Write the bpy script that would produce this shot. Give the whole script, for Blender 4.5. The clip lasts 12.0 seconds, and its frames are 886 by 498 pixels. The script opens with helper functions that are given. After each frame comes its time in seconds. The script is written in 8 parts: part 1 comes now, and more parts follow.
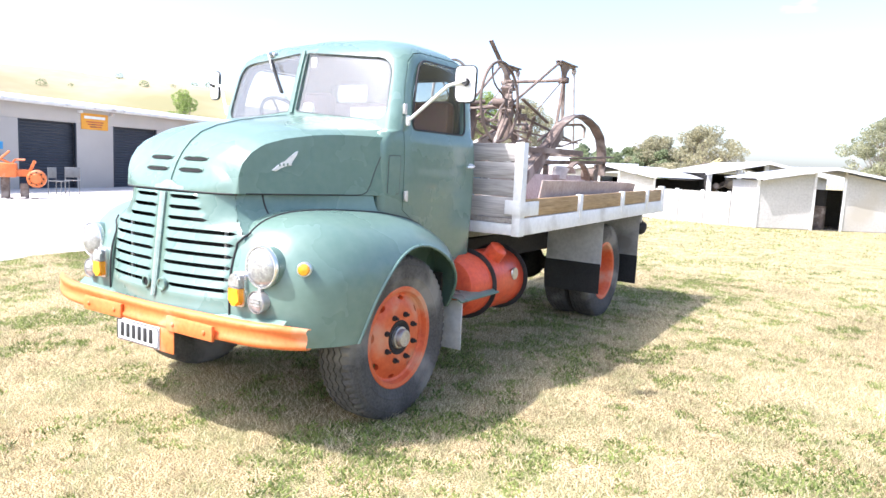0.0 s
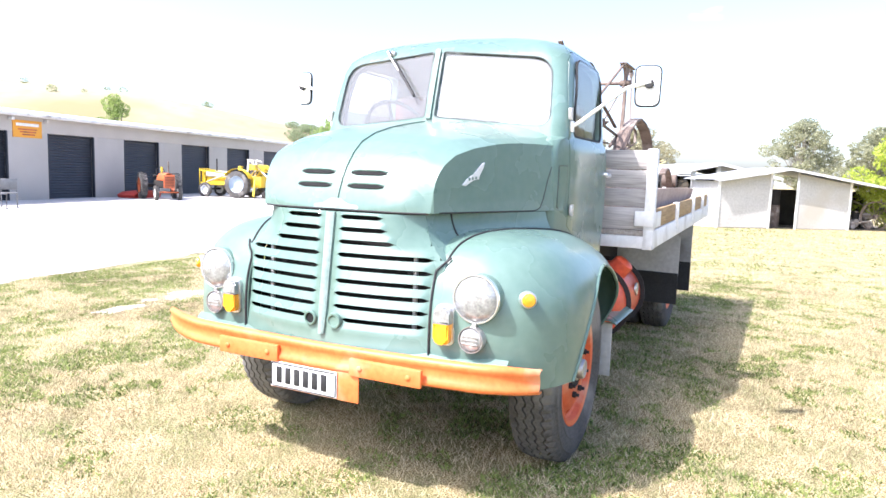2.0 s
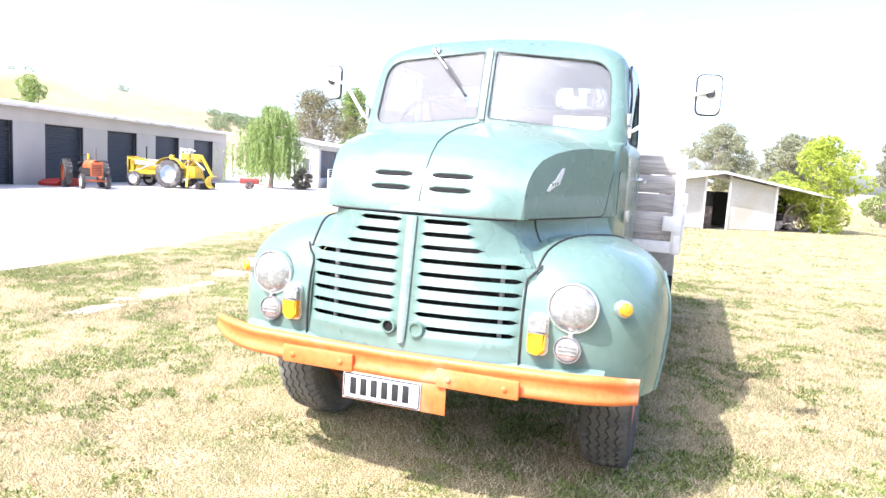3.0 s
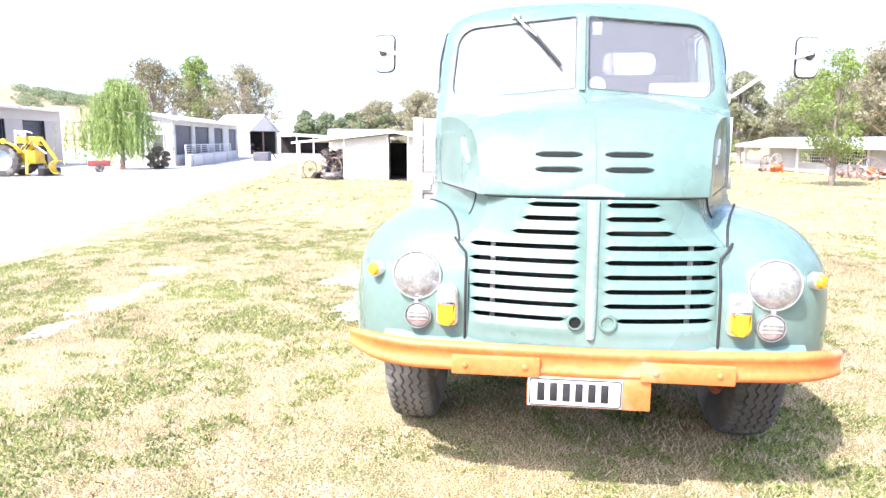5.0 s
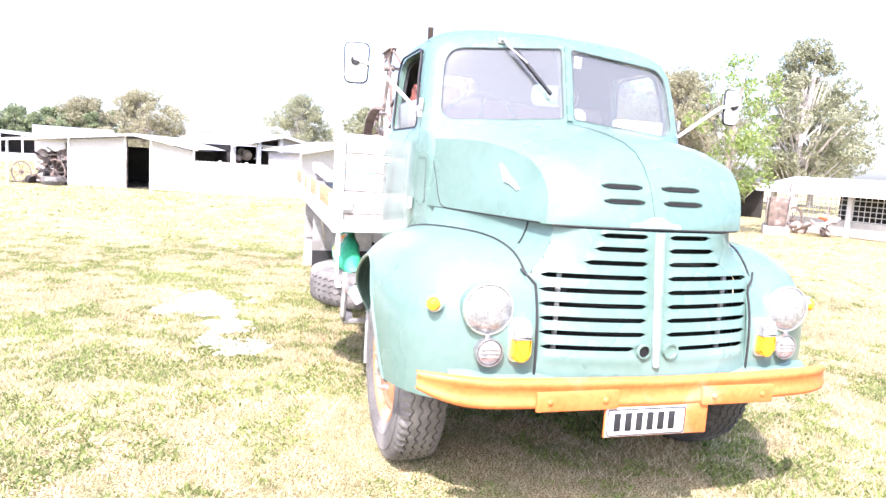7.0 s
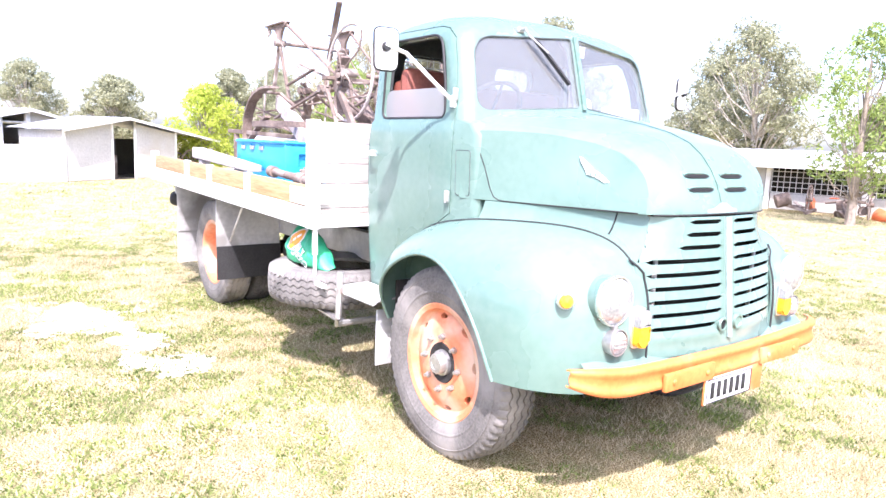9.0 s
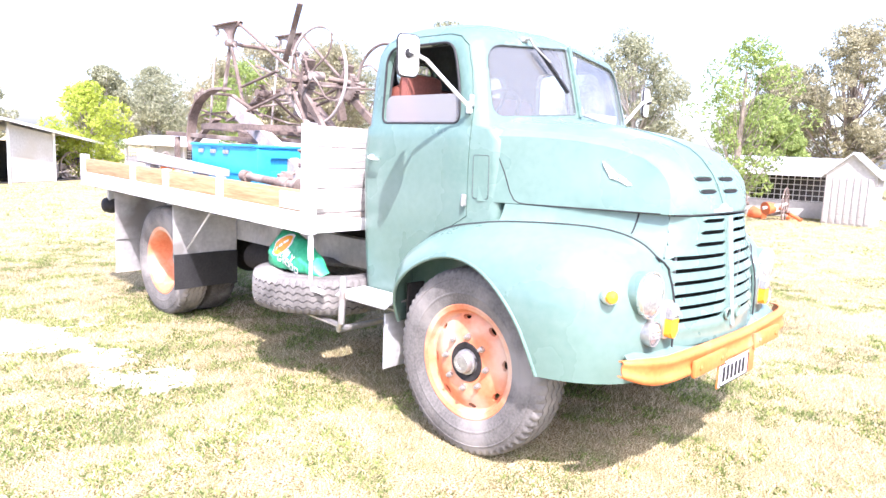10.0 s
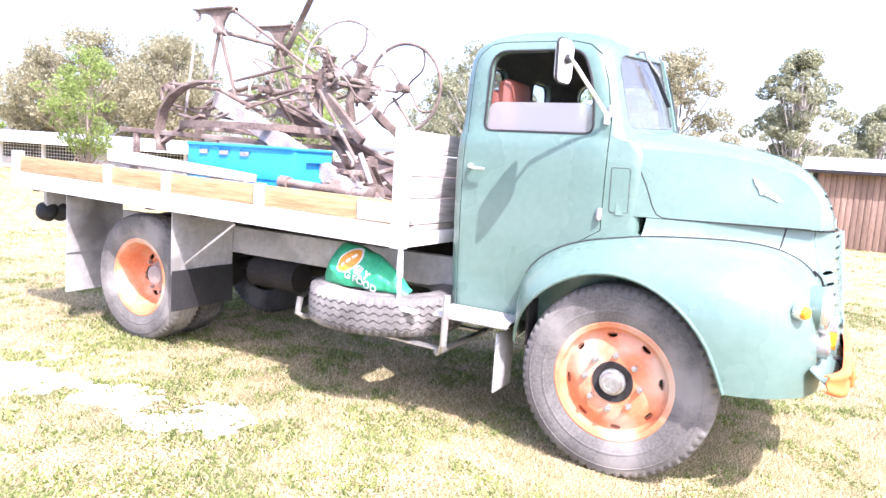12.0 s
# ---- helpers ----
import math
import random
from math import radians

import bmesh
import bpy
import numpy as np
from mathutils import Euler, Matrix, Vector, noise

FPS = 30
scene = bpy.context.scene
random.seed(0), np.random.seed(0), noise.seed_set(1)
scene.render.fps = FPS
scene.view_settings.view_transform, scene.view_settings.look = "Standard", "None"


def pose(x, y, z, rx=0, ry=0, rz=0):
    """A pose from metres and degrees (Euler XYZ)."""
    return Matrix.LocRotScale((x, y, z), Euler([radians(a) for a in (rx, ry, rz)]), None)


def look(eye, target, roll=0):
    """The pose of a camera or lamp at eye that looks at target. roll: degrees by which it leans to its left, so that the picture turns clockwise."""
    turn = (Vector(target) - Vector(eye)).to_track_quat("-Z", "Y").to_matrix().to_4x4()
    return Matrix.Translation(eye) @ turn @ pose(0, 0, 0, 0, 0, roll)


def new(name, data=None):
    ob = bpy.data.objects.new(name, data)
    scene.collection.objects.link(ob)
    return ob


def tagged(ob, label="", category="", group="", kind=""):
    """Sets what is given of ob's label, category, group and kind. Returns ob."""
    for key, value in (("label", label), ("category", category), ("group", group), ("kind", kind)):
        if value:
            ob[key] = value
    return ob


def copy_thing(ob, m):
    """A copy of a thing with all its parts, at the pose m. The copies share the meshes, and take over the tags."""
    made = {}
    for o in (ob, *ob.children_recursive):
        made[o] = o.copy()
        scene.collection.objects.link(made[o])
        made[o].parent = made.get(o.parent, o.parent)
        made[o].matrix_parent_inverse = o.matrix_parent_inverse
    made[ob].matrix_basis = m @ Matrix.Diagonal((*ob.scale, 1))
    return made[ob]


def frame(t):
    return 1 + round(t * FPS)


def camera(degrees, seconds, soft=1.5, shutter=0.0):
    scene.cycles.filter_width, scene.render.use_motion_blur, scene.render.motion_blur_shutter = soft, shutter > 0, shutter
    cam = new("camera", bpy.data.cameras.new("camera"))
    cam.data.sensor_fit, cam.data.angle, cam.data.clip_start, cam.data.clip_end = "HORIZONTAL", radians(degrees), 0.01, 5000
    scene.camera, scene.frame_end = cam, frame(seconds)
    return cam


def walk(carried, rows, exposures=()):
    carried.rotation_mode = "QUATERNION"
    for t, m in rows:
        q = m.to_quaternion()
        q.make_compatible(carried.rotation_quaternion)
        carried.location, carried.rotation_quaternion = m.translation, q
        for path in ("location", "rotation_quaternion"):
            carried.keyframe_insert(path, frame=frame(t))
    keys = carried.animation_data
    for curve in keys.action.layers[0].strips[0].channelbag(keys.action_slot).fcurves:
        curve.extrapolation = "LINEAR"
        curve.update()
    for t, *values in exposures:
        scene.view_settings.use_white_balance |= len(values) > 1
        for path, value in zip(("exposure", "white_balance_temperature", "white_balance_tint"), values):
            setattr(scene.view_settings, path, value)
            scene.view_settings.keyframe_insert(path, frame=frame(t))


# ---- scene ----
cam = camera(66.4, 12.0)
PATH = [
    (0, (3.175, -3.117, 1.475), (2.118, -1.437, 1.232), 2.7),
    (0.5, (2.817, -3.162, 1.482), (1.76, -1.479, 1.26), 2.3),
    (1, (2.485, -3.301, 1.468), (1.49, -1.58, 1.258), 2.7),
    (1.5, (2.162, -3.386, 1.452), (1.254, -1.619, 1.227), 2.7),
    (2, (1.804, -3.394, 1.463), (0.929, -1.609, 1.24), 1.9),
    (2.5, (1.458, -3.486, 1.451), (0.648, -1.669, 1.243), 3.0),
    (2.7, (1.328, -3.53, 1.468), (0.568, -1.693, 1.253), 3.1),
    (4.3, (0.192, -3.681, 1.483), (-0.118, -1.726, 1.195), 2.6),
    (4.5, (0.068, -3.671, 1.485), (-0.234, -1.718, 1.177), 1.2),
    (5, (-0.255, -3.607, 1.507), (-0.504, -1.648, 1.189), 0.3),
    (5.5, (-0.596, -3.583, 1.496), (-0.609, -1.604, 1.21), 2.3),
    (6, (-0.932, -3.512, 1.507), (-0.73, -1.546, 1.203), 1.8),
    (6.5, (-1.244, -3.366, 1.511), (-0.886, -1.417, 1.245), 2.1),
    (7, (-1.637, -3.288, 1.504), (-1.076, -1.385, 1.252), 3.6),
    (7.2, (-1.758, -3.232, 1.552), (-1.126, -1.356, 1.264), 2.7),
    (8.8, (-2.808, -2.675, 1.541), (-1.656, -1.072, 1.22), 2.5),
    (9, (-2.885, -2.573, 1.549), (-1.703, -0.988, 1.243), 2.3),
    (9.5, (-3.19, -2.394, 1.549), (-1.859, -0.922, 1.293), 3.0),
    (10, (-3.452, -2.182, 1.535), (-2.018, -0.817, 1.249), 2.4),
    (10.5, (-3.617, -1.851, 1.541), (-2.092, -0.589, 1.253), 2.1),
    (11, (-3.819, -1.543, 1.513), (-2.18, -0.417, 1.297), 3.0),
    (11.5, (-3.999, -1.168, 1.493), (-2.314, -0.121, 1.237), 3.2),
    (12, (-4.185, -0.802, 1.478), (-2.455, 0.17, 1.232), 3.9),
]
EXPOSURES = [(0.0, 1.13, 6120, 17), (2.5, 1.22, 6100, 18), (4.5, 1.27, 6040, 21), (7.0, 1.41, 6040, 24), (9.5, 1.47, 6000, 26), (12.0, 1.45, 5980, 28)]
walk(cam, [(t, look(eye, target, roll)) for t, eye, target, roll in PATH], EXPOSURES)

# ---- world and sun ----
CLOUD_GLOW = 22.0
SUN_WAY = Vector((0.43, 0.62, -1.0))          # the way that sunlight travels
world = bpy.data.worlds.new("sky")
scene.world = world
world.use_nodes = True
wn = world.node_tree
wn.nodes.clear()
sky = wn.nodes.new("ShaderNodeTexSky")
sky.sky_type = "NISHITA"
sky.sun_disc = False
sky.sun_elevation = math.atan2(1.0, math.hypot(0.43, 0.62))
sky.sun_rotation = math.atan2(-0.43, -0.62)
sky.air_density, sky.dust_density, sky.ozone_density = 0.9, 2.6, 1.0
bg = wn.nodes.new("ShaderNodeBackground")
bg.inputs["Strength"].default_value = 0.21
wo = wn.nodes.new("ShaderNodeOutputWorld")


def sky_math(op, a, b):
    n = wn.nodes.new("ShaderNodeMath")
    n.operation = op
    for k, v in ((0, a), (1, b)):
        if isinstance(v, (int, float)):
            n.inputs[k].default_value = v
        else:
            wn.links.new(v, n.inputs[k])
    return n.outputs[0]


def sky_dot(way):
    n = wn.nodes.new("ShaderNodeVectorMath")
    n.operation = "DOT_PRODUCT"
    wn.links.new(wt.outputs["Generated"], n.inputs[0])
    n.inputs[1].default_value = Vector(way).normalized()
    return n.outputs["Value"]


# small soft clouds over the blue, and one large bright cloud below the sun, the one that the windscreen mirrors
wt = wn.nodes.new("ShaderNodeTexCoord")
wm = wn.nodes.new("ShaderNodeMapping"); wm.inputs["Scale"].default_value = (1.6, 1.6, 5.0)
wz = wn.nodes.new("ShaderNodeTexNoise"); wz.inputs["Scale"].default_value, wz.inputs["Detail"].default_value = 2.6, 7
wn.links.new(wt.outputs["Generated"], wm.inputs[0]); wn.links.new(wm.outputs[0], wz.inputs["Vector"])
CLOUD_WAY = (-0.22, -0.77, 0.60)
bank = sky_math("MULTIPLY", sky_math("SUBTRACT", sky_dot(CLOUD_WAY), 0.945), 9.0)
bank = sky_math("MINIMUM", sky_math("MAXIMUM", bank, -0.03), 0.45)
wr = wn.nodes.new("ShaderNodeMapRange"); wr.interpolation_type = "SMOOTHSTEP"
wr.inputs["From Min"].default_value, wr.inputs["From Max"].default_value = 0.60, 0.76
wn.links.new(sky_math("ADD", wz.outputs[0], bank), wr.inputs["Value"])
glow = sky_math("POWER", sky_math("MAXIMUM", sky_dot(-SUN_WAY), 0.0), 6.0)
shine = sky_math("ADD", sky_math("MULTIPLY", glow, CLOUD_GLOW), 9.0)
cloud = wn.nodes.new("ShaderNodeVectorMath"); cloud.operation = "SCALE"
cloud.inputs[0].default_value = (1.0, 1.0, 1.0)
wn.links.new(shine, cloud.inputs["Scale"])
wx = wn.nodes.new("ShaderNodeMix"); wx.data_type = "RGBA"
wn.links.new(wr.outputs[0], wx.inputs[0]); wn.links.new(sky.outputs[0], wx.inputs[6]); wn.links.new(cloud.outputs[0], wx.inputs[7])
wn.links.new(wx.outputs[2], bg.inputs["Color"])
wn.links.new(bg.outputs[0], wo.inputs["Surface"])

sun_data = bpy.data.lights.new("sun", "SUN")
sun_data.energy, sun_data.angle, sun_data.color = 4.5, radians(0.53), (1.0, 0.955, 0.90)
sun = new("sun", sun_data)
sun.matrix_world = Matrix.Translation((-8, -12, 20)) @ SUN_WAY.to_track_quat("-Z", "Y").to_matrix().to_4x4()

# ---- materials ----
def surface(name, low, high, rough=0.6, metal=0.0, scale=6.0, fine=60.0, bump=0.1, dirt=None, dirt_amount=0.0, spread=0.0, coat=0.0, alpha=None):
    """A painted or raw surface: two colours mixed by coarse and fine noise, a third as patches of dirt, and relief."""
    m = bpy.data.materials.new(name)
    m.use_nodes = True
    nt = m.node_tree
    b = nt.nodes["Principled BSDF"]
    tc = nt.nodes.new("ShaderNodeTexCoord")
    n1, n2 = nt.nodes.new("ShaderNodeTexNoise"), nt.nodes.new("ShaderNodeTexNoise")
    for n, s, d in ((n1, scale, 4), (n2, fine, 3)):
        n.inputs["Scale"].default_value, n.inputs["Detail"].default_value = s, d
        nt.links.new(tc.outputs["Object"], n.inputs["Vector"])
    mx = nt.nodes.new("ShaderNodeMath"); mx.operation = "MULTIPLY_ADD"
    nt.links.new(n2.outputs[0], mx.inputs[0]); mx.inputs[1].default_value = 0.45
    half = nt.nodes.new("ShaderNodeMath"); half.operation = "MULTIPLY"; half.inputs[1].default_value = 0.55
    nt.links.new(n1.outputs[0], half.inputs[0]); nt.links.new(half.outputs[0], mx.inputs[2])
    ramp = nt.nodes.new("ShaderNodeValToRGB")
    ramp.color_ramp.elements[0].position, ramp.color_ramp.elements[1].position = 0.36, 0.64
    ramp.color_ramp.elements[0].color, ramp.color_ramp.elements[1].color = (*low, 1), (*high, 1)
    nt.links.new(mx.outputs[0], ramp.inputs[0])
    colour = ramp.outputs[0]
    if dirt:
        n3 = nt.nodes.new("ShaderNodeTexNoise")
        n3.inputs["Scale"].default_value, n3.inputs["Detail"].default_value = scale * 0.6, 8
        nt.links.new(tc.outputs["Object"], n3.inputs["Vector"])
        r3 = nt.nodes.new("ShaderNodeValToRGB")
        r3.color_ramp.elements[0].position, r3.color_ramp.elements[1].position = 0.62 - 0.3 * dirt_amount, 0.72 - 0.15 * dirt_amount
        nt.links.new(n3.outputs[0], r3.inputs[0])
        mix = nt.nodes.new("ShaderNodeMix"); mix.data_type = "RGBA"
        nt.links.new(r3.outputs[0], mix.inputs[0]); nt.links.new(colour, mix.inputs[6]); mix.inputs[7].default_value = (*dirt, 1)
        colour = mix.outputs[2]
    if spread:
        oi = nt.nodes.new("ShaderNodeObjectInfo"); hsv = nt.nodes.new("ShaderNodeHueSaturation")
        mr = nt.nodes.new("ShaderNodeMapRange"); mr.inputs[3].default_value, mr.inputs[4].default_value = 1 - spread, 1 + spread
        nt.links.new(oi.outputs["Random"], mr.inputs[0]); nt.links.new(mr.outputs[0], hsv.inputs["Value"])
        nt.links.new(colour, hsv.inputs["Color"]); colour = hsv.outputs[0]
    nt.links.new(colour, b.inputs["Base Color"])
    rr = nt.nodes.new("ShaderNodeMapRange")
    rr.inputs[3].default_value, rr.inputs[4].default_value = max(0.02, rough - 0.12), min(1, rough + 0.12)
    nt.links.new(n1.outputs[0], rr.inputs[0]); nt.links.new(rr.outputs[0], b.inputs["Roughness"])
    b.inputs["Metallic"].default_value = metal
    b.inputs["Coat Weight"].default_value = coat
    if bump:
        bp = nt.nodes.new("ShaderNodeBump")
        bp.inputs["Strength"].default_value, bp.inputs["Distance"].default_value = bump, 0.01
        nt.links.new(mx.outputs[0], bp.inputs["Height"]); nt.links.new(bp.outputs[0], b.inputs["Normal"])
    return m


def grained(name, low, high, axis=1, rough=0.75, scale=3.0, spread=0.12, bump=0.3):
    """Wood with its grain along one axis."""
    m = surface(name, low, high, rough, scale=scale, fine=30, bump=bump, spread=spread)
    nt = m.node_tree
    tc = next(n for n in nt.nodes if n.type == "TEX_COORD")
    mp = nt.nodes.new("ShaderNodeMapping")
    s = [14.0, 14.0, 14.0]; s[axis] = 0.9
    mp.inputs["Scale"].default_value = s
    nt.links.new(tc.outputs["Object"], mp.inputs[0])
    for n in nt.nodes:
        if n.type == "TEX_NOISE":
            nt.links.new(mp.outputs[0], n.inputs["Vector"])
            n.inputs["Scale"].default_value = scale if n.inputs["Scale"].default_value < 20 else 8.0
    return m


def leafy(name, low, high, rough=0.6):
    """Leaves: colour by clump and by leaf, and some light passing through."""
    m = bpy.data.materials.new(name)
    m.use_nodes = True
    nt = m.node_tree
    b = nt.nodes["Principled BSDF"]
    g = nt.nodes.new("ShaderNodeNewGeometry")
    tc = nt.nodes.new("ShaderNodeTexCoord")
    n1 = nt.nodes.new("ShaderNodeTexNoise"); n1.inputs["Scale"].default_value = 0.7
    nt.links.new(tc.outputs["Object"], n1.inputs["Vector"])
    a = nt.nodes.new("ShaderNodeMath"); a.operation = "MULTIPLY_ADD"
    nt.links.new(g.outputs["Random Per Island"], a.inputs[0]); a.inputs[1].default_value = 0.5
    h = nt.nodes.new("ShaderNodeMath"); h.operation = "MULTIPLY"; h.inputs[1].default_value = 0.5
    nt.links.new(n1.outputs[0], h.inputs[0]); nt.links.new(h.outputs[0], a.inputs[2])
    ramp = nt.nodes.new("ShaderNodeValToRGB")
    ramp.color_ramp.elements[0].position, ramp.color_ramp.elements[1].position = 0.2, 0.8
    ramp.color_ramp.elements[0].color, ramp.color_ramp.elements[1].color = (*low, 1), (*high, 1)
    nt.links.new(a.outputs[0], ramp.inputs[0]); nt.links.new(ramp.outputs[0], b.inputs["Base Color"])
    b.inputs["Roughness"].default_value = rough
    tr = nt.nodes.new("ShaderNodeBsdfTranslucent"); nt.links.new(ramp.outputs[0], tr.inputs["Color"])
    mx = nt.nodes.new("ShaderNodeMixShader"); mx.inputs[0].default_value = 0.5
    out = nt.nodes["Material Output"]
    nt.links.new(b.outputs[0], mx.inputs[1]); nt.links.new(tr.outputs[0], mx.inputs[2]); nt.links.new(mx.outputs[0], out.inputs["Surface"])
    return m


def glassy(name, tint, rough=0.03, see=0.7):
    m = bpy.data.materials.new(name)
    m.use_nodes = True
    nt = m.node_tree
    nt.nodes.remove(nt.nodes["Principled BSDF"])
    t = nt.nodes.new("ShaderNodeBsdfTransparent"); t.inputs[0].default_value = (*tint, 1)
    g = nt.nodes.new("ShaderNodeBsdfGlossy"); g.inputs["Roughness"].default_value = rough
    d = nt.nodes.new("ShaderNodeBsdfPrincipled")
    d.inputs["Base Color"].default_value, d.inputs["Roughness"].default_value = (0.5, 0.51, 0.51, 1), 0.34
    lw = nt.nodes.new("ShaderNodeLayerWeight"); lw.inputs[0].default_value = 0.5
    pw = nt.nodes.new("ShaderNodeMath"); pw.operation = "POWER"; pw.inputs[1].default_value = 5.0
    fr = nt.nodes.new("ShaderNodeMath"); fr.operation = "MULTIPLY_ADD"; fr.inputs[1].default_value, fr.inputs[2].default_value = 0.9, 0.045
    nt.links.new(lw.outputs["Facing"], pw.inputs[0]); nt.links.new(pw.outputs[0], fr.inputs[0])
    m1, m2 = nt.nodes.new("ShaderNodeMixShader"), nt.nodes.new("ShaderNodeMixShader")
    m1.inputs[0].default_value = 1 - see
    nt.links.new(t.outputs[0], m1.inputs[1]); nt.links.new(d.outputs[0], m1.inputs[2])
    nt.links.new(fr.outputs[0], m2.inputs[0]); nt.links.new(m1.outputs[0], m2.inputs[1]); nt.links.new(g.outputs[0], m2.inputs[2])
    nt.links.new(m2.outputs[0], nt.nodes["Material Output"].inputs["Surface"])
    return m


TEAL = surface("teal_paint", (0.108, 0.183, 0.150), (0.138, 0.217, 0.180), 0.28, scale=2.2, fine=25, bump=0.02, dirt=(0.165, 0.262, 0.232), dirt_amount=0.2, coat=0.25)
# black that paints the shade of slots and hollows
VOID = surface("painted_hollow_shade", (0.003, 0.003, 0.003), (0.006, 0.006, 0.006), 0.95, scale=9, fine=60, bump=0.0)
LINING = surface("dark_cab_lining", (0.03, 0.034, 0.034), (0.055, 0.06, 0.06), 0.9, scale=3, fine=40, bump=0.1)
ORANGE = surface("orange_paint", (0.64, 0.150, 0.033), (0.74, 0.215, 0.058), 0.5, scale=5, fine=40, bump=0.05, dirt=(0.60, 0.34, 0.20), dirt_amount=0.22)
RED_ORANGE = surface("red_orange_paint", (0.58, 0.092, 0.028), (0.72, 0.150, 0.046), 0.5, scale=6, fine=40, bump=0.05, dirt=(0.62, 0.30, 0.18), dirt_amount=0.32)
# dusty tyre and rim copies, painted paler for the sunlit flank
SUNLIT_TYRE = surface("sunlit_dusty_tyre", (0.100, 0.094, 0.085), (0.195, 0.184, 0.168), 0.9, scale=5, fine=80, bump=0.14, dirt=(0.29, 0.272, 0.245), dirt_amount=0.38)
SUNLIT_RIM = surface("sunlit_pale_orange_paint", (0.58, 0.185, 0.080), (0.70, 0.27, 0.125), 0.6, scale=6, fine=40, bump=0.06, dirt=(0.62, 0.43, 0.31), dirt_amount=0.50)
RUBBER = surface("tyre_rubber", (0.050, 0.047, 0.043), (0.112, 0.106, 0.098), 0.9, scale=5, fine=80, bump=0.16, dirt=(0.235, 0.222, 0.200), dirt_amount=0.32)
BLACK = surface("black_rubber", (0.012, 0.012, 0.013), (0.03, 0.03, 0.03), 0.7, scale=9, fine=60, bump=0.1)
# dark metal, which also stands in for shade in the wheel wells
DARK = surface("dark_metal_and_shade", (0.012, 0.011, 0.01), (0.035, 0.03, 0.027), 0.85, scale=5, fine=40, bump=0.2)
CHROME = surface("chrome", (0.78, 0.78, 0.78), (0.88, 0.88, 0.88), 0.30, 0.9, scale=9, fine=80, bump=0.02)
STEEL = surface("dull_steel", (0.38, 0.37, 0.36), (0.58, 0.57, 0.55), 0.45, 0.8, scale=8, fine=60, bump=0.08, dirt=(0.2, 0.12, 0.07), dirt_amount=0.1)
WHITE = surface("white_paint", (0.70, 0.70, 0.68), (0.84, 0.84, 0.82), 0.6, scale=3, fine=30, bump=0.06, dirt=(0.42, 0.39, 0.34), dirt_amount=0.2)
PLATE_WHITE = surface("plate_white", (0.74, 0.74, 0.73), (0.82, 0.82, 0.81), 0.5, scale=12, fine=50, bump=0.02)
LENS = surface("lamp_glass", (0.24, 0.25, 0.245), (0.46, 0.47, 0.46), 0.16, 0.35, scale=30, fine=90, bump=0.15, coat=0.6)
AMBER = surface("amber_lens", (0.80, 0.30, 0.01), (0.90, 0.40, 0.02), 0.2, scale=40, fine=90, bump=0.12, coat=0.5)
RED_LENS = surface("red_lens", (0.35, 0.02, 0.015), (0.5, 0.03, 0.02), 0.2, scale=40, fine=90, bump=0.1, coat=0.5)
GREY_SHEET = surface("grey_sheet_metal", (0.42, 0.42, 0.41), (0.60, 0.60, 0.58), 0.55, 0.2, scale=3, fine=30, bump=0.06, dirt=(0.25, 0.24, 0.22), dirt_amount=0.3)
BOARD_GREY = grained("weathered_board", (0.27, 0.25, 0.235), (0.54, 0.51, 0.48), axis=0)
BOARD_BROWN = grained("brown_board", (0.25, 0.16, 0.07), (0.45, 0.31, 0.16), axis=1)
BOARD_DECK = grained("deck_board", (0.24, 0.21, 0.18), (0.42, 0.38, 0.34), axis=1)
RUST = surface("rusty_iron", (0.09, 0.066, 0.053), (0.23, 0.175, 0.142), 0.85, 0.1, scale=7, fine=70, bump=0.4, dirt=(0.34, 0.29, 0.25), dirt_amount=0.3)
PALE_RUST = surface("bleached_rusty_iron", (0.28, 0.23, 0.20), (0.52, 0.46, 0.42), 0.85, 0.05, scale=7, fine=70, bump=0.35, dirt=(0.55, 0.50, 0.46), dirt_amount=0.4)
BLUE_PLASTIC = surface("blue_plastic", (0.02, 0.27, 0.55), (0.03, 0.36, 0.66), 0.4, scale=4, fine=50, bump=0.04)
BAG_GREEN = surface("green_feed_bag", (0.02, 0.27, 0.12), (0.04, 0.42, 0.21), 0.4, scale=9, fine=60, bump=0.2)
LEATHER = surface("red_brown_vinyl", (0.15, 0.045, 0.03), (0.24, 0.08, 0.055), 0.5, scale=7, fine=60, bump=0.12)
TANK_RED = surface("red_tank_paint", (0.52, 0.06, 0.025), (0.68, 0.10, 0.035), 0.4, scale=5, fine=40, bump=0.04, dirt=(0.3, 0.06, 0.03), dirt_amount=0.15)
GLASS = glassy("window_glass", (0.86, 0.89, 0.89), 0.03, 0.97)
DUSTY = glassy("dusty_glass", (0.88, 0.90, 0.90), 0.06, 0.85)
FILMED = glassy("filmed_side_glass", (0.82, 0.84, 0.86), 0.10, 0.62)
BAR_TEAL = surface("worn_teal_bar", (0.19, 0.27, 0.245), (0.29, 0.37, 0.34), 0.45, 0.15, scale=8, fine=50, bump=0.05)
SEAL = surface("perished_grey_seal", (0.05, 0.065, 0.062), (0.11, 0.13, 0.125), 0.7, scale=20, fine=80, bump=0.2)
CAST = surface("cast_aluminium", (0.66, 0.66, 0.65), (0.80, 0.80, 0.79), 0.4, 0.25, scale=30, fine=90, bump=0.08)
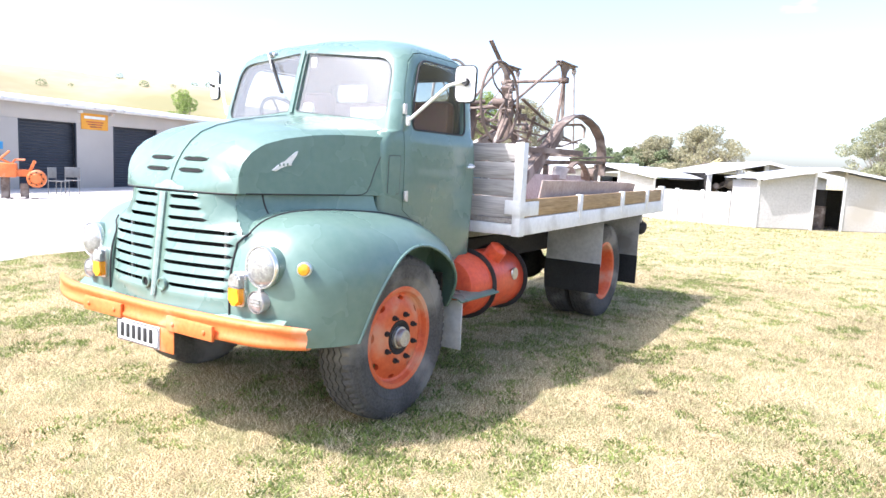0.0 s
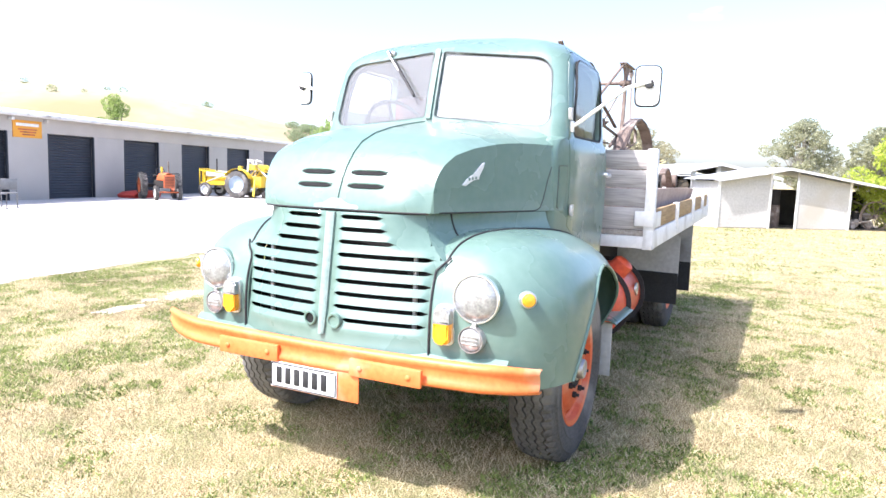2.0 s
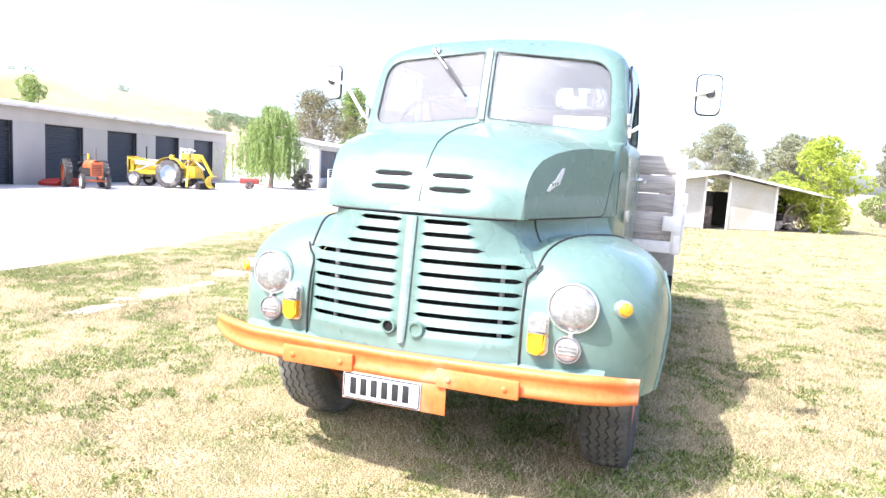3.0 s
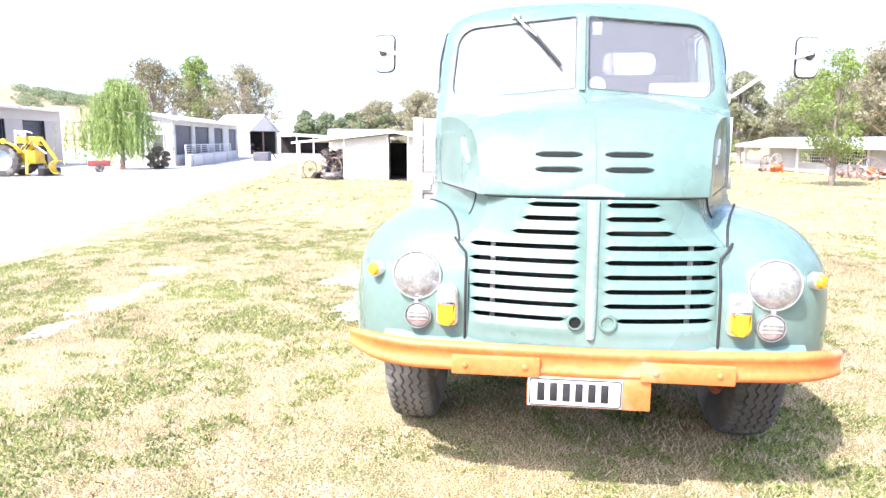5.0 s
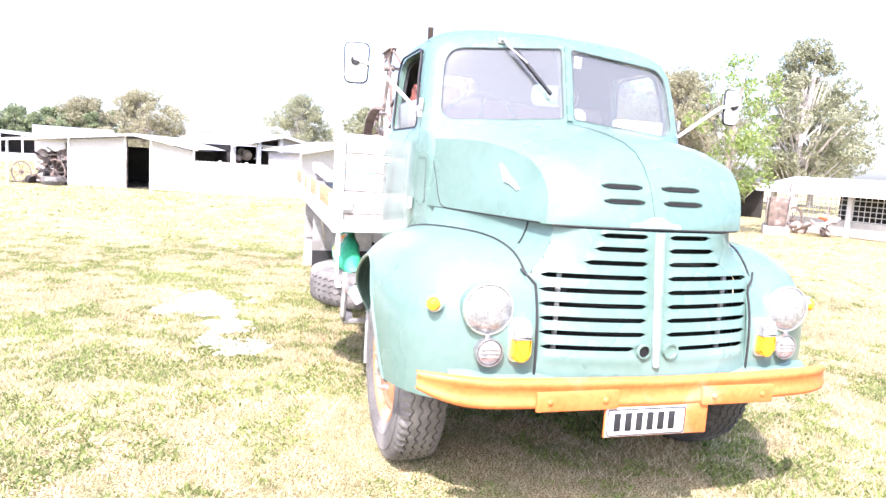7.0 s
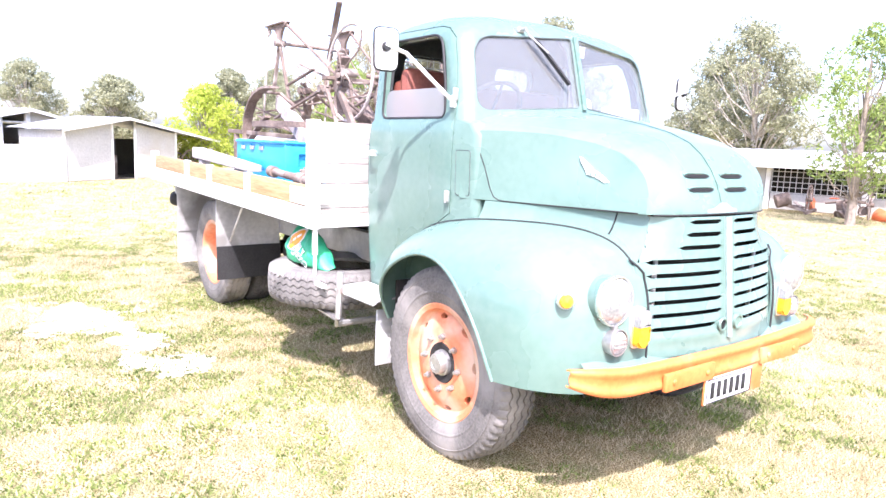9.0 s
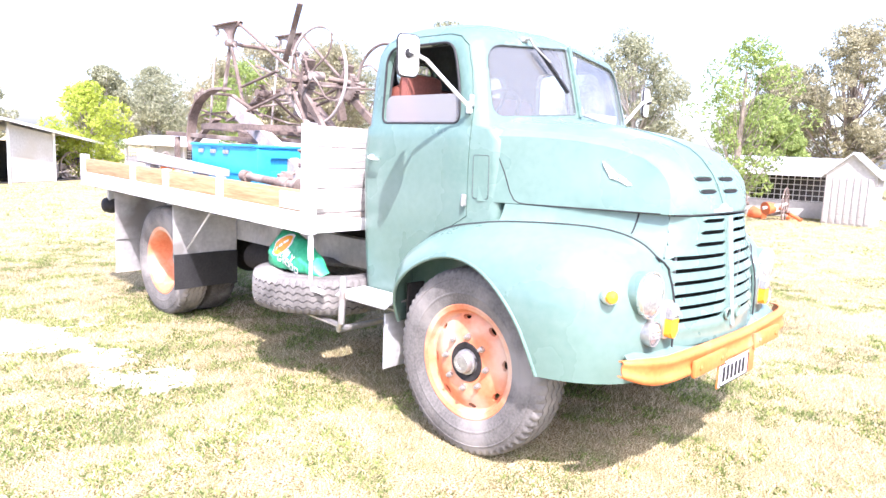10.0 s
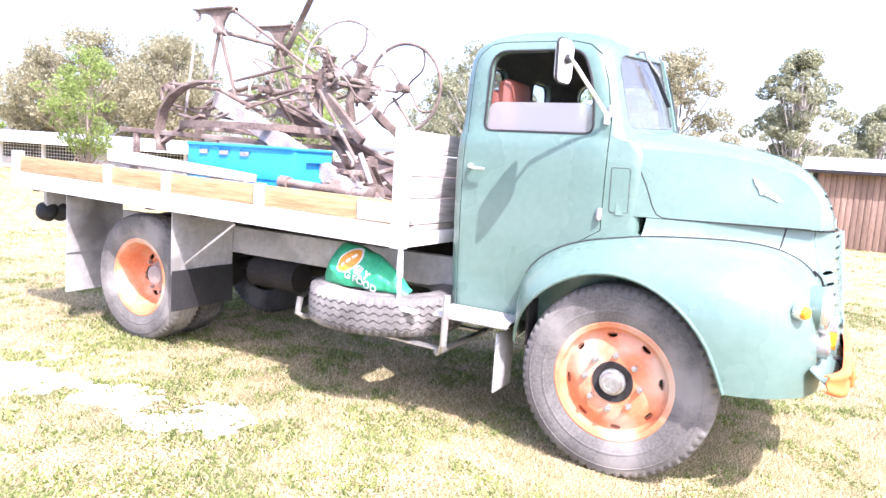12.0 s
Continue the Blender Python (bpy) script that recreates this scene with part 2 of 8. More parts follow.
MIRROR = surface("mirror_glass", (0.85, 0.86, 0.87), (0.90, 0.91, 0.92), 0.05, 1.0, scale=6, fine=50, bump=0.0)

# ---- mesh helpers ----
def finish(bm, smooth=35):
    """A mesh from a bmesh, with faces smooth up to that many degrees."""
    me = bpy.data.meshes.new("mesh")
    bmesh.ops.recalc_face_normals(bm, faces=bm.faces)
    bm.to_mesh(me)
    bm.free()
    if smooth:
        me.shade_smooth()
        me.set_sharp_from_angle(angle=radians(smooth))
    return me


def part(name, bm, material, parent, label="", smooth=35):
    """One mesh object under a thing or a part; bm may be a bmesh or a mesh."""
    me = bm if isinstance(bm, bpy.types.Mesh) else finish(bm, smooth)
    if not me.materials:
        me.materials.append(material)
    ob = new(name, me)
    if parent:
        ob.parent = parent
    return tagged(ob, label)


def thing(name, label, category, group="", at=(0, 0, 0), turn=0, kind=""):
    ob = new(name)
    ob.empty_display_size = 0.2
    ob.matrix_basis = pose(*at, 0, 0, turn)
    return tagged(ob, label, category, group, kind)


def solo(name, bm, material, label, category, group="", kind="", smooth=35):
    return tagged(part(name, bm, material, None, "", smooth), label, category, group, kind)


def box(bm, x0, x1, y0, y1, z0, z1, bevel=0.0):
    r = bmesh.ops.create_cube(bm, size=1.0)
    vs = r["verts"]
    for v in vs:
        v.co = ((x0 + x1) / 2 + v.co.x * (x1 - x0), (y0 + y1) / 2 + v.co.y * (y1 - y0), (z0 + z1) / 2 + v.co.z * (z1 - z0))
    if bevel:
        es = list({e for v in vs for e in v.link_edges})
        bmesh.ops.bevel(bm, geom=es, offset=bevel, segments=2, profile=0.5, affect="EDGES")
    return bm


def block(x0, x1, y0, y1, z0, z1, bevel=0.004):
    return box(bmesh.new(), x0, x1, y0, y1, z0, z1, bevel)


def beam(bm, a, b, w, h, bevel=0.0):
    """A bar of section w x h from a to b."""
    a, b = Vector(a), Vector(b)
    d = b - a
    q = d.to_track_quat("Y", "Z").to_matrix().to_4x4()
    r = bmesh.ops.create_cube(bm, size=1.0)
    vs = r["verts"]
    bmesh.ops.transform(bm, matrix=Matrix.Translation((a + b) / 2) @ q @ Matrix.Diagonal((w, d.length, h, 1)), verts=vs)
    if bevel:
        bmesh.ops.bevel(bm, geom=list({e for v in vs for e in v.link_edges}), offset=bevel, segments=1, affect="EDGES")
    return bm


def rod(bm, a, b, r, r2=None, n=12, cap=True):
    a, b = Vector(a), Vector(b)
    d = b - a
    q = d.to_track_quat("Z", "Y").to_matrix().to_4x4()
    bmesh.ops.create_cone(bm, cap_ends=cap, segments=n, radius1=r, radius2=r if r2 is None else r2, depth=d.length,
                          matrix=Matrix.Translation((a + b) / 2) @ q)
    return bm


def tube(bm, pts, r, n=8, closed=False):
    """A round bar along points; r may be a list."""
    pts = [Vector(p) for p in pts]
    m = len(pts)
    rings, prev = [], None
    for i, p in enumerate(pts):
        if closed:
            d = pts[(i + 1) % m] - pts[i - 1]
        else:
            d = pts[min(i + 1, m - 1)] - pts[max(i - 1, 0)]
        d.normalize()
        if prev is None:
            s = d.orthogonal().normalized()
        else:
            s = (prev - d * prev.dot(d)).normalized()
        prev = s
        t = d.cross(s)
        rr = r[i] if isinstance(r, (list, tuple)) else r
        rings.append([bm.verts.new(p + s * rr * math.cos(2 * math.pi * k / n) + t * rr * math.sin(2 * math.pi * k / n)) for k in range(n)])
    for i in range(m if closed else m - 1):
        a, b = rings[i], rings[(i + 1) % m]
        for k in range(n):
            bm.faces.new((a[k], a[(k + 1) % n], b[(k + 1) % n], b[k]))
    if not closed:
        bm.faces.new(rings[0][::-1]); bm.faces.new(rings[-1])
    return bm


def ribbon(bm, pts, w, h, up=(0, 0, 1), closed=False):
    """A flat bar of section w (across) x h (along up-ish normal) bent along points."""
    pts = [Vector(p) for p in pts]
    m = len(pts)
    up = Vector(up)
    rings = []
    for i, p in enumerate(pts):
        d = (pts[(i + 1) % m] - pts[i - 1]) if closed else (pts[min(i + 1, m - 1)] - pts[max(i - 1, 0)])
        d.normalize()
        s = d.cross(up).normalized()
        t = s.cross(d)
        rings.append([bm.verts.new(p + s * a * w / 2 + t * b * h / 2) for a, b in ((-1, -1), (1, -1), (1, 1), (-1, 1))])
    for i in range(m if closed else m - 1):
        a, b = rings[i], rings[(i + 1) % m]
        for k in range(4):
            bm.faces.new((a[k], a[(k + 1) % 4], b[(k + 1) % 4], b[k]))
    if not closed:
        bm.faces.new(rings[0][::-1]); bm.faces.new(rings[-1])
    return bm


def spin(bm, profile, n=48, axis="x", at=(0, 0, 0), close=False):
    """Turns a profile of (along, radius) round an axis through at."""
    rings = []
    for k in range(n):
        c, s = math.cos(2 * math.pi * k / n), math.sin(2 * math.pi * k / n)
        ring = []
        for a, r in profile:
            p = {"x": (a, r * c, r * s), "y": (r * s, a, r * c), "z": (r * c, r * s, a)}[axis]
            ring.append(bm.verts.new(Vector(p) + Vector(at)))
        rings.append(ring)
    m = len(profile)
    for k in range(n):
        a, b = rings[k], rings[(k + 1) % n]
        for i in range(m if close else m - 1):
            j = (i + 1) % m
            bm.faces.new((a[i], a[j], b[j], b[i]))
    bmesh.ops.remove_doubles(bm, verts=bm.verts, dist=1e-5)
    return bm


def sheet(rows, thick=0.0, closed=False):
    """A skin through a grid of points, with thickness towards its back where given."""
    bm = bmesh.new()
    vs = [[bm.verts.new(p) for p in row] for row in rows]
    for i in range(len(vs) - 1):
        for j in range(len(vs[0]) - (0 if closed else 1)):
            k = (j + 1) % len(vs[0])
            try:
                bm.faces.new((vs[i][j], vs[i][k], vs[i + 1][k], vs[i + 1][j]))
            except ValueError:
                pass
    bmesh.ops.remove_doubles(bm, verts=bm.verts, dist=1e-5)
    bmesh.ops.recalc_face_normals(bm, faces=bm.faces)
    bm.normal_update()
    if thick:
        bmesh.ops.solidify(bm, geom=bm.faces[:], thickness=thick)
    return bm


def prism(bm, outline, axis, lo, hi):
    """A solid from an outline of (a, b), drawn out along an axis from lo to hi."""
    def at(a, b, h):
        return {"x": (h, a, b), "y": (a, h, b), "z": (a, b, h)}[axis]
    lower, upper = [bm.verts.new(at(a, b, lo)) for a, b in outline], [bm.verts.new(at(a, b, hi)) for a, b in outline]
    bm.faces.new(lower[::-1]); bm.faces.new(upper)
    for i in range(len(outline)):
        j = (i + 1) % len(outline)
        bm.faces.new((lower[i], lower[j], upper[j], upper[i]))
    return bm


def rounded(points, r, n=5):
    """An outline with its corners rounded; r is one radius or one a corner."""
    out, m = [], len(points)
    for i, p in enumerate(points):
        p, a, b = Vector(p), Vector(points[i - 1]), Vector(points[(i + 1) % m])
        rr = r[i] if isinstance(r, (list, tuple)) else r
        u, v = (a - p).normalized() * rr, (b - p).normalized() * rr
        for k in range(n + 1):
            t = k / n
            q = (p + u) * (1 - t) ** 2 + p * 2 * t * (1 - t) + (p + v) * t ** 2
            out.append((q.x, q.y))
    return out


def carve(a, b, how="DIFFERENCE"):
    """The mesh a cut by, joined with or limited to the mesh b."""
    oa, ob = new("cut_a", a), new("cut_b", b)
    m = oa.modifiers.new("cut", "BOOLEAN")
    m.operation, m.object, m.solver = how, ob, "EXACT"
    bpy.context.view_layer.update()
    me = bpy.data.meshes.new_from_object(oa.evaluated_get(bpy.context.evaluated_depsgraph_get()))
    for o in (oa, ob):
        bpy.data.objects.remove(o)
    return me


def raw(bm):
    bmesh.ops.recalc_face_normals(bm, faces=bm.faces)
    me = bpy.data.meshes.new("mesh")
    bm.to_mesh(me)
    bm.free()
    return me


def smoothed(me, angle=35):
    me.shade_smooth()
    me.set_sharp_from_angle(angle=radians(angle))
    return me


def step(a, b, x):
    t = min(1.0, max(0.0, (x - a) / (b - a)))
    return t * t * (3 - 2 * t)


def along(table, x):
    """Linear reading of a table of (x, value, ...)."""
    if x <= table[0][0]:
        return table[0][1:]
    for p, q in zip(table, table[1:]):
        if x <= q[0]:
            t = (x - p[0]) / (q[0] - p[0])
            return tuple(u + (v - u) * t for u, v in zip(p[1:], q[1:]))
    return table[-1][1:]


# ---- ground ----
def rise(x, y):
    """Height of the land: level round the truck, climbing gently far off."""
    d = math.hypot(x, y)
    return 0.12 * step(48, 85, d) if x < 8 else 0.8 * step(60, 110, d)


def ground_material():
    m = bpy.data.materials.new("dry_lawn")
    m.use_nodes = True
    nt = m.node_tree
    b = nt.nodes["Principled BSDF"]
    tc = nt.nodes.new("ShaderNodeTexCoord")

    def noise_at(scale, detail=5):
        n = nt.nodes.new("ShaderNodeTexNoise")
        n.inputs["Scale"].default_value, n.inputs["Detail"].default_value = scale, detail
        nt.links.new(tc.outputs["Object"], n.inputs["Vector"])
        return n.outputs[0]

    def ramp(value, stops):
        r = nt.nodes.new("ShaderNodeValToRGB")
        while len(r.color_ramp.elements) < len(stops):
            r.color_ramp.elements.new(0.5)
        for e, (p, c) in zip(r.color_ramp.elements, stops):
            e.position, e.color = p, (*c, 1)
        nt.links.new(value, r.inputs[0])
        return r.outputs[0]

    def mix(f, a, c):
        n = nt.nodes.new("ShaderNodeMix"); n.data_type = "RGBA"
        nt.links.new(f, n.inputs[0]); nt.links.new(a, n.inputs[6]); nt.links.new(c, n.inputs[7])
        return n.outputs[2]
    straw = ramp(noise_at(120, 12), [(0.41, (0.12, 0.080, 0.030)), (0.5, (0.50, 0.385, 0.188)), (0.59, (0.86, 0.755, 0.475))])
    green = ramp(noise_at(110, 10), [(0.38, (0.04, 0.062, 0.018)), (0.62, (0.34, 0.375, 0.16))])
    bare = ramp(noise_at(24), [(0.3, (0.33, 0.27, 0.19)), (0.7, (0.50, 0.44, 0.34))])
    patch = ramp(noise_at(3.1, 12), [(0.44, (0.06, 0.06, 0.06)), (0.60, (0.60, 0.60, 0.60))])
    dirt = ramp(noise_at(0.33, 9), [(0.66, (0, 0, 0)), (0.76, (0.8, 0.8, 0.8))])
    colour = mix(dirt, mix(patch, straw, green), bare)
    nt.links.new(colour, b.inputs["Base Color"])
    b.inputs["Roughness"].default_value = 0.95
    b.inputs["Specular IOR Level"].default_value = 0.15
    bp = nt.nodes.new("ShaderNodeBump")
    bp.inputs["Strength"].default_value, bp.inputs["Distance"].default_value = 0.9, 0.03
    nt.links.new(noise_at(120, 9), bp.inputs["Height"]); nt.links.new(bp.outputs[0], b.inputs["Normal"])
    return m


LAWN = ground_material()
GRAVEL = surface("pale_gravel", (0.42, 0.40, 0.37), (0.60, 0.58, 0.54), 0.95, scale=0.6, fine=45, bump=0.5, dirt=(0.33, 0.31, 0.27), dirt_amount=0.15)


def ground_mesh():
    rs = [0.0] + [1.6 * 1.135 ** k for k in range(60)]
    rs = [r for r in rs if r < 1500] + [1500, 2600, 4200]
    rows = []
    for r in rs:
        rows.append([(r * math.cos(a), r * math.sin(a), rise(r * math.cos(a), r * math.sin(a)) + (0.012 * noise.noise((r * math.cos(a) * 0.6, r * math.sin(a) * 0.6, 0)) if r < 30 else 0)) for a in (2 * math.pi * k / 96 for k in range(96))])
    return sheet(rows, closed=True)


solo("ground", ground_mesh(), LAWN, "dry patchy lawn of straw and short green grass", "ground", kind="structure", smooth=60)

# gravel yard along the right of the truck, its edge ragged
EDGE = [(-5.9, -14), (-5.8, -6), (-6.0, 0), (-6.4, 2.4), (-6.75, 4.5), (-7.2, 7.0), (-8.3, 11), (-9.7, 16), (-10.6, 20), (-11.2, 24), (-13.0, 28.0), (-15.0, 36), (-16, 48), (-10, 62), (10, 80)]


def gravel_mesh():
    pts = []
    for (xa, ya), (xb, yb) in zip(EDGE, EDGE[1:]):
        n = max(2, int(math.hypot(xb - xa, yb - ya) / 0.25))
        for k in range(n):
            t = k / n
            y = ya + (yb - ya) * t
            pts.append((xa + (xb - xa) * t + 0.35 * noise.noise((y * 0.8, 3.1, 0)) + 0.16 * noise.noise((y * 3.7, 1.1, 0)), y))
    rows = []
    for k in range(14):
        f = (k / 13) ** 1.6
        rows.append([(x + (-75 - x) * f, y, rise(x + (-75 - x) * f, y) + (0.006 if k == 0 else 0.022)) for x, y in pts])
    return sheet(rows)


solo("gravel_yard", gravel_mesh(), GRAVEL, "pale sunlit gravel yard beside the lawn", "gravel", kind="structure", smooth=60)


# pale bare patches of trodden earth in the lawn
SOIL = surface("pale_bare_earth", (0.40, 0.355, 0.28), (0.58, 0.53, 0.44), 0.95, scale=5, fine=50, bump=0.4, dirt=(0.33, 0.31, 0.20), dirt_amount=0.25)
BARE = [(-1.95, 3.55, 0.62, 0.85), (-1.80, 2.55, 0.30, 0.75), (-1.62, 1.95, 0.42, 0.28), (-4.15, 2.2, 0.20, 0.95), (-4.35, 3.6, 0.28, 0.5), (-4.0, 1.3, 0.16, 0.4), (4.6, 4.2, 0.5, 0.3)]


def bare(x, y):
    """How far a place lies inside a bare patch; above 0 is inside."""
    best = -9.0
    for cx, cy, rx, ry in BARE:
        d = math.hypot((x - cx) / rx, (y - cy) / ry)
        best = max(best, 0.60 - d + 0.85 * noise.noise((x * 2.6, y * 2.6, 5.0)) + 0.55 * noise.noise((x * 7, y * 7, 2.0)) + 0.4 * noise.noise((x * 17, y * 17, 6.0)))
    return best


def bare_mesh():
    bm = bmesh.new()
    made = {}
    st = 0.026
    for cx, cy, rx, ry in BARE:
        for i in range(int((cx - rx * 1.7) / st), int((cx + rx * 1.7) / st)):
            for j in range(int((cy - ry * 1.7) / st), int((cy + ry * 1.7) / st)):
                if (i, j) in made:
                    continue
                made[(i, j)] = bare(i * st, j * st) > 0
    verts = {}
    for (i, j), inside in made.items():
        if inside:
            vs = []
            for a, b in ((0, 0), (1, 0), (1, 1), (0, 1)):
                k = (i + a, j + b)
                if k not in verts:
                    x, y = k[0] * st, k[1] * st
                    verts[k] = bm.verts.new((x + 0.012 * noise.noise((x * 31, y * 31, 0)), y + 0.012 * noise.noise((x * 31, y * 31, 8)), 0.004 + 0.012 * noise.noise((x * 0.6, y * 0.6, 0))))
                vs.append(verts[k])
            bm.faces.new(vs)
    return bm


solo("bare_earth", bare_mesh(), SOIL, "pale trodden bare patches in the lawn", "ground", kind="stuff", smooth=60)

# ---- the truck: front axle over the origin, nose towards -y ----
truck = thing("flatbed_truck", "old teal flatbed truck with orange bumper, parked on dry grass", "truck")


def section_top(y):
    return along([(-0.845, 1.286), (-0.838, 1.32), (-0.825, 1.36), (-0.80, 1.42), (-0.765, 1.48), (-0.71, 1.545), (-0.64, 1.60), (-0.53, 1.645),
                  (-0.38, 1.683), (-0.2, 1.715), (0.0, 1.745), (0.15, 1.768)], y)[0]


def section_half(y):
    return along([(-0.845, 0.0), (-0.8445, 0.10), (-0.8425, 0.20), (-0.838, 0.28), (-0.826, 0.345), (-0.808, 0.40), (-0.79, 0.44), (-0.775, 0.485), (-0.75, 0.555), (-0.71, 0.598),
                  (-0.66, 0.625), (-0.58, 0.655), (-0.5, 0.685), (-0.3, 0.757), (-0.1, 0.81), (0.15, 0.87)], y)[0]


def side_limit(y, z):
    return 0.737 + 0.345 * y - 0.05 * (z - 1.285)


def bonnet_mesh():
    """One pressing: a crown, a creased shoulder, a sloping band below it and flat sides that carry the badges."""
    P, Q, Z0 = 3.6, 2.9, 1.286
    ys = [-0.845 + 0.975 * (k / 56) ** 1.9 for k in range(57)]
    rows = []
    for y in ys:
        w, h = section_half(y), section_top(y) - Z0
        sharp = step(-0.83, -0.72, y)

        def at(a):
            return w * max(0.0, math.cos(a)) ** (2 / P), Z0 + h * max(0.0, math.sin(a)) ** (2 / Q)
        lo, corner = 0.0, math.acos((0.58 + 0.22 * step(-0.78, -0.15, y)) ** (P / 2))
        if at(0)[0] > side_limit(y, Z0):
            a0, a1 = 0.0, math.pi / 2
            for _ in range(40):
                m = (a0 + a1) / 2
                x, z = at(m)
                a0, a1 = (m, a1) if x > side_limit(y, z) else (a0, m)
            lo = a0
        corner = max(corner, lo + 0.12)
        (xa, za), (xb, zb) = at(lo), at(corner)
        half = []
        for k in range(11):
            x, z = at(lo + (corner - lo) * k / 10)
            t = k / 10
            half.append((x + sharp * (xa + (xb - xa) * t - x), y, z + sharp * (za + (zb - za) * t - z)))
        for k in range(1, 17):
            x = xb * (1 - k / 16)
            crown = Z0 + h - (Z0 + h - zb) * (x / max(1e-6, xb)) ** 3.0
            curve = Z0 + h * max(0.0, 1 - (x / max(1e-6, w)) ** P) ** (1 / Q)
            half.append((x, y, curve + sharp * (crown - curve)))
        side = [(side_limit(y, Z0 + (za - Z0) * k / 6) if lo > 0 else xa, y, Z0 + (za - Z0) * k / 6) for k in range(6)]
        half = side + half
        rows.append(half + [(-x, yy, z) for x, yy, z in half[-2::-1]])
    return sheet(rows, 0.006)


part("bonnet", bonnet_mesh(), TEAL, truck, "teal bonnet with creased shoulders and flat sides", smooth=14)
# raised strip down the middle of the bonnet, with a flared foot
bm = bmesh.new()
ribbon(bm, [(0, y - 0.003, section_top(y) + 0.003) for y in (-0.844, -0.838, -0.825, -0.80, -0.765, -0.71, -0.64, -0.53, -0.38, -0.2, 0.0)], 0.018, 0.004, up=(0, -0.5, 1))
part("bonnet_strip", bm, TEAL, truck, "teal moulding strip")
bm = sheet([[(x, -0.846 + 0.55 * x * x - 0.006 + (z - 1.29) * 0.16, z) for x in np.linspace(-w, w, 17)] for z, w in ((1.288, 0.19), (1.300, 0.18), (1.312, 0.07), (1.335, 0.022))], 0.006)
part("nose_moulding", bm, BAR_TEAL, truck, "worn bare-metal nose moulding")
def nose_y(x, z):
    """Where the nose of the bonnet lies for a place seen from the front."""
    lo, hi = -0.845, 0.1
    for _ in range(40):
        m = (lo + hi) / 2
        w, h = max(1e-4, section_half(m)), max(1e-4, section_top(m) - 1.286)
        inside = (abs(x) / w) ** 3.6 + (max(0.0, z - 1.286) / h) ** 2.9 < 1
        lo, hi = (lo, m) if inside else (m, hi)
    return lo


# two louvre slits on each side of the strip
for s in (1, -1):
    for z in (1.452, 1.392):
        lip, slot = [], []
        for k in range(15):
            x = 0.045 + 0.19 * k / 14
            e = min(1.0, (k + 0.15) / 2.5, (14.15 - k) / 2.5)
            zt, zb = z + 0.0075 * e, z - 0.0075 * e
            slot.append([(s * x, nose_y(x, zb) - 0.0065, zb), (s * x, nose_y(x, zt) - 0.0065, zt)])
            lip.append((s * x, nose_y(x, zt + 0.004) - 0.005 * e, zt + 0.005))
        # black sheet painted as the slot's inner shade
        part("louvre_slot", sheet(slot, 0.003), VOID, truck, "louvre slot painted black as shade")
        part("louvre_lip", tube(bmesh.new(), lip, 0.0045, 6), TEAL, truck)

# dark joints: round the foot of the bonnet, and round its side panels
part("bonnet_seam", tube(bmesh.new(), [(x, nose_y(abs(x), 1.287) - 0.001, 1.2835) for x in np.linspace(-0.44, 0.44, 41)], 0.0042, 6), BLACK, truck)
for s in (1, -1):
    run = [(-0.74 + 0.62 * k / 12, 1.2875) for k in range(13)] + [(-0.085, 1.291), (-0.058, 1.305), (-0.035, 1.345), (0.0, 1.44), (0.045, 1.535), (0.085, 1.60)]
    part("panel_seam", tube(bmesh.new(), [(s * (side_limit(y, z) - 0.0025), y, z) for y, z in run], 0.0042, 6), BLACK, truck)

# grille panel with slots cut right through it
def grille_y(x, z):
    a = abs(x)
    return -0.93 + 0.115 * (z - 0.75) + 0.30 * a * a + step(1.06, 1.26, z) * 2.2 * max(0.0, a - 0.27) ** 2


def grille_half(z):
    return 0.548 if z < 1.07 else along([(1.07, 0.548), (1.10, 0.52), (1.14, 0.475), (1.19, 0.445), (1.24, 0.432), (1.28, 0.425)], z)[0]


SLIT = 0.0108
SLOTS = [(1.255, 0.262), (1.200, 0.285), (1.144, 0.325), (1.086, 0.500), (1.028, 0.500), (0.970, 0.500), (0.913, 0.497), (0.856, 0.495), (0.798, 0.490)]


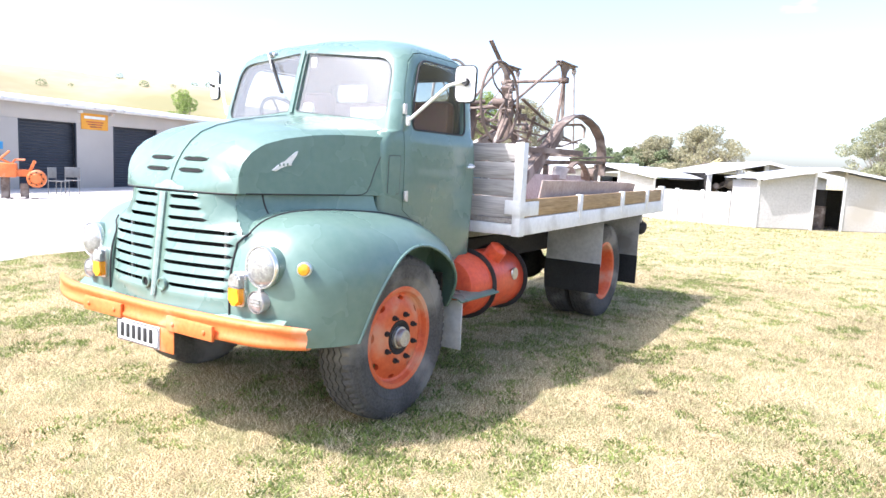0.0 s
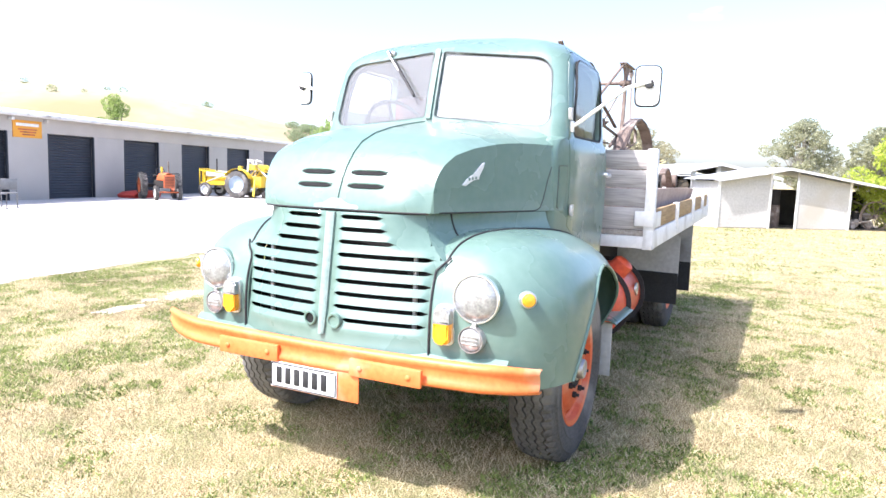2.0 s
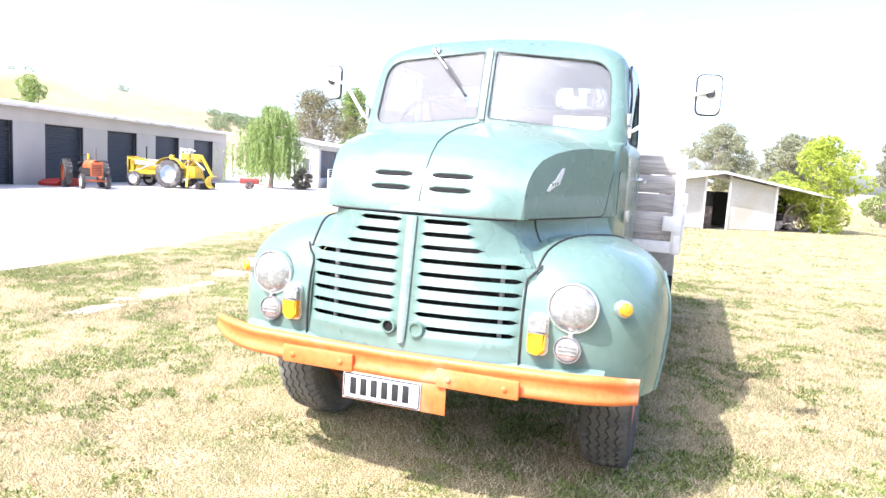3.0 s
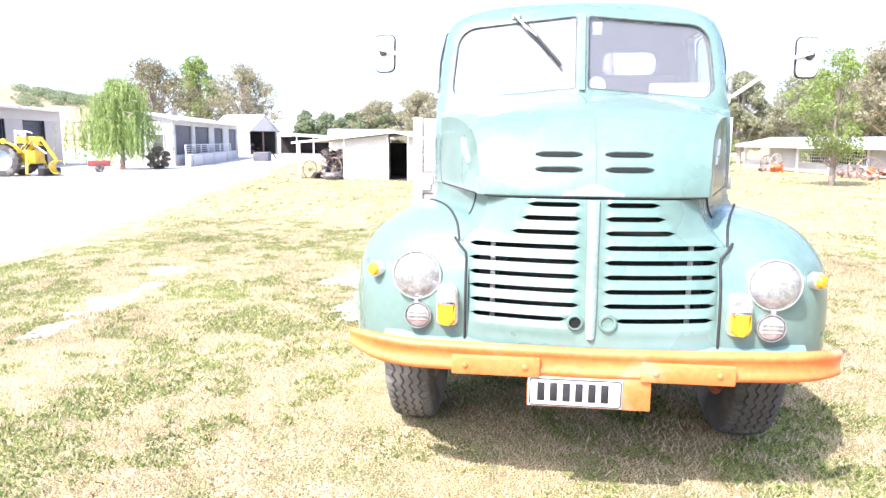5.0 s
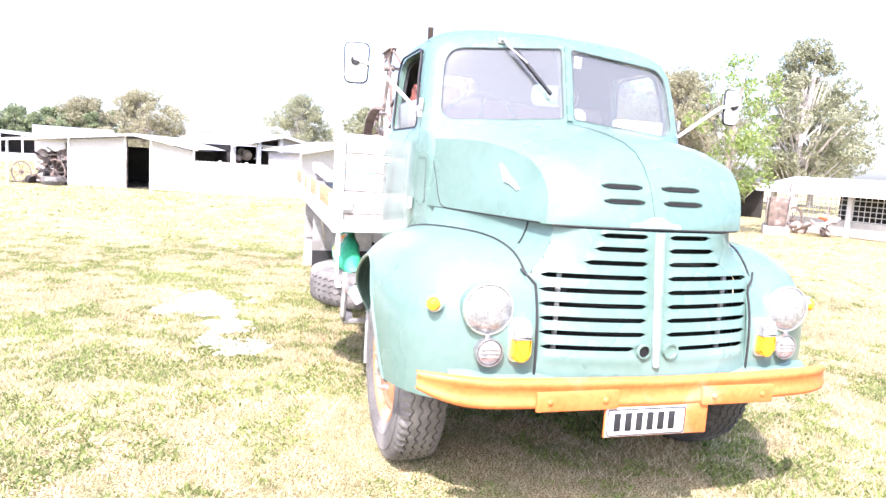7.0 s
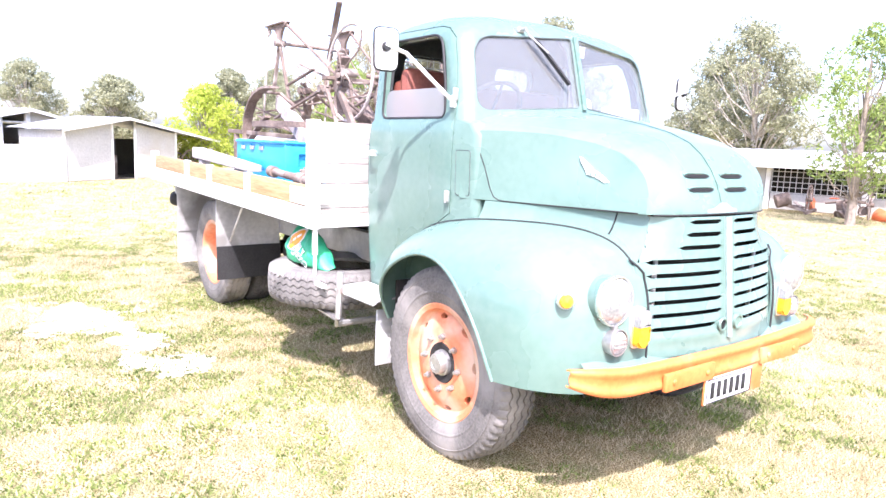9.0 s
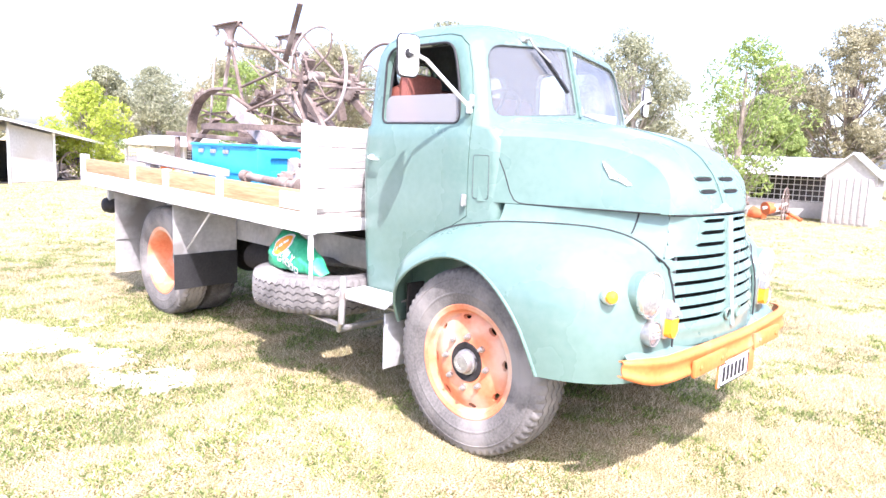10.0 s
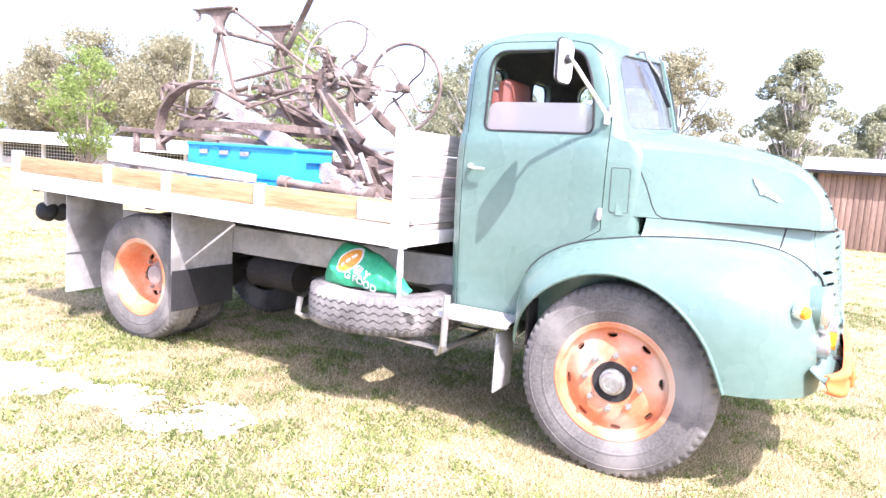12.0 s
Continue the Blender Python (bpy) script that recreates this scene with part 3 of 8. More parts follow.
def grille_mesh():
    zs = [1.276]
    tags = [None]
    for i, (z, w) in enumerate(SLOTS):
        zs += [z + SLIT, z - SLIT]
        tags += [(i, 1), (i, -1)]
        nxt = SLOTS[i + 1][0] if i + 1 < len(SLOTS) else 0.74
        lo, hi = nxt + SLIT, z - SLIT
        for f in (0.2, 0.42, 0.64, 0.84):
            zs.append(hi + (lo - hi) * f); tags.append(("band", i, f))
    zs += [0.735, 0.70, 0.675]
    tags += [None, None, None]
    nx = 56
    bm = bmesh.new()
    grid = []
    for z, tag in zip(zs, tags):
        row = []
        half = grille_half(z)
        for k in range(-nx, nx + 1):
            x = half * k / nx
            a = abs(x)
            zz, dy = z, 0.0
            if tag and tag[0] != "band":
                i, sg = tag
                w = SLOTS[i][1]
                start = 0.055 if i < 8 else 0.105
                ends = step(start - 0.012, start + 0.02, a) * (1 - step(w - 0.035, w + 0.004, a))
                zz = SLOTS[i][0] + sg * SLIT * max(0.05, ends)
                dy = 0.003 * ends if sg < 0 else -0.009 * ends
            elif tag:
                _, i, f = tag
                w = max(SLOTS[i][1], SLOTS[min(i + 1, 8)][1])
                ends = step(0.045, 0.075, a) * (1 - step(w - 0.035, w + 0.004, a))
                dy = (0.003 - 0.012 * f) * ends
            row.append(bm.verts.new((x, grille_y(x, zz) + dy, zz)))
        grid.append(row)
    for r in range(len(zs) - 1):
        t0, t1 = tags[r], tags[r + 1]
        hole = t0 and t1 and t0[0] != "band" and t1[0] != "band" and t0[0] == t1[0]
        for k in range(2 * nx):
            if hole:
                i = t0[0]
                x = abs(grille_half(zs[r]) * (k + 0.5 - nx) / nx)
                if (0.05 if i < 8 else 0.10) < x < SLOTS[i][1]:
                    continue
            bm.faces.new((grid[r][k], grid[r][k + 1], grid[r + 1][k + 1], grid[r + 1][k]))
    bmesh.ops.recalc_face_normals(bm, faces=bm.faces)
    bm.normal_update()
    bmesh.ops.solidify(bm, geom=bm.faces[:], thickness=0.004)
    return bm


grille = part("grille", grille_mesh(), TEAL, truck, "teal grille pressed with long horizontal louvres", smooth=40)
bm = bmesh.new()
pts = [(0, grille_y(0, z) - 0.012, z) for z in (0.725, 0.76, 0.85, 0.95, 1.05, 1.15, 1.274)]
ws = (0.030, 0.036, 0.042, 0.042, 0.042, 0.044, 0.046)
rows = []
for (x, y, z), w in zip(pts, ws):
    rows.append([(-w / 2, y + 0.014, z), (-w / 2, y + 0.002, z), (-w / 4, y - 0.005, z), (0, y - 0.007, z), (w / 4, y - 0.005, z), (w / 2, y + 0.002, z), (w / 2, y + 0.014, z)])
part("centre_bar", sheet(rows, 0.003), BAR_TEAL, grille, "worn grey centre bar")
for x, hole in ((-0.062, True), (0.066, False)):
    bm = bmesh.new()
    y0 = grille_y(x, 0.79)
    if hole:
        spin(bm, [(-0.014, 0.034), (-0.02, 0.030), (-0.02, 0.024), (0.03, 0.024)], 24, "y", (x, y0, 0.79))
        part("crank_hole", bm, TEAL, grille)
        # black disc painted as the hole's shade
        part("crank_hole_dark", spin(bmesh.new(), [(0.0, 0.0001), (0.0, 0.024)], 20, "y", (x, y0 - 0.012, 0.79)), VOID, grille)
    else:
        spin(bm, [(-0.006, 0.0001), (-0.008, 0.022), (-0.014, 0.026), (-0.014, 0.034), (0.0, 0.038)], 24, "y", (x, y0 - 0.004, 0.79))
        part("crank_cover", bm, TEAL, grille)
# radiator core and braces seen through the slots, painted shade sheets added before it
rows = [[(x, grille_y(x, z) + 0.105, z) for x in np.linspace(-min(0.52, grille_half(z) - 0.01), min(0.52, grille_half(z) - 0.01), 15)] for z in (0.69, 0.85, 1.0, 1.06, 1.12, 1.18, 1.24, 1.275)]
part("baffle", sheet(rows, 0.004), VOID, truck, "black sheet painted as shade behind the grille")
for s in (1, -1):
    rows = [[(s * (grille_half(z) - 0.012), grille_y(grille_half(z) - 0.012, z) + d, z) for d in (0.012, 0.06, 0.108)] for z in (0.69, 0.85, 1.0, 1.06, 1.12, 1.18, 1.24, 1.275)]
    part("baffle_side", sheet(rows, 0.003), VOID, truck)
part("radiator_core", block(-0.46, 0.46, -0.76, -0.66, 0.70, 1.05), BLACK, truck, "black radiator core")
part("header_tank", block(-0.33, 0.33, -0.74, -0.62, 1.05, 1.265, 0.02), BLACK, truck)
for x in (-0.40, 0.40):
    part("grille_brace", block(x - 0.010, x + 0.010, -0.80, -0.785, 0.74, 1.10), GREY_SHEET, truck)

# unseen plate added to stop sun leaking through the grille onto the ground
part("sun_block_plate", block(-0.53, 0.53, -0.80, 0.0, 0.60, 0.62), DARK, truck)

# cheeks between grille, bonnet and wings: they start on the edge of the grille and sweep back
def cheek(t, v):
    def plain(t):
        y = -0.757 + t * 0.74
        T = Vector((min(section_half(y), side_limit(y, 1.286)), y, 1.283))
        B = Vector((0.548 + 0.28 * t, -0.80 + 0.80 * t, 1.05 + 0.07 * t))
        sag = 0.05 * math.sin(math.pi * v) * (1 - 0.4 * t)
        return T.lerp(B, v) + Vector((-0.7 * sag, 0.55 * sag * (1 - t), 0))
    z = 1.283 - 0.233 * v
    h = grille_half(z)
    edge = Vector((h, grille_y(h, z) + 0.002, z))
    return plain(t) + (edge - plain(0)) * (1 - t) ** 2.2


for s in (1, -1):
    rows = [[Vector((x * s, y, z)) for x, y, z in (cheek(k / 24, j / 10) for j in range(11))] for k in range(25)]
    part("cheek_panel", sheet(rows, 0.006), TEAL, truck, smooth=50)
    # the dark joint between the nose and the wing: along the foot of the cheek, then down beside the grille
    joint = []
    for z in np.linspace(0.675, 1.10, 16):
        back = (1 - (max(0.0, z - 0.75) / 0.465) ** 2.6) ** (1 / 4.6)
        x = 0.510 + 0.9 * max(0.0, z - 1.04)
        joint.append(Vector((x, min(-0.12 - 0.742 * back, grille_y(x, z)) - 0.003, z)))
    part("nose_joint", tube(bmesh.new(), [(s * p.x, p.y, p.z) for p in joint], 0.0055, 6), BLACK, truck)


# front wings
def wing_mesh():
    X0, WX, Y0, ZM = 0.50, 0.590, -0.12, 0.75
    rows = []
    n = 54
    for i in range(n + 1):
        u = -1 + 2 * i / n
        yr = math.copysign(1 - (1 - abs(u)) ** 2.0, u)
        y = Y0 + yr * 0.742
        p = 4.6 if yr < 0 else 2.15
        sc = max(0.0, 1 - abs(yr) ** p) ** (1 / 2.6)
        H = 0.465
        w, h = WX * sc, H * sc
        if yr < 0:
            w = WX * max(0.0, 1 - abs(yr) ** 3.0) ** (1 / 2.6)
        else:
            w = (WX - 0.04 * step(0.1, 0.9, yr)) * max(0.0, 1 - abs(yr) ** 9) ** (1 / 2.6)
        # lower edge: front skirt, wheel arch, tail
        e = (y - 0.045) / 0.535
        arch = 0.47 + 0.55 * math.sqrt(max(0.0, 1 - e * e)) if abs(e) < 1 else 0.0
        low = max(arch, 0.560 if y < 0 else 0.575)
        row = []
        # path from the inner top edge, over the crown, down to the lower edge
        path = []
        for k in range(25):
            a = math.pi / 2 * (1 - k / 24)
            path.append((X0 + w * max(0.0, math.cos(a)) ** (2 / 2.75), ZM + h * max(0.0, math.sin(a)) ** (2 / 2.75)))
        for k in range(1, 9):
            z = ZM - (ZM - 0.5) * k / 8
            path.append((X0 + w * (1 - 0.035 * (k / 8) ** 2), z))
        cut = []
        for (xa, za), (xb, zb) in zip(path, path[1:]):
            cut.append((xa, za))
            if zb <= low:
                f = (za - low) / max(1e-6, za - zb)
                cut.append((xa + (xb - xa) * f, low))
                break
        # even points along the path
        ln = [0.0]
        for (xa, za), (xb, zb) in zip(cut, cut[1:]):
            ln.append(ln[-1] + math.hypot(xb - xa, zb - za))
        for k in range(29):
            d = ln[-1] * k / 28
            j = max(0, min(len(cut) - 2, int(np.searchsorted(ln, d)) - 1))
            seg = ln[j + 1] - ln[j]
            f = (d - ln[j]) / seg if seg > 1e-9 else 0
            row.append((cut[j][0] + (cut[j + 1][0] - cut[j][0]) * f, y, cut[j][1] + (cut[j + 1][1] - cut[j][1]) * f))
        rows.append(row)
    return rows


wing_rows = wing_mesh()
for s in (1, -1):
    rows = [[(x * s, y, z) for x, y, z in r] for r in wing_rows]
    wing = part("front_wing", sheet(rows, 0.007), TEAL, truck, smooth=45)
    edge = [r[-1] for r in rows if -0.5 < r[-1][1] < 0.60]
    part("arch_bead", tube(bmesh.new(), edge, 0.009, 8), TEAL, wing)
    # inner wheel well, its shade put into a near-black colour
    part("inner_wing", block(*sorted((s * 0.53, s * 0.555)), -0.50, 0.55, 0.50, 1.06, 0.01), DARK, wing, "inner wheel well panel coloured dark as shade")
    part("splash_plate", block(*sorted((s * 0.55, s * 0.90)), 0.50, 0.515, 0.56, 0.80, 0.004), DARK, wing)
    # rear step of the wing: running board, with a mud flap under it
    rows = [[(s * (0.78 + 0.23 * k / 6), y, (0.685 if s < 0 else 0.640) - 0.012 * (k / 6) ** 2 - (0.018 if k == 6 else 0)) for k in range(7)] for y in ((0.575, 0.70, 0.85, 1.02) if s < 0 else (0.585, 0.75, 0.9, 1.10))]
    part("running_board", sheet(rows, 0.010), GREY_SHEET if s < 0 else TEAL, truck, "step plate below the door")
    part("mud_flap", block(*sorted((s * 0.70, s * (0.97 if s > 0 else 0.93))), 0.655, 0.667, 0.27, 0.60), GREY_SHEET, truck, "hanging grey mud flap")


# cab
def outline(X, Yf, Yr, V, rf, rr, z):
    half = []
    for k in range(9):
        t = k / 8
        half.append(((X - rf) * t, Yf + V * t * (X - rf) / X))
    cx, cy = X - rf, Yf + V * (X - rf) / X + rf
    half += [(cx + rf * math.sin(a), cy - rf * math.cos(a)) for a in (math.pi / 2 * k / 8 for k in range(1, 9))]
    y1 = Yr - rr
    half += [(X, cy + (y1 - cy) * k / 12) for k in range(1, 12)]
    half += [(X - rr + rr * math.cos(a), y1 + rr * math.sin(a)) for a in (math.pi / 2 * k / 8 for k in range(9))]
    half += [((X - rr) * (1 - k / 5), Yr) for k in range(1, 6)]
    full = half + [(-x, y) for x, y in half[-2:0:-1]]
    out = []
    for x, y in full:
        if z < 1.67:
            x *= 1 - 0.06 * step(0.30, -0.02, y) - 0.0 * z
        out.append((x, y, z))
    return out


CAB = [(0.66, 0.765, 0.02, 1.075, 0.0, 0.05, 0.10), (0.9, 0.785, 0.02, 1.08, 0.0, 0.05, 0.10), (1.27, 0.800, 0.02, 1.085, 0.0, 0.05, 0.10),
       (1.5, 0.800, 0.02, 1.09, 0.0, 0.05, 0.10), (1.60, 0.795, 0.02, 1.09, 0.0, 0.05, 0.11), (1.655, 0.790, 0.02, 1.09, 0.03, 0.06, 0.12), (1.675, 0.776, 0.025, 1.09, 0.10, 0.09, 0.13),
       (1.80, 0.768, 0.052, 1.09, 0.105, 0.10, 0.14), (1.95, 0.757, 0.092, 1.09, 0.105, 0.11, 0.15), (2.08, 0.738, 0.128, 1.085, 0.105, 0.12, 0.16), (2.14, 0.715, 0.150, 1.08, 0.105, 0.14, 0.18),
       (2.18, 0.684, 0.190, 1.06, 0.11, 0.17, 0.20), (2.215, 0.635, 0.245, 1.035, 0.11, 0.20, 0.22), (2.245, 0.56, 0.32, 0.99, 0.10, 0.22, 0.22), (2.268, 0.46, 0.41, 0.93, 0.08, 0.22, 0.22),
       (2.284, 0.32, 0.51, 0.87, 0.05, 0.16, 0.16), (2.290, 0.12, 0.62, 0.78, 0.02, 0.07, 0.07)]


def solid(levels):
    bm = bmesh.new()
    rings = [[bm.verts.new(p) for p in outline(*lv[1:], lv[0])] for lv in levels]
    for a, b in zip(rings, rings[1:]):
        for k in range(len(a)):
            j = (k + 1) % len(a)
            bm.faces.new((a[k], a[j], b[j], b[k]))
    bm.faces.new(rings[0][::-1]); bm.faces.new(rings[-1])
    return raw(bm)


def cutter(outlines, axis, lo, hi):
    bm = bmesh.new()
    prism(bm, outlines, axis, lo, hi)
    return raw(bm)


inner = [(max(0.70, z - (0.03 if z > 2.1 else 0.0)), max(0.05, X - 0.035), Yf + 0.04, Yr - 0.035, V, rf, rr) for z, X, Yf, Yr, V, rf, rr in CAB]
inner[0] = (0.70, *inner[0][1:])
shell = carve(solid(CAB), solid(inner))
PANE = rounded([(0.030, 1.775), (0.690, 1.722), (0.655, 2.105), (0.030, 2.152)], [0.02, 0.09, 0.11, 0.02], 6)
SIDE = rounded([(0.905, 1.685), (0.285, 1.685), (0.300, 1.93), (0.385, 2.115), (0.895, 2.115)], [0.05, 0.05, 0.10, 0.07, 0.09], 6)
REAR = rounded([(0.19, 1.925), (0.55, 1.925), (0.55, 2.085), (0.19, 2.085)], 0.075, 6)
for s in (1, -1):
    shell = carve(shell, cutter([(x * s, z) for x, z in PANE][::s], "y", -0.3, 0.40))
    shell = carve(shell, cutter([(x * s, z) for x, z in REAR][::s], "y", 0.85, 1.3))
    shell = carve(shell, cutter(SIDE, "x", *sorted((s * 0.60, s * 1.0))))
DOOR = [(1.005, 0.64), (1.005, 2.03), (0.985, 2.10), (0.93, 2.155), (0.85, 2.17), (0.45, 2.165), (0.36, 2.145), (0.29, 2.09), (0.24, 1.95), (0.20, 1.75), (0.20, 1.20),
        (0.30, 1.135), (0.42, 1.04), (0.53, 0.91), (0.60, 0.77), (0.625, 0.64)]
gap = []
cy, cz = 0.6, 1.4
for y, z in DOOR:
    gap.append((cy + (y - cy) * 1.012, cz + (z - cz) * 1.006))
body = shell
# dark lining inside the cab
mid = [(z if z < 1.0 else z - 0.004, max(0.04, X - 0.004), Yf + 0.004, Yr - 0.004, V, rf, rr) for z, X, Yf, Yr, V, rf, rr in inner if z > 1.2]
core = [(z - (0.012 if z > 1.3 else 0.1), max(0.03, X - 0.012), Yf + 0.012, Yr - 0.012, V, rf, rr) for z, X, Yf, Yr, V, rf, rr in mid]
lining = carve(solid(mid), solid(core))
for s in (1, -1):
    lining = carve(lining, cutter([(x * s, z) for x, z in PANE][::s], "y", -0.3, 0.45))
    lining = carve(lining, cutter([(x * s, z) for x, z in REAR][::s], "y", 0.80, 1.3))
    lining = carve(lining, cutter(SIDE, "x", *sorted((s * 0.55, s * 1.0))))
part("cab_lining", smoothed(lining, 38), LINING, truck, "dark lining inside the cab")
for s in (1, -1):
    lo, hi = sorted((s * 0.60, s * 1.0))
    door = carve(shell, cutter(DOOR, "x", lo, hi), "INTERSECT")
    body = carve(body, cutter(gap, "x", lo, hi))
    d = part("door", smoothed(door, 38), TEAL, truck, "teal door with its window partly down" if s < 0 else "teal door with its window up")
    # handle: a bent lever on a boss
    y0, z0 = 0.955, 1.485
    bm = bmesh.new()
    spin(bm, [(0.0, 0.016), (0.022, 0.014), (0.028, 0.006), (0.028, 0.0001)], 14, "x", (0.797, y0, z0))
    tube(bm, [(0.820, y0, z0), (0.838, y0 - 0.01, z0 - 0.002), (0.845, y0 - 0.05, z0 - 0.01), (0.842, y0 - 0.105, z0 - 0.012)], [0.009, 0.010, 0.010, 0.007], 8)
    if s < 0:
        bmesh.ops.scale(bm, vec=(-1, 1, 1), verts=bm.verts)
    part("door_handle", bm, CHROME, d, "chrome lever handle")
    for z in (1.285, 1.80):
        bm = bmesh.new()
        x = 0.805 if z < 1.5 else 0.775
        box(bm, x - 0.01, x + 0.008, 0.190, 0.218, z - 0.030, z + 0.030, 0.004)
        rod(bm, (x + 0.006, 0.205, z - 0.032), (x + 0.006, 0.205, z + 0.032), 0.007, n=10)
        if s < 0:
            bmesh.ops.scale(bm, vec=(-1, 1, 1), verts=bm.verts)
        part("hinge", bm, STEEL, d, "bare metal hinge")
    # pane of the door
    top = 2.112 if s > 0 else 1.842
    o = [(y, z) for y, z in SIDE if z <= top]
    if s < 0:
        o = rounded([(0.90, 1.688), (0.29, 1.688), (0.293, 1.842), (0.893, 1.842)], [0.04, 0.04, 0.06, 0.06], 5)
    else:
        o = SIDE
    bm = bmesh.new()
    prism(bm, o, "x", *sorted((s * 0.748, s * 0.753)))
    g = part("window_pane", bm, GLASS if s > 0 else FILMED, d, "wound-up side glass" if s > 0 else "dusty half-lowered side glass")
    bm = bmesh.new()
    tube(bm, [(s * (0.772 - 0.03 * step(1.9, 2.15, z)), y, z) for y, z in SIDE], 0.007, 6, closed=True)
    part("window_rubber", bm, BLACK, d)
part("cab_shell", smoothed(body, 38), TEAL, truck)


def screen_y(x, z):
    return along([(1.675, 0.025), (1.80, 0.052), (1.95, 0.092), (2.08, 0.128), (2.15, 0.148), (2.2, 0.175)], z)[0] + 0.137 * abs(x)


for s in (1, -1):
    pane = bmesh.new()
    vs = [pane.verts.new((x * s, screen_y(x, z) + 0.014, z)) for x, z in PANE]
    f = pane.faces.new(vs)
    pane.normal_update()
    bmesh.ops.solidify(pane, geom=[f], thickness=0.005)
    part("windscreen_pane", pane, DUSTY, truck, "flat windscreen glass with a dusty film", smooth=0)
    rim = bmesh.new()
    tube(rim, [(x * s, screen_y(x, z) + 0.002, z) for x, z in PANE], 0.0045, 6, closed=True)
    part("windscreen_rubber", rim, SEAL, truck, "perished rubber seal")
    pane = bmesh.new()
    prism(pane, [(x * s, z) for x, z in REAR][::s], "y", 1.068, 1.073)
    part("rear_pane", pane, GLASS, truck, smooth=0)
    part("rear_rubber", tube(bmesh.new(), [(x * s, 1.088, z) for x, z in REAR], 0.009, 6, closed=True), BLACK, truck)
bm = bmesh.new()
ribbon(bm, [(0, screen_y(0, z) - 0.006, z) for z in (1.765, 1.95, 2.165)], 0.030, 0.012, up=(0, -1, 0.2))
part("screen_divider", bm, TEAL, truck)


# ---- wheels ----
R_TYRE = 0.487


def tyre_mesh():
    n = 192
    grooves = (-0.063, -0.021, 0.021, 0.063)
    prof_in = [(-0.075, 0.278), (-0.095, 0.285), (-0.105, 0.31), (-0.117, 0.345), (-0.122, 0.385), (-0.119, 0.42), (-0.112, 0.445)]
    bm = bmesh.new()
    rings = []
    for k in range(n):
        a = 2 * math.pi * k / n
        zig = 0.006 * (1 if k % 4 < 2 else -1)
        lug = 0.0 if k % 3 < 2 else 0.017
        pr = list(prof_in)
        pr.append((-0.108, 0.462 - lug * 0.7))
        pr.append((-0.100, 0.476 - lug))
        for g in grooves:
            r = R_TYRE - 0.006 * (g / 0.063) ** 2 * 0.6
            pr += [(g - 0.005 + zig, r), (g - 0.003 + zig, r - 0.011), (g + 0.003 + zig, r - 0.011), (g + 0.005 + zig, r)]
        pr += [(0.100, 0.476 - lug), (0.108, 0.462 - lug * 0.7)]
        pr += [(-x, r) for x, r in prof_in[::-1]]
        rings.append([bm.verts.new((x, r * math.cos(a), r * math.sin(a))) for x, r in pr])
    for k in range(n):
        a, b = rings[k], rings[(k + 1) % n]
        for i in range(len(a) - 1):
            bm.faces.new((a[i], a[i + 1], b[i + 1], b[i]))
    # moulded ring ribs on both walls
    for s in (1, -1):
        spin(bm, [(s * 0.119, 0.350), (s * 0.1215, 0.354), (s * 0.1215, 0.360), (s * 0.1205, 0.364)], 96)
        spin(bm, [(s * 0.119, 0.425), (s * 0.1205, 0.428), (s * 0.118, 0.433)], 96)
    return finish(bm, 40)


def rim_mesh(deep):
    bm = bmesh.new()
    if deep:
        prof = [(-0.10, 0.290), (-0.085, 0.282), (-0.08, 0.262), (0.0, 0.250), (0.06, 0.262), (0.082, 0.276), (0.088, 0.298), (0.100, 0.302), (0.104, 0.292), (0.096, 0.268), (0.07, 0.252),
                (0.00, 0.236), (-0.05, 0.225), (-0.085, 0.20), (-0.095, 0.15), (-0.095, 0.10), (-0.105, 0.10), (-0.105, 0.20), (-0.10, 0.24)]
    else:
        prof = [(-0.10, 0.290), (-0.085, 0.282), (-0.08, 0.262), (0.0, 0.252), (0.06, 0.262), (0.082, 0.276), (0.086, 0.300), (0.100, 0.304), (0.104, 0.294), (0.098, 0.272), (0.070, 0.262),
                (0.062, 0.250), (0.066, 0.235), (0.085, 0.205), (0.094, 0.17), (0.092, 0.10), (0.082, 0.098), (0.082, 0.17), (0.074, 0.20), (0.03, 0.24), (-0.05, 0.245)]
    spin(bm, prof, 72, close=True)
    me = raw(bm)
    holes = bmesh.new()
    for k in range(8 if not deep else 6):
        a = 2 * math.pi * (k + 0.5) / (8 if not deep else 6)
        r = 0.231 if not deep else 0.165
        o = []
        for j in range(14):
            t = 2 * math.pi * j / 14
            u, v = (0.027 if not deep else 0.034) * math.cos(t), (0.013 if not deep else 0.019) * math.sin(t)
            o.append((r * math.cos(a) + v * math.cos(a) - u * math.sin(a), r * math.sin(a) + v * math.sin(a) + u * math.cos(a)))
        prism(holes, o, "x", 0.04 if not deep else -0.14, 0.12 if not deep else -0.04)
    return smoothed(carve(me, raw(holes)), 30)


def painted(me, material):
    me.materials.clear()
    me.materials.append(material)
    return me


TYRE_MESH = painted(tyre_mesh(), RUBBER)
SUNLIT_MESH = painted(TYRE_MESH.copy(), SUNLIT_TYRE)
RIMS = {(deep, dark): painted(rim_mesh(deep), RED_ORANGE if dark else SUNLIT_RIM) for deep in (False, True) for dark in (True, False)}


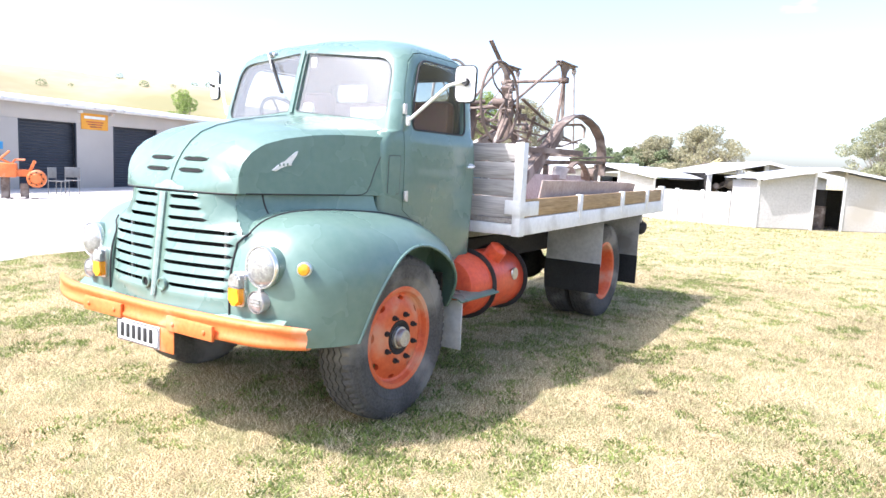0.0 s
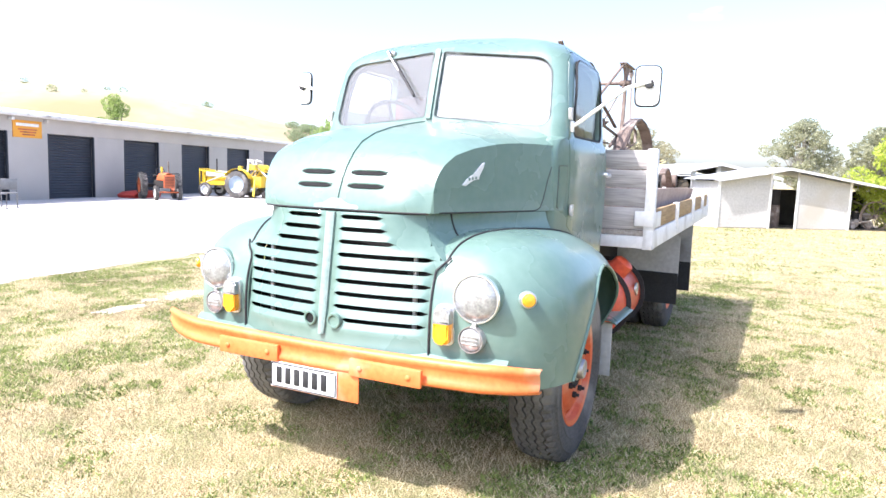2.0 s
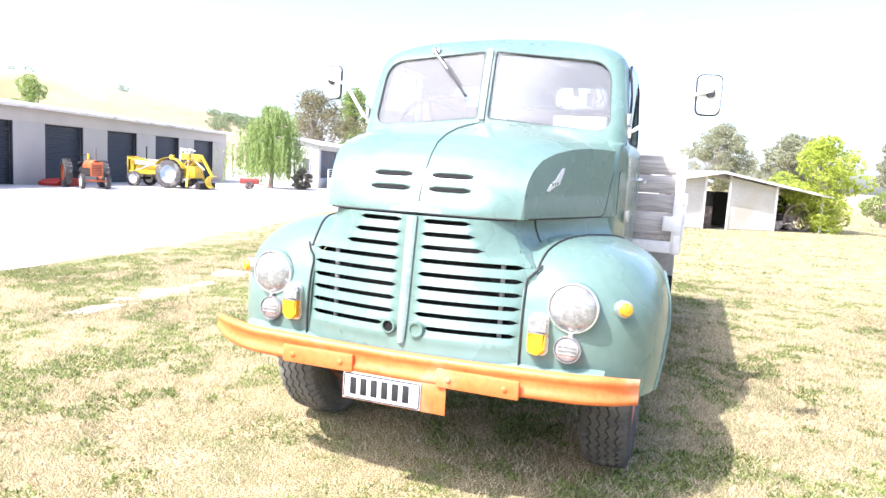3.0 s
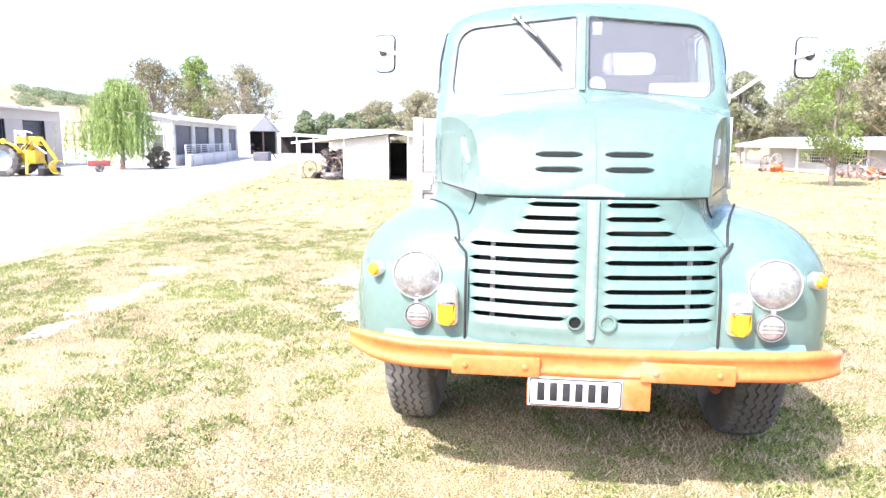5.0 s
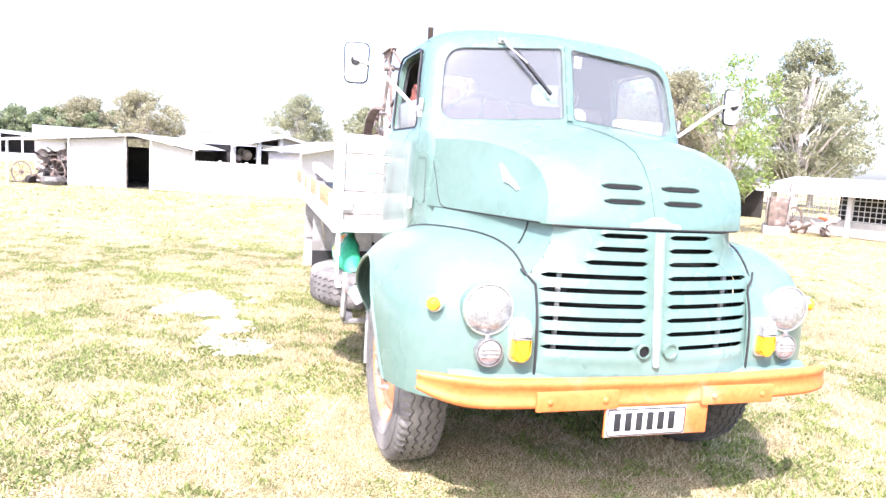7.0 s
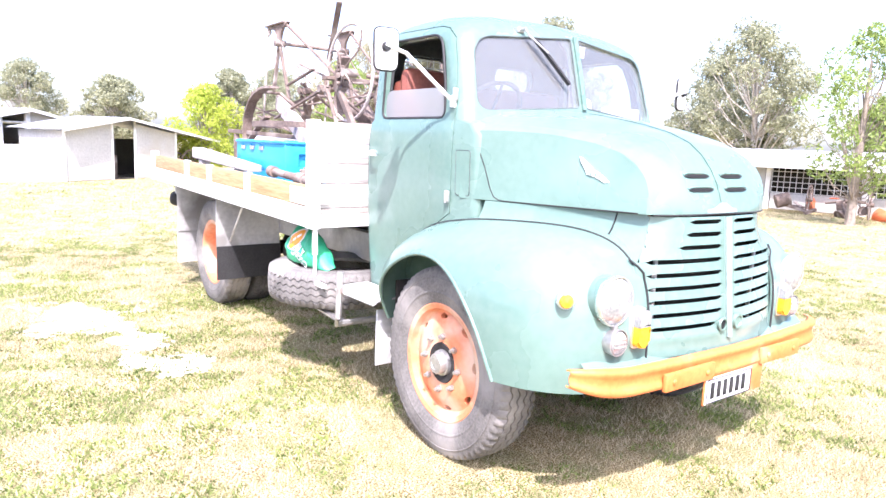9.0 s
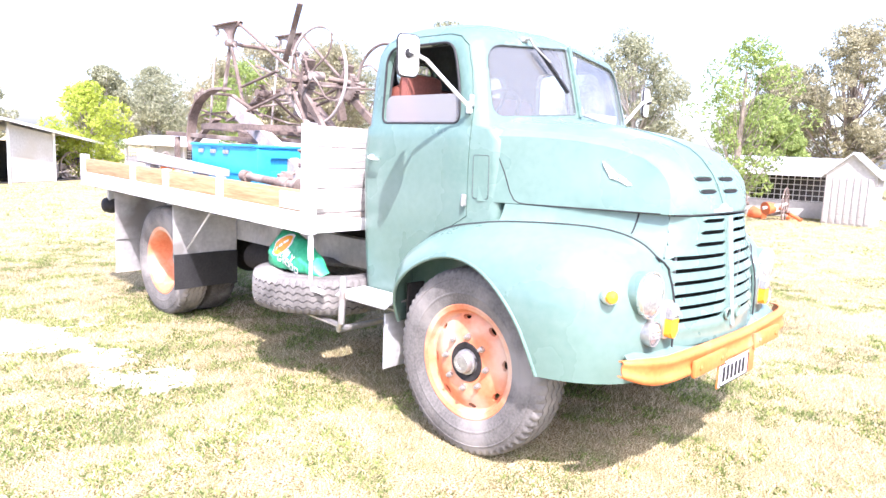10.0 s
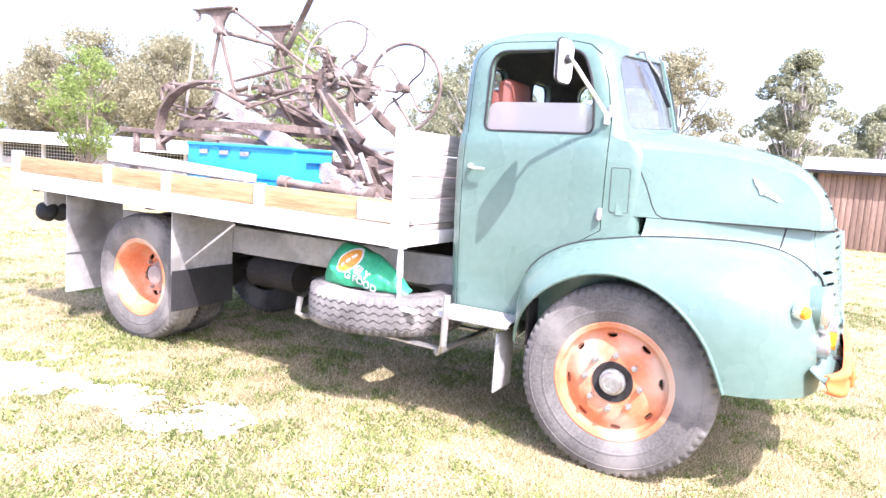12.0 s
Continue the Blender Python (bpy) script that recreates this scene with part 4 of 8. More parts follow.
def nut_mesh(material):
    bm = bmesh.new()
    bmesh.ops.create_cone(bm, cap_ends=True, segments=6, radius1=0.016, radius2=0.015, depth=0.022, matrix=Matrix.Rotation(math.pi / 2, 4, "Y"))
    rod(bm, (0.008, 0, 0), (0.026, 0, 0), 0.009, n=8)
    me = finish(bm, 30)
    me.materials.append(material)
    return me


NUT = nut_mesh(STEEL)
DARK_NUT = nut_mesh(BLACK)


def wheel(name, x, y, side, deep, turn=0.0, label=""):
    # the sunlit flank gets paler tyre and rim copies: sunlight put into their colour
    w = part(name, TYRE_MESH if side > 0 else SUNLIT_MESH, RUBBER if side > 0 else SUNLIT_TYRE, truck, label)
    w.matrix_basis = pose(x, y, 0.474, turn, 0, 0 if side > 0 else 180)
    part("rim", RIMS[deep, side > 0], RED_ORANGE if side > 0 else SUNLIT_RIM, w, "orange painted steel rim" if side > 0 else "orange painted steel rim, coloured pale as if sunlit")
    d = -0.095 if deep else 0.092
    hub = bmesh.new()
    if deep:
        spin(hub, [(d - 0.01, 0.11), (d + 0.02, 0.10), (d + 0.03, 0.085), (d + 0.06, 0.075), (d + 0.07, 0.06), (d + 0.072, 0.0001)], 32)
        part("hub", hub, PALE_RUST, w, "greasy steel hub")
    else:
        spin(hub, [(d - 0.01, 0.066), (d + 0.012, 0.064), (d + 0.014, 0.054), (d + 0.040, 0.051), (d + 0.046, 0.047), (d + 0.047, 0.030), (d + 0.044, 0.028), (d + 0.044, 0.0001)], 32)
        part("hub", hub, STEEL, w, "worn steel hub cap")
        part("hub_ring", spin(bmesh.new(), [(d - 0.009, 0.060), (d - 0.004, 0.070), (d + 0.004, 0.088), (d + 0.006, 0.100), (d - 0.009, 0.106)], 32), DARK, w)
    for k in range(8):
        a = 2 * math.pi * k / 8 + 0.2
        # black nut copies on the flank away from the sun
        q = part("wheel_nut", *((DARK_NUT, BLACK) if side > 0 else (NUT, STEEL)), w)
        q.matrix_basis = pose(d + 0.008, 0.137 * math.cos(a), 0.137 * math.sin(a))
    return w


for s in (1, -1):
    wheel("front_wheel", s * 0.836, 0.02, s, False, 15 * s, "worn ribbed tyre on an orange rim")
    wheel("rear_wheel", s * 0.785, 3.69, s, True, 40, "outer dual tyre on an orange rim")
    inner_wheel = part("inner_rear_wheel", TYRE_MESH, RUBBER, truck, "inner dual tyre")
    inner_wheel.matrix_basis = pose(s * 0.52, 3.69, 0.480)
bm = rod(bmesh.new(), (-0.75, 3.71, 0.48), (0.75, 3.71, 0.48), 0.07, n=16)
bmesh.ops.create_uvsphere(bm, u_segments=20, v_segments=12, radius=0.19, matrix=Matrix.Translation((0, 3.71, 0.48)))
part("rear_axle", bm, DARK, truck)
bm = beam(bmesh.new(), (-0.74, 0, 0.42), (0.74, 0, 0.42), 0.08, 0.09, 0.01)
part("front_axle", bm, DARK, truck)

# ---- bumper, plate, lamps ----
def bumper_rows():
    prof = [(0.030, 0.057), (0.008, 0.060), (-0.006, 0.052), (-0.010, 0.036), (-0.002, 0.024), (0.004, 0.0), (-0.002, -0.024), (-0.010, -0.036), (-0.006, -0.052), (0.008, -0.060), (0.030, -0.057)]
    rows = []
    for k in range(-30, 31):
        t = k / 30
        a = abs(t)
        x = t
        end = max(0.0, (a - 0.66) / 0.34) ** 2
        y = -0.985 + (0.055 * a ** 2 + 0.11 * max(0.0, (a - 0.72) / 0.28) ** 2.2 if t > 0 else 0.03 * a ** 2 + 0.07 * end ** 1.5)
        sc = 1.0 - (0.14 if t > 0 else 0.40) * max(0.0, (a - 0.80) / 0.20) ** 2
        zc = 0.634 + 0.01 * a + (-0.012 * max(0.0, (a - 0.85) / 0.15) if t > 0 else 0.038 * end)
        rows.append([(x, y + d * sc, zc + h * sc) for d, h in prof])
    return rows


bumper = part("bumper", sheet(bumper_rows(), 0.006), ORANGE, truck, "orange pressed steel bumper", smooth=50)
for s in (1, -1):
    x0, x1 = sorted((s * 0.195, s * 0.55))
    b = part("overrider_plate", block(x0, x1, -1.004, -0.982, 0.575, 0.655, 0.008), ORANGE, bumper, "bolted orange plate")
    for x in (x0 + 0.055, x1 - 0.06):
        bm = bmesh.new()
        bmesh.ops.create_uvsphere(bm, u_segments=10, v_segments=6, radius=0.013, matrix=Matrix.Translation((x, -1.006, 0.615)) @ Matrix.Diagonal((1, 0.5, 1, 1)))
        part("bolt", bm, ORANGE, bumper)
    part("bumper_bracket", block(*sorted((s * 0.30, s * 0.36)), -0.97, -0.5, 0.56, 0.66), DARK, truck)
rows = [[(x, -0.90 + 0.30 * (x * 0.5) ** 2 + dy, z) for x in np.linspace(-0.86, 0.86, 13)] for dy, z in ((0.03, 0.70), (-0.01, 0.665), (-0.045, 0.640), (-0.068, 0.600))]
part("valance", sheet(rows, 0.005), TEAL, truck, "teal valance behind the bumper")
part("plate_backing", block(-0.245, 0.238, -0.988, -0.982, 0.452, 0.590, 0.003), ORANGE, bumper, "orange plate carrier")
part("number_plate", block(-0.240, 0.128, -0.995, -0.990, 0.457, 0.577, 0.003), PLATE_WHITE, bumper, "white number plate with dark characters")
part("plate_border", tube(bmesh.new(), [(x, -0.997, z) for x, z in rounded([(-0.234, 0.463), (0.122, 0.463), (0.122, 0.571), (-0.234, 0.571)], 0.012, 3)], 0.0025, 6, closed=True), BLACK, bumper)
for k in range(6):
    x = -0.205 + k * 0.050
    part("plate_bar", block(x, x + 0.030, -0.9985, -0.9945, 0.480, 0.556, 0.002), BLACK, bumper)


def lamp_body(at, r, depth, out):
    bm = bmesh.new()
    spin(bm, [(depth, r * 0.95), (0.0, r), (-0.012, r * 1.01), (-0.018, r * 0.985), (-0.018, r * 0.94), (-0.010, r * 0.92)], 40, "y", at)
    return bm


for s in (1, -1):
    hx, hy, hz = s * 0.716, -0.838, 0.948
    lamp = part("headlamp", lamp_body((hx, hy, hz), 0.104, 0.014, s), CHROME, truck, "round chrome-rimmed headlamp")
    part("lens", spin(bmesh.new(), [(-0.008, 0.097), (-0.020, 0.090), (-0.032, 0.066), (-0.039, 0.033), (-0.041, 0.0001)], 36, "y", (hx, hy, hz)), LENS, lamp, "ribbed clear glass")
    part("lamp_bucket", spin(bmesh.new(), [(0.13, 0.05), (0.10, 0.085), (0.055, 0.101), (0.010, 0.103), (0.008, 0.090)], 36, "y", (hx, hy, hz)), TEAL, lamp, "teal painted lamp bucket")
    part("clip_screw", block(hx - 0.010, hx + 0.010, hy - 0.024, hy + 0.004, hz - 0.118, hz - 0.096, 0.004), STEEL, lamp)
    sx, sy, sz = s * 0.708, -0.858, 0.778
    small = part("fog_lamp", lamp_body((sx, sy, sz), 0.056, 0.04, s), STEEL, truck, "small round driving lamp")
    part("lens", spin(bmesh.new(), [(-0.008, 0.052), (-0.017, 0.046), (-0.023, 0.027), (-0.025, 0.0001)], 24, "y", (sx, sy, sz)), LENS, small)
    for k in range(3):
        part("lens_bar", rod(bmesh.new(), (sx - 0.036, sy - 0.024, sz + 0.016 - 0.016 * k), (sx + 0.036, sy - 0.024, sz + 0.016 - 0.016 * k), 0.003, n=6), LENS, small)
    ix = s * 0.584
    ind = part("indicator", prism(bmesh.new(), rounded([(ix - 0.046, 0.740), (ix + 0.046, 0.740), (ix + 0.042, 0.914), (ix - 0.042, 0.914)], 0.030, 6), "y", -0.872, -0.815), CHROME, truck, "chrome-framed indicator")
    for nm, mt, lo, hi, rs in (("white_lens", LENS, 0.836, 0.906, [0.002, 0.002, 0.026, 0.026]), ("amber_lens", AMBER, 0.748, 0.834, [0.026, 0.026, 0.002, 0.002])):
        bm = prism(bmesh.new(), rounded([(ix - 0.037, lo), (ix + 0.037, lo), (ix + 0.036, hi), (ix - 0.036, hi)], rs, 6), "y", -0.905, -0.868)
        bmesh.ops.bevel(bm, geom=[e for e in bm.edges if all(v.co.y < -0.90 for v in e.verts)], offset=0.009, segments=2, affect="EDGES")
        part(nm, bm, mt, ind)
    mx_, my_, mz_ = s * 0.915, -0.762, 0.952
    q = Vector((s * 0.55, -0.83, 0)).to_track_quat("Z", "Y").to_matrix().to_4x4()
    bm = bmesh.new()
    spin(bm, [(-0.03, 0.036), (0.0, 0.036), (0.006, 0.032), (0.006, 0.028)], 24, "z")
    bmesh.ops.transform(bm, matrix=Matrix.Translation((mx_, my_, mz_)) @ q, verts=bm.verts)
    mk = part("marker_lamp", bm, CHROME, truck, "small round marker lamp")
    bm = bmesh.new()
    spin(bm, [(0.0, 0.029), (0.012, 0.029), (0.022, 0.022), (0.026, 0.0001)], 24, "z")
    bmesh.ops.transform(bm, matrix=Matrix.Translation((mx_, my_, mz_)) @ q, verts=bm.verts)
    part("amber_lens", bm, AMBER, mk)

# ---- tray ----
SLOPE = 0.016


def tz(y, z):
    return z + SLOPE * (y - 1.2)


def tray_beam(x0, x1, y0, y1, z0, z1, bevel=0.004):
    bm = block(x0, x1, y0, y1, z0, z1, bevel)
    for v in bm.verts:
        v.co.z = tz(v.co.y, v.co.z)
    return bm


for s in (1, -1):
    part("tray_edge", tray_beam(*sorted((s * 1.035, s * 1.085)), 1.20, 5.02, 1.005, 1.128), WHITE, truck, "white painted steel tray edge")
    b = part("side_board", tray_beam(*sorted((s * 1.045, s * 1.072)), 1.245, 4.95, 1.132, 1.262, 0.003), BOARD_BROWN, truck, "brown timber side board")
    for y in (2.28, 3.15, 3.79) if s < 0 else (2.36, 3.5, 4.35):
        part("stake_strap", tray_beam(*sorted((s * 1.05, s * 1.094)), y - 0.035, y + 0.035, 1.06, 1.272), WHITE, truck, "white steel stake pocket")
    part("tail_post", tray_beam(*sorted((s * 1.03, s * 1.092)), 4.95, 5.03, 1.0, 1.30), WHITE, truck)
    part("latch_plate", tray_beam(*sorted((s * 1.073, s * 1.083)), 1.22, 1.52, 1.14, 1.245), WHITE, truck, "white bolted corner plate")
for k in range(14):
    x = -1.03 + k * 0.1475
    part("deck_board", tray_beam(x, x + 0.140, 1.29, 4.98, 1.085, 1.120, 0.003), BOARD_DECK, truck)
part("tail_rail", tray_beam(-1.03, 1.03, 4.98, 5.03, 1.0, 1.125), WHITE, truck)
for k in range(8):
    y = 1.5 + k * 0.47
    part("cross_bearer", tray_beam(-1.03, 1.03, y, y + 0.06, 0.985, 1.083), DARK, truck)
# headboard of weathered planks between white posts
for k, (z0, z1) in enumerate(((1.13, 1.275), (1.28, 1.40), (1.405, 1.525), (1.53, 1.655))):
    part("headboard_plank", block(-1.06, 1.06, 1.222, 1.255, z0, z1, 0.004), BOARD_GREY, truck, "grey weathered plank")
part("headboard_sill", block(-1.06, 1.06, 1.215, 1.26, 1.005, 1.085, 0.004), WHITE, truck)
part("headboard_base", block(-1.04, 1.04, 1.225, 1.25, 1.088, 1.126, 0.004), BOARD_DECK, truck)
for s in (1, -1):
    bm = bmesh.new()
    box(bm, *sorted((s * 1.02, s * 1.082)), 1.205, 1.218, 1.0, 1.665, 0.002)
    box(bm, *sorted((s * 1.068, s * 1.082)), 1.216, 1.285, 1.0, 1.665, 0.002)
    part("headboard_post", bm, WHITE, truck, "white steel angle post with bolt holes")
    part("corner_bracket", block(*sorted((s * 0.96, s * 1.076)), 1.198, 1.21, 1.155, 1.255), WHITE, truck)
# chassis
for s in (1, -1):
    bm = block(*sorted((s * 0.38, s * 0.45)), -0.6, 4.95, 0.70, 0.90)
    # grey on the -x side, near-black on the other
    part("chassis_rail", bm, GREY_SHEET if s < 0 else DARK, truck, "grey chassis rail" if s < 0 else "")
part("gearbox", block(-0.22, 0.22, 0.1, 1.3, 0.45, 0.85, 0.05), DARK, truck)
part("engine", block(-0.30, 0.30, -0.6, 0.1, 0.50, 1.2, 0.05), DARK, truck)

# ---- smaller fittings of the truck ----
# mirrors on long arms
for s, (mx_, my_, mz_), base in ((1, (1.160, 0.247, 1.940), (0.775, 0.232, 1.735)), (-1, (-1.100, 0.352, 1.995), (-0.775, 0.218, 1.765))):
    bm = bmesh.new()
    tube(bm, [base, (base[0] + s * 0.03, base[1] - 0.008, base[2] + 0.012), (mx_ - s * 0.10, my_ - 0.03, mz_ - 0.01), (mx_ + s * 0.02, my_ - 0.028, mz_ + 0.02)], 0.010, 8)
    box(bm, base[0] - 0.014, base[0] + 0.014, base[1] - 0.014, base[1] + 0.014, base[2] - 0.03, base[2] + 0.03, 0.005)
    arm = part("mirror_arm", bm, WHITE, truck, "white mirror arm bolted to the door pillar")
    bm = bmesh.new()
    o = rounded([(-0.056, -0.098), (0.056, -0.098), (0.060, 0.098), (-0.060, 0.098)], 0.03, 5)
    prism(bm, o, "y", -0.013, 0.013)
    bmesh.ops.bevel(bm, geom=[e for e in bm.edges if abs(e.verts[0].co.y - e.verts[1].co.y) < 1e-4], offset=0.006, segments=2, affect="EDGES")
    bmesh.ops.transform(bm, matrix=pose(mx_, my_, mz_, 0, 0, 12 * s), verts=bm.verts)
    head = part("mirror_head", bm, WHITE, arm, "rounded white mirror back")
    bm = bmesh.new()
    prism(bm, [(x * 0.9, z * 0.93) for x, z in o], "y", 0.0135, 0.016)
    bmesh.ops.transform(bm, matrix=pose(mx_, my_, mz_, 0, 0, 12 * s), verts=bm.verts)
    part("mirror_glass", bm, MIRROR, head)
    bm = tube(bmesh.new(), [(x * 1.01, 0.0, z * 1.01) for x, z in o], 0.0075, 6, closed=True)
    bmesh.ops.transform(bm, matrix=pose(mx_, my_, mz_, 0, 0, 12 * s), verts=bm.verts)
    part("mirror_rim", bm, BLACK, head, "black rubber rim")
    bm = bmesh.new()
    spin(bm, [(-0.03, 0.0001), (-0.03, 0.02), (-0.012, 0.024)], 12, "y", (mx_ + s * 0.01, my_ - 0.004, mz_ + 0.01))
    part("clamp", bm, BLACK, head)
# wiper hanging from the header over the right pane
w0, w1 = Vector((-0.352, screen_y(0.352, 2.16) - 0.03, 2.168)), Vector((-0.240, screen_y(0.24, 2.04) - 0.045, 2.05))
bm = bmesh.new()
tube(bm, [w0 + Vector((0, 0.05, 0.0)), w0, w0 + Vector((0.02, -0.006, -0.03)), w1], [0.012, 0.010, 0.006, 0.005], 8)
wiper = part("wiper", bm, STEEL, truck, "parked wiper arm with a black blade")
bm = bmesh.new()
ribbon(bm, [(-0.295, screen_y(0.295, 2.12) - 0.028, 2.115), (-0.24, screen_y(0.24, 2.05) - 0.03, 2.05), (-0.108, screen_y(0.108, 1.89) - 0.026, 1.895)], 0.012, 0.022, up=(0, -1, 0.2))
part("blade", bm, BLACK, wiper)
part("wiper_motor", block(-0.375, -0.325, screen_y(0.35, 2.16) + 0.0, screen_y(0.35, 2.16) + 0.05, 2.15, 2.18, 0.008), STEEL, truck)

# winged badges on the bonnet sides
BADGE = [(-0.10, -0.055), (-0.055, -0.015), (-0.02, 0.005), (0.0, 0.012), (0.035, 0.045), (0.085, 0.085), (0.10, 0.088), (0.088, 0.055), (0.060, 0.018), (0.045, 0.0), (0.052, -0.018),
         (0.03, -0.018), (-0.005, -0.022), (-0.035, -0.035), (-0.07, -0.062)]
for s in (1, -1):
    bm = bmesh.new()
    prism(bm, [(a * 0.74, b * 0.74) for a, b in BADGE], "x", 0.0, 0.010)
    bmesh.ops.bevel(bm, geom=[e for e in bm.edges if abs(e.verts[0].co.x - 0.010) < 1e-5 and abs(e.verts[1].co.x - 0.010) < 1e-5], offset=0.003, segments=1, affect="EDGES")
    rot = Matrix.Rotation(-math.atan(0.345), 4, "Z")
    y0, z0 = -0.535, 1.452
    bmesh.ops.transform(bm, matrix=Matrix.Translation((side_limit(y0, z0) - 0.003, y0, z0)) @ rot, verts=bm.verts)
    if s < 0:
        bmesh.ops.scale(bm, vec=(-1, 1, 1), verts=bm.verts)
    badge = part("badge", bm, CAST, truck, "cast metal winged badge")
    for k in range(3):
        bm = block(-0.004, 0.013, -0.036 + k * 0.022, -0.027 + k * 0.022, -0.019 + 0.003 * k, -0.006 + 0.003 * k, 0.001)
        bmesh.ops.transform(bm, matrix=Matrix.Translation((side_limit(y0, z0) - 0.003, y0, z0)) @ rot, verts=bm.verts)
        if s < 0:
            bmesh.ops.scale(bm, vec=(-1, 1, 1), verts=bm.verts)
        part("badge_bar", bm, TEAL, badge)
# cowl vent flaps beside the doors, and corner screws
for s in (1, -1):
    bm = bmesh.new()
    prism(bm, rounded([(0.075, 1.30), (0.160, 1.30), (0.165, 1.52), (0.080, 1.52)], 0.012, 3), "x", 0.70, 0.80)
    for v in bm.verts:
        v.co.x = (0.8005 if v.co.x > 0.75 else 0.78) * (1 - 0.06 * step(0.30, -0.02, v.co.y)) + (0.003 if v.co.x > 0.75 else 0)
    if s < 0:
        bmesh.ops.scale(bm, vec=(-1, 1, 1), verts=bm.verts)
    part("cowl_vent", bm, TEAL, truck, "closed rectangular cowl vent flap")
    o = rounded([(0.072, 1.297), (0.163, 1.297), (0.168, 1.523), (0.077, 1.523)], 0.014, 3)
    part("vent_seam", tube(bmesh.new(), [(s * (0.8005 * (1 - 0.06 * step(0.30, -0.02, y)) + 0.001), y, z) for y, z in o], 0.0018, 5, closed=True), SEAL, truck)
    # dark seam where wing and body meet, and the cheek joint
    seam = []
    for r in wing_rows:
        y = r[0][1]
        if -0.80 < y < 0.585:
            xs = along([(-0.80, 0.54), (-0.70, 0.562), (-0.4, 0.665), (-0.1, 0.755), (0.1, 0.808), (0.6, 0.80)], y)[0]
            near = [(p, q) for p, q in zip(r, r[1:]) if p[0] <= xs <= q[0]]
            if near:
                (xa, _, za), (xb, _, zb) = near[0]
                f = (xs - xa) / max(1e-6, xb - xa)
                seam.append((s * xs, y, za + (zb - za) * f + 0.001))
    part("wing_seam", tube(bmesh.new(), seam, 0.0055, 6), BLACK, truck, "dark joint between wing and body")
    part("cheek_seam", tube(bmesh.new(), [(s * p.x + s * 0.001, p.y - 0.002, p.z) for p in (cheek(0.17 + 0.02 * v + 0.15 * v ** 2.5, v) for v in (k / 12 for k in range(12)))], 0.004, 6), BLACK, truck)
    part("bonnet_catch", block(*sorted((s * 0.424, s * 0.436)), -0.765, -0.755, 1.276, 1.290, 0.003), RUST, truck, "rusty bonnet catch")

# inside the cab
part("seat_back", block(-0.68, 0.66, 0.86, 0.98, 1.22, 1.92, 0.05), LEATHER, truck, "red-brown vinyl seat back")
part("driver_seat_back", block(-0.68, -0.36, 0.80, 0.90, 1.25, 1.985, 0.05), LEATHER, truck, "taller red-brown driver seat back")
part("seat_cushion", block(-0.68, 0.66, 0.45, 0.88, 1.05, 1.25, 0.05), LEATHER, truck, "red-brown vinyl seat cushion")
part("dashboard", block(-0.70, 0.70, 0.16, 0.26, 1.48, 1.70, 0.03), TEAL, truck)
part("dash_papers", block(0.37, 0.66, 0.18, 0.25, 1.70, 1.81, 0.008), PLATE_WHITE, truck, "white papers on the dashboard")
bm = bmesh.new()
spin(bm, [(-0.02, 0.0001), (-0.02, 0.045), (0.0, 0.05), (0.0, 0.0001)], 20, "y")
bmesh.ops.transform(bm, matrix=Matrix.Translation((0.08, 0.12, 1.79)), verts=bm.verts)
part("sticker_disc", bm, PLATE_WHITE, truck, "round white sticker disc")
for x in (0.055,):
    part("screen_label", block(x, x + 0.045, screen_y(x, 2.09) + 0.022, screen_y(x, 2.09) + 0.025, 2.06, 2.12, 0.001), PLATE_WHITE, truck, "white licence label in the screen corner")
bm = bmesh.new()
ring = [(0.215 * math.cos(a), 0.215 * math.sin(a), 0) for a in (2 * math.pi * k / 40 for k in range(40))]
tube(bm, ring, 0.013, 8, closed=True)
for k in range(3):
    a = 2 * math.pi * k / 3 + 0.5
    rod(bm, (0, 0, -0.03), (0.21 * math.cos(a), 0.21 * math.sin(a), 0), 0.009, n=8)
rod(bm, (0, 0, -0.6), (0, 0, 0.0), 0.022, n=10)
bmesh.ops.transform(bm, matrix=pose(-0.40, 0.40, 1.72, -52, 0, 0) @ pose(0, 0, 0, 0, 0, 0), verts=bm.verts)
bmesh.ops.transform(bm, matrix=pose(0, 0, 0), verts=bm.verts)
part("steering_wheel", bm, BLACK, truck, "large thin-rimmed steering wheel")
# wire guard over the right rear window
bm = bmesh.new()
for k in range(9):
    rod(bm, (-0.58 + k * 0.05, 1.10, 1.90), (-0.58 + k * 0.05, 1.10, 2.11), 0.003, n=5)
for k in range(6):
    rod(bm, (-0.60, 1.10, 1.90 + k * 0.042), (-0.16, 1.10, 1.90 + k * 0.042), 0.003, n=5)
part("window_guard", bm, WHITE, truck, "white wire guard over the rear window")

# red fuel tank with straps under the left side
bm = bmesh.new()
spin(bm, [(0.80, 0.0001), (0.81, 0.10), (0.84, 0.19), (0.89, 0.225), (1.60, 0.225), (1.66, 0.19), (1.69, 0.10), (1.695, 0.0001)], 40, "y", (0.74, 0.0, 0.645))
tank = part("fuel_tank", bm, TANK_RED, truck, "red painted cylindrical fuel tank")
for y in (1.05, 1.55):
    part("tank_strap", ribbon(bmesh.new(), [(0.74 + 0.232 * math.sin(a), y + 0.03 * math.sin(a), 0.645 + 0.232 * math.cos(a)) for a in (2 * math.pi * k / 36 for k in range(36))], 0.05, 0.008, up=(0, 1, 0), closed=True), BLACK, tank, "black strap")
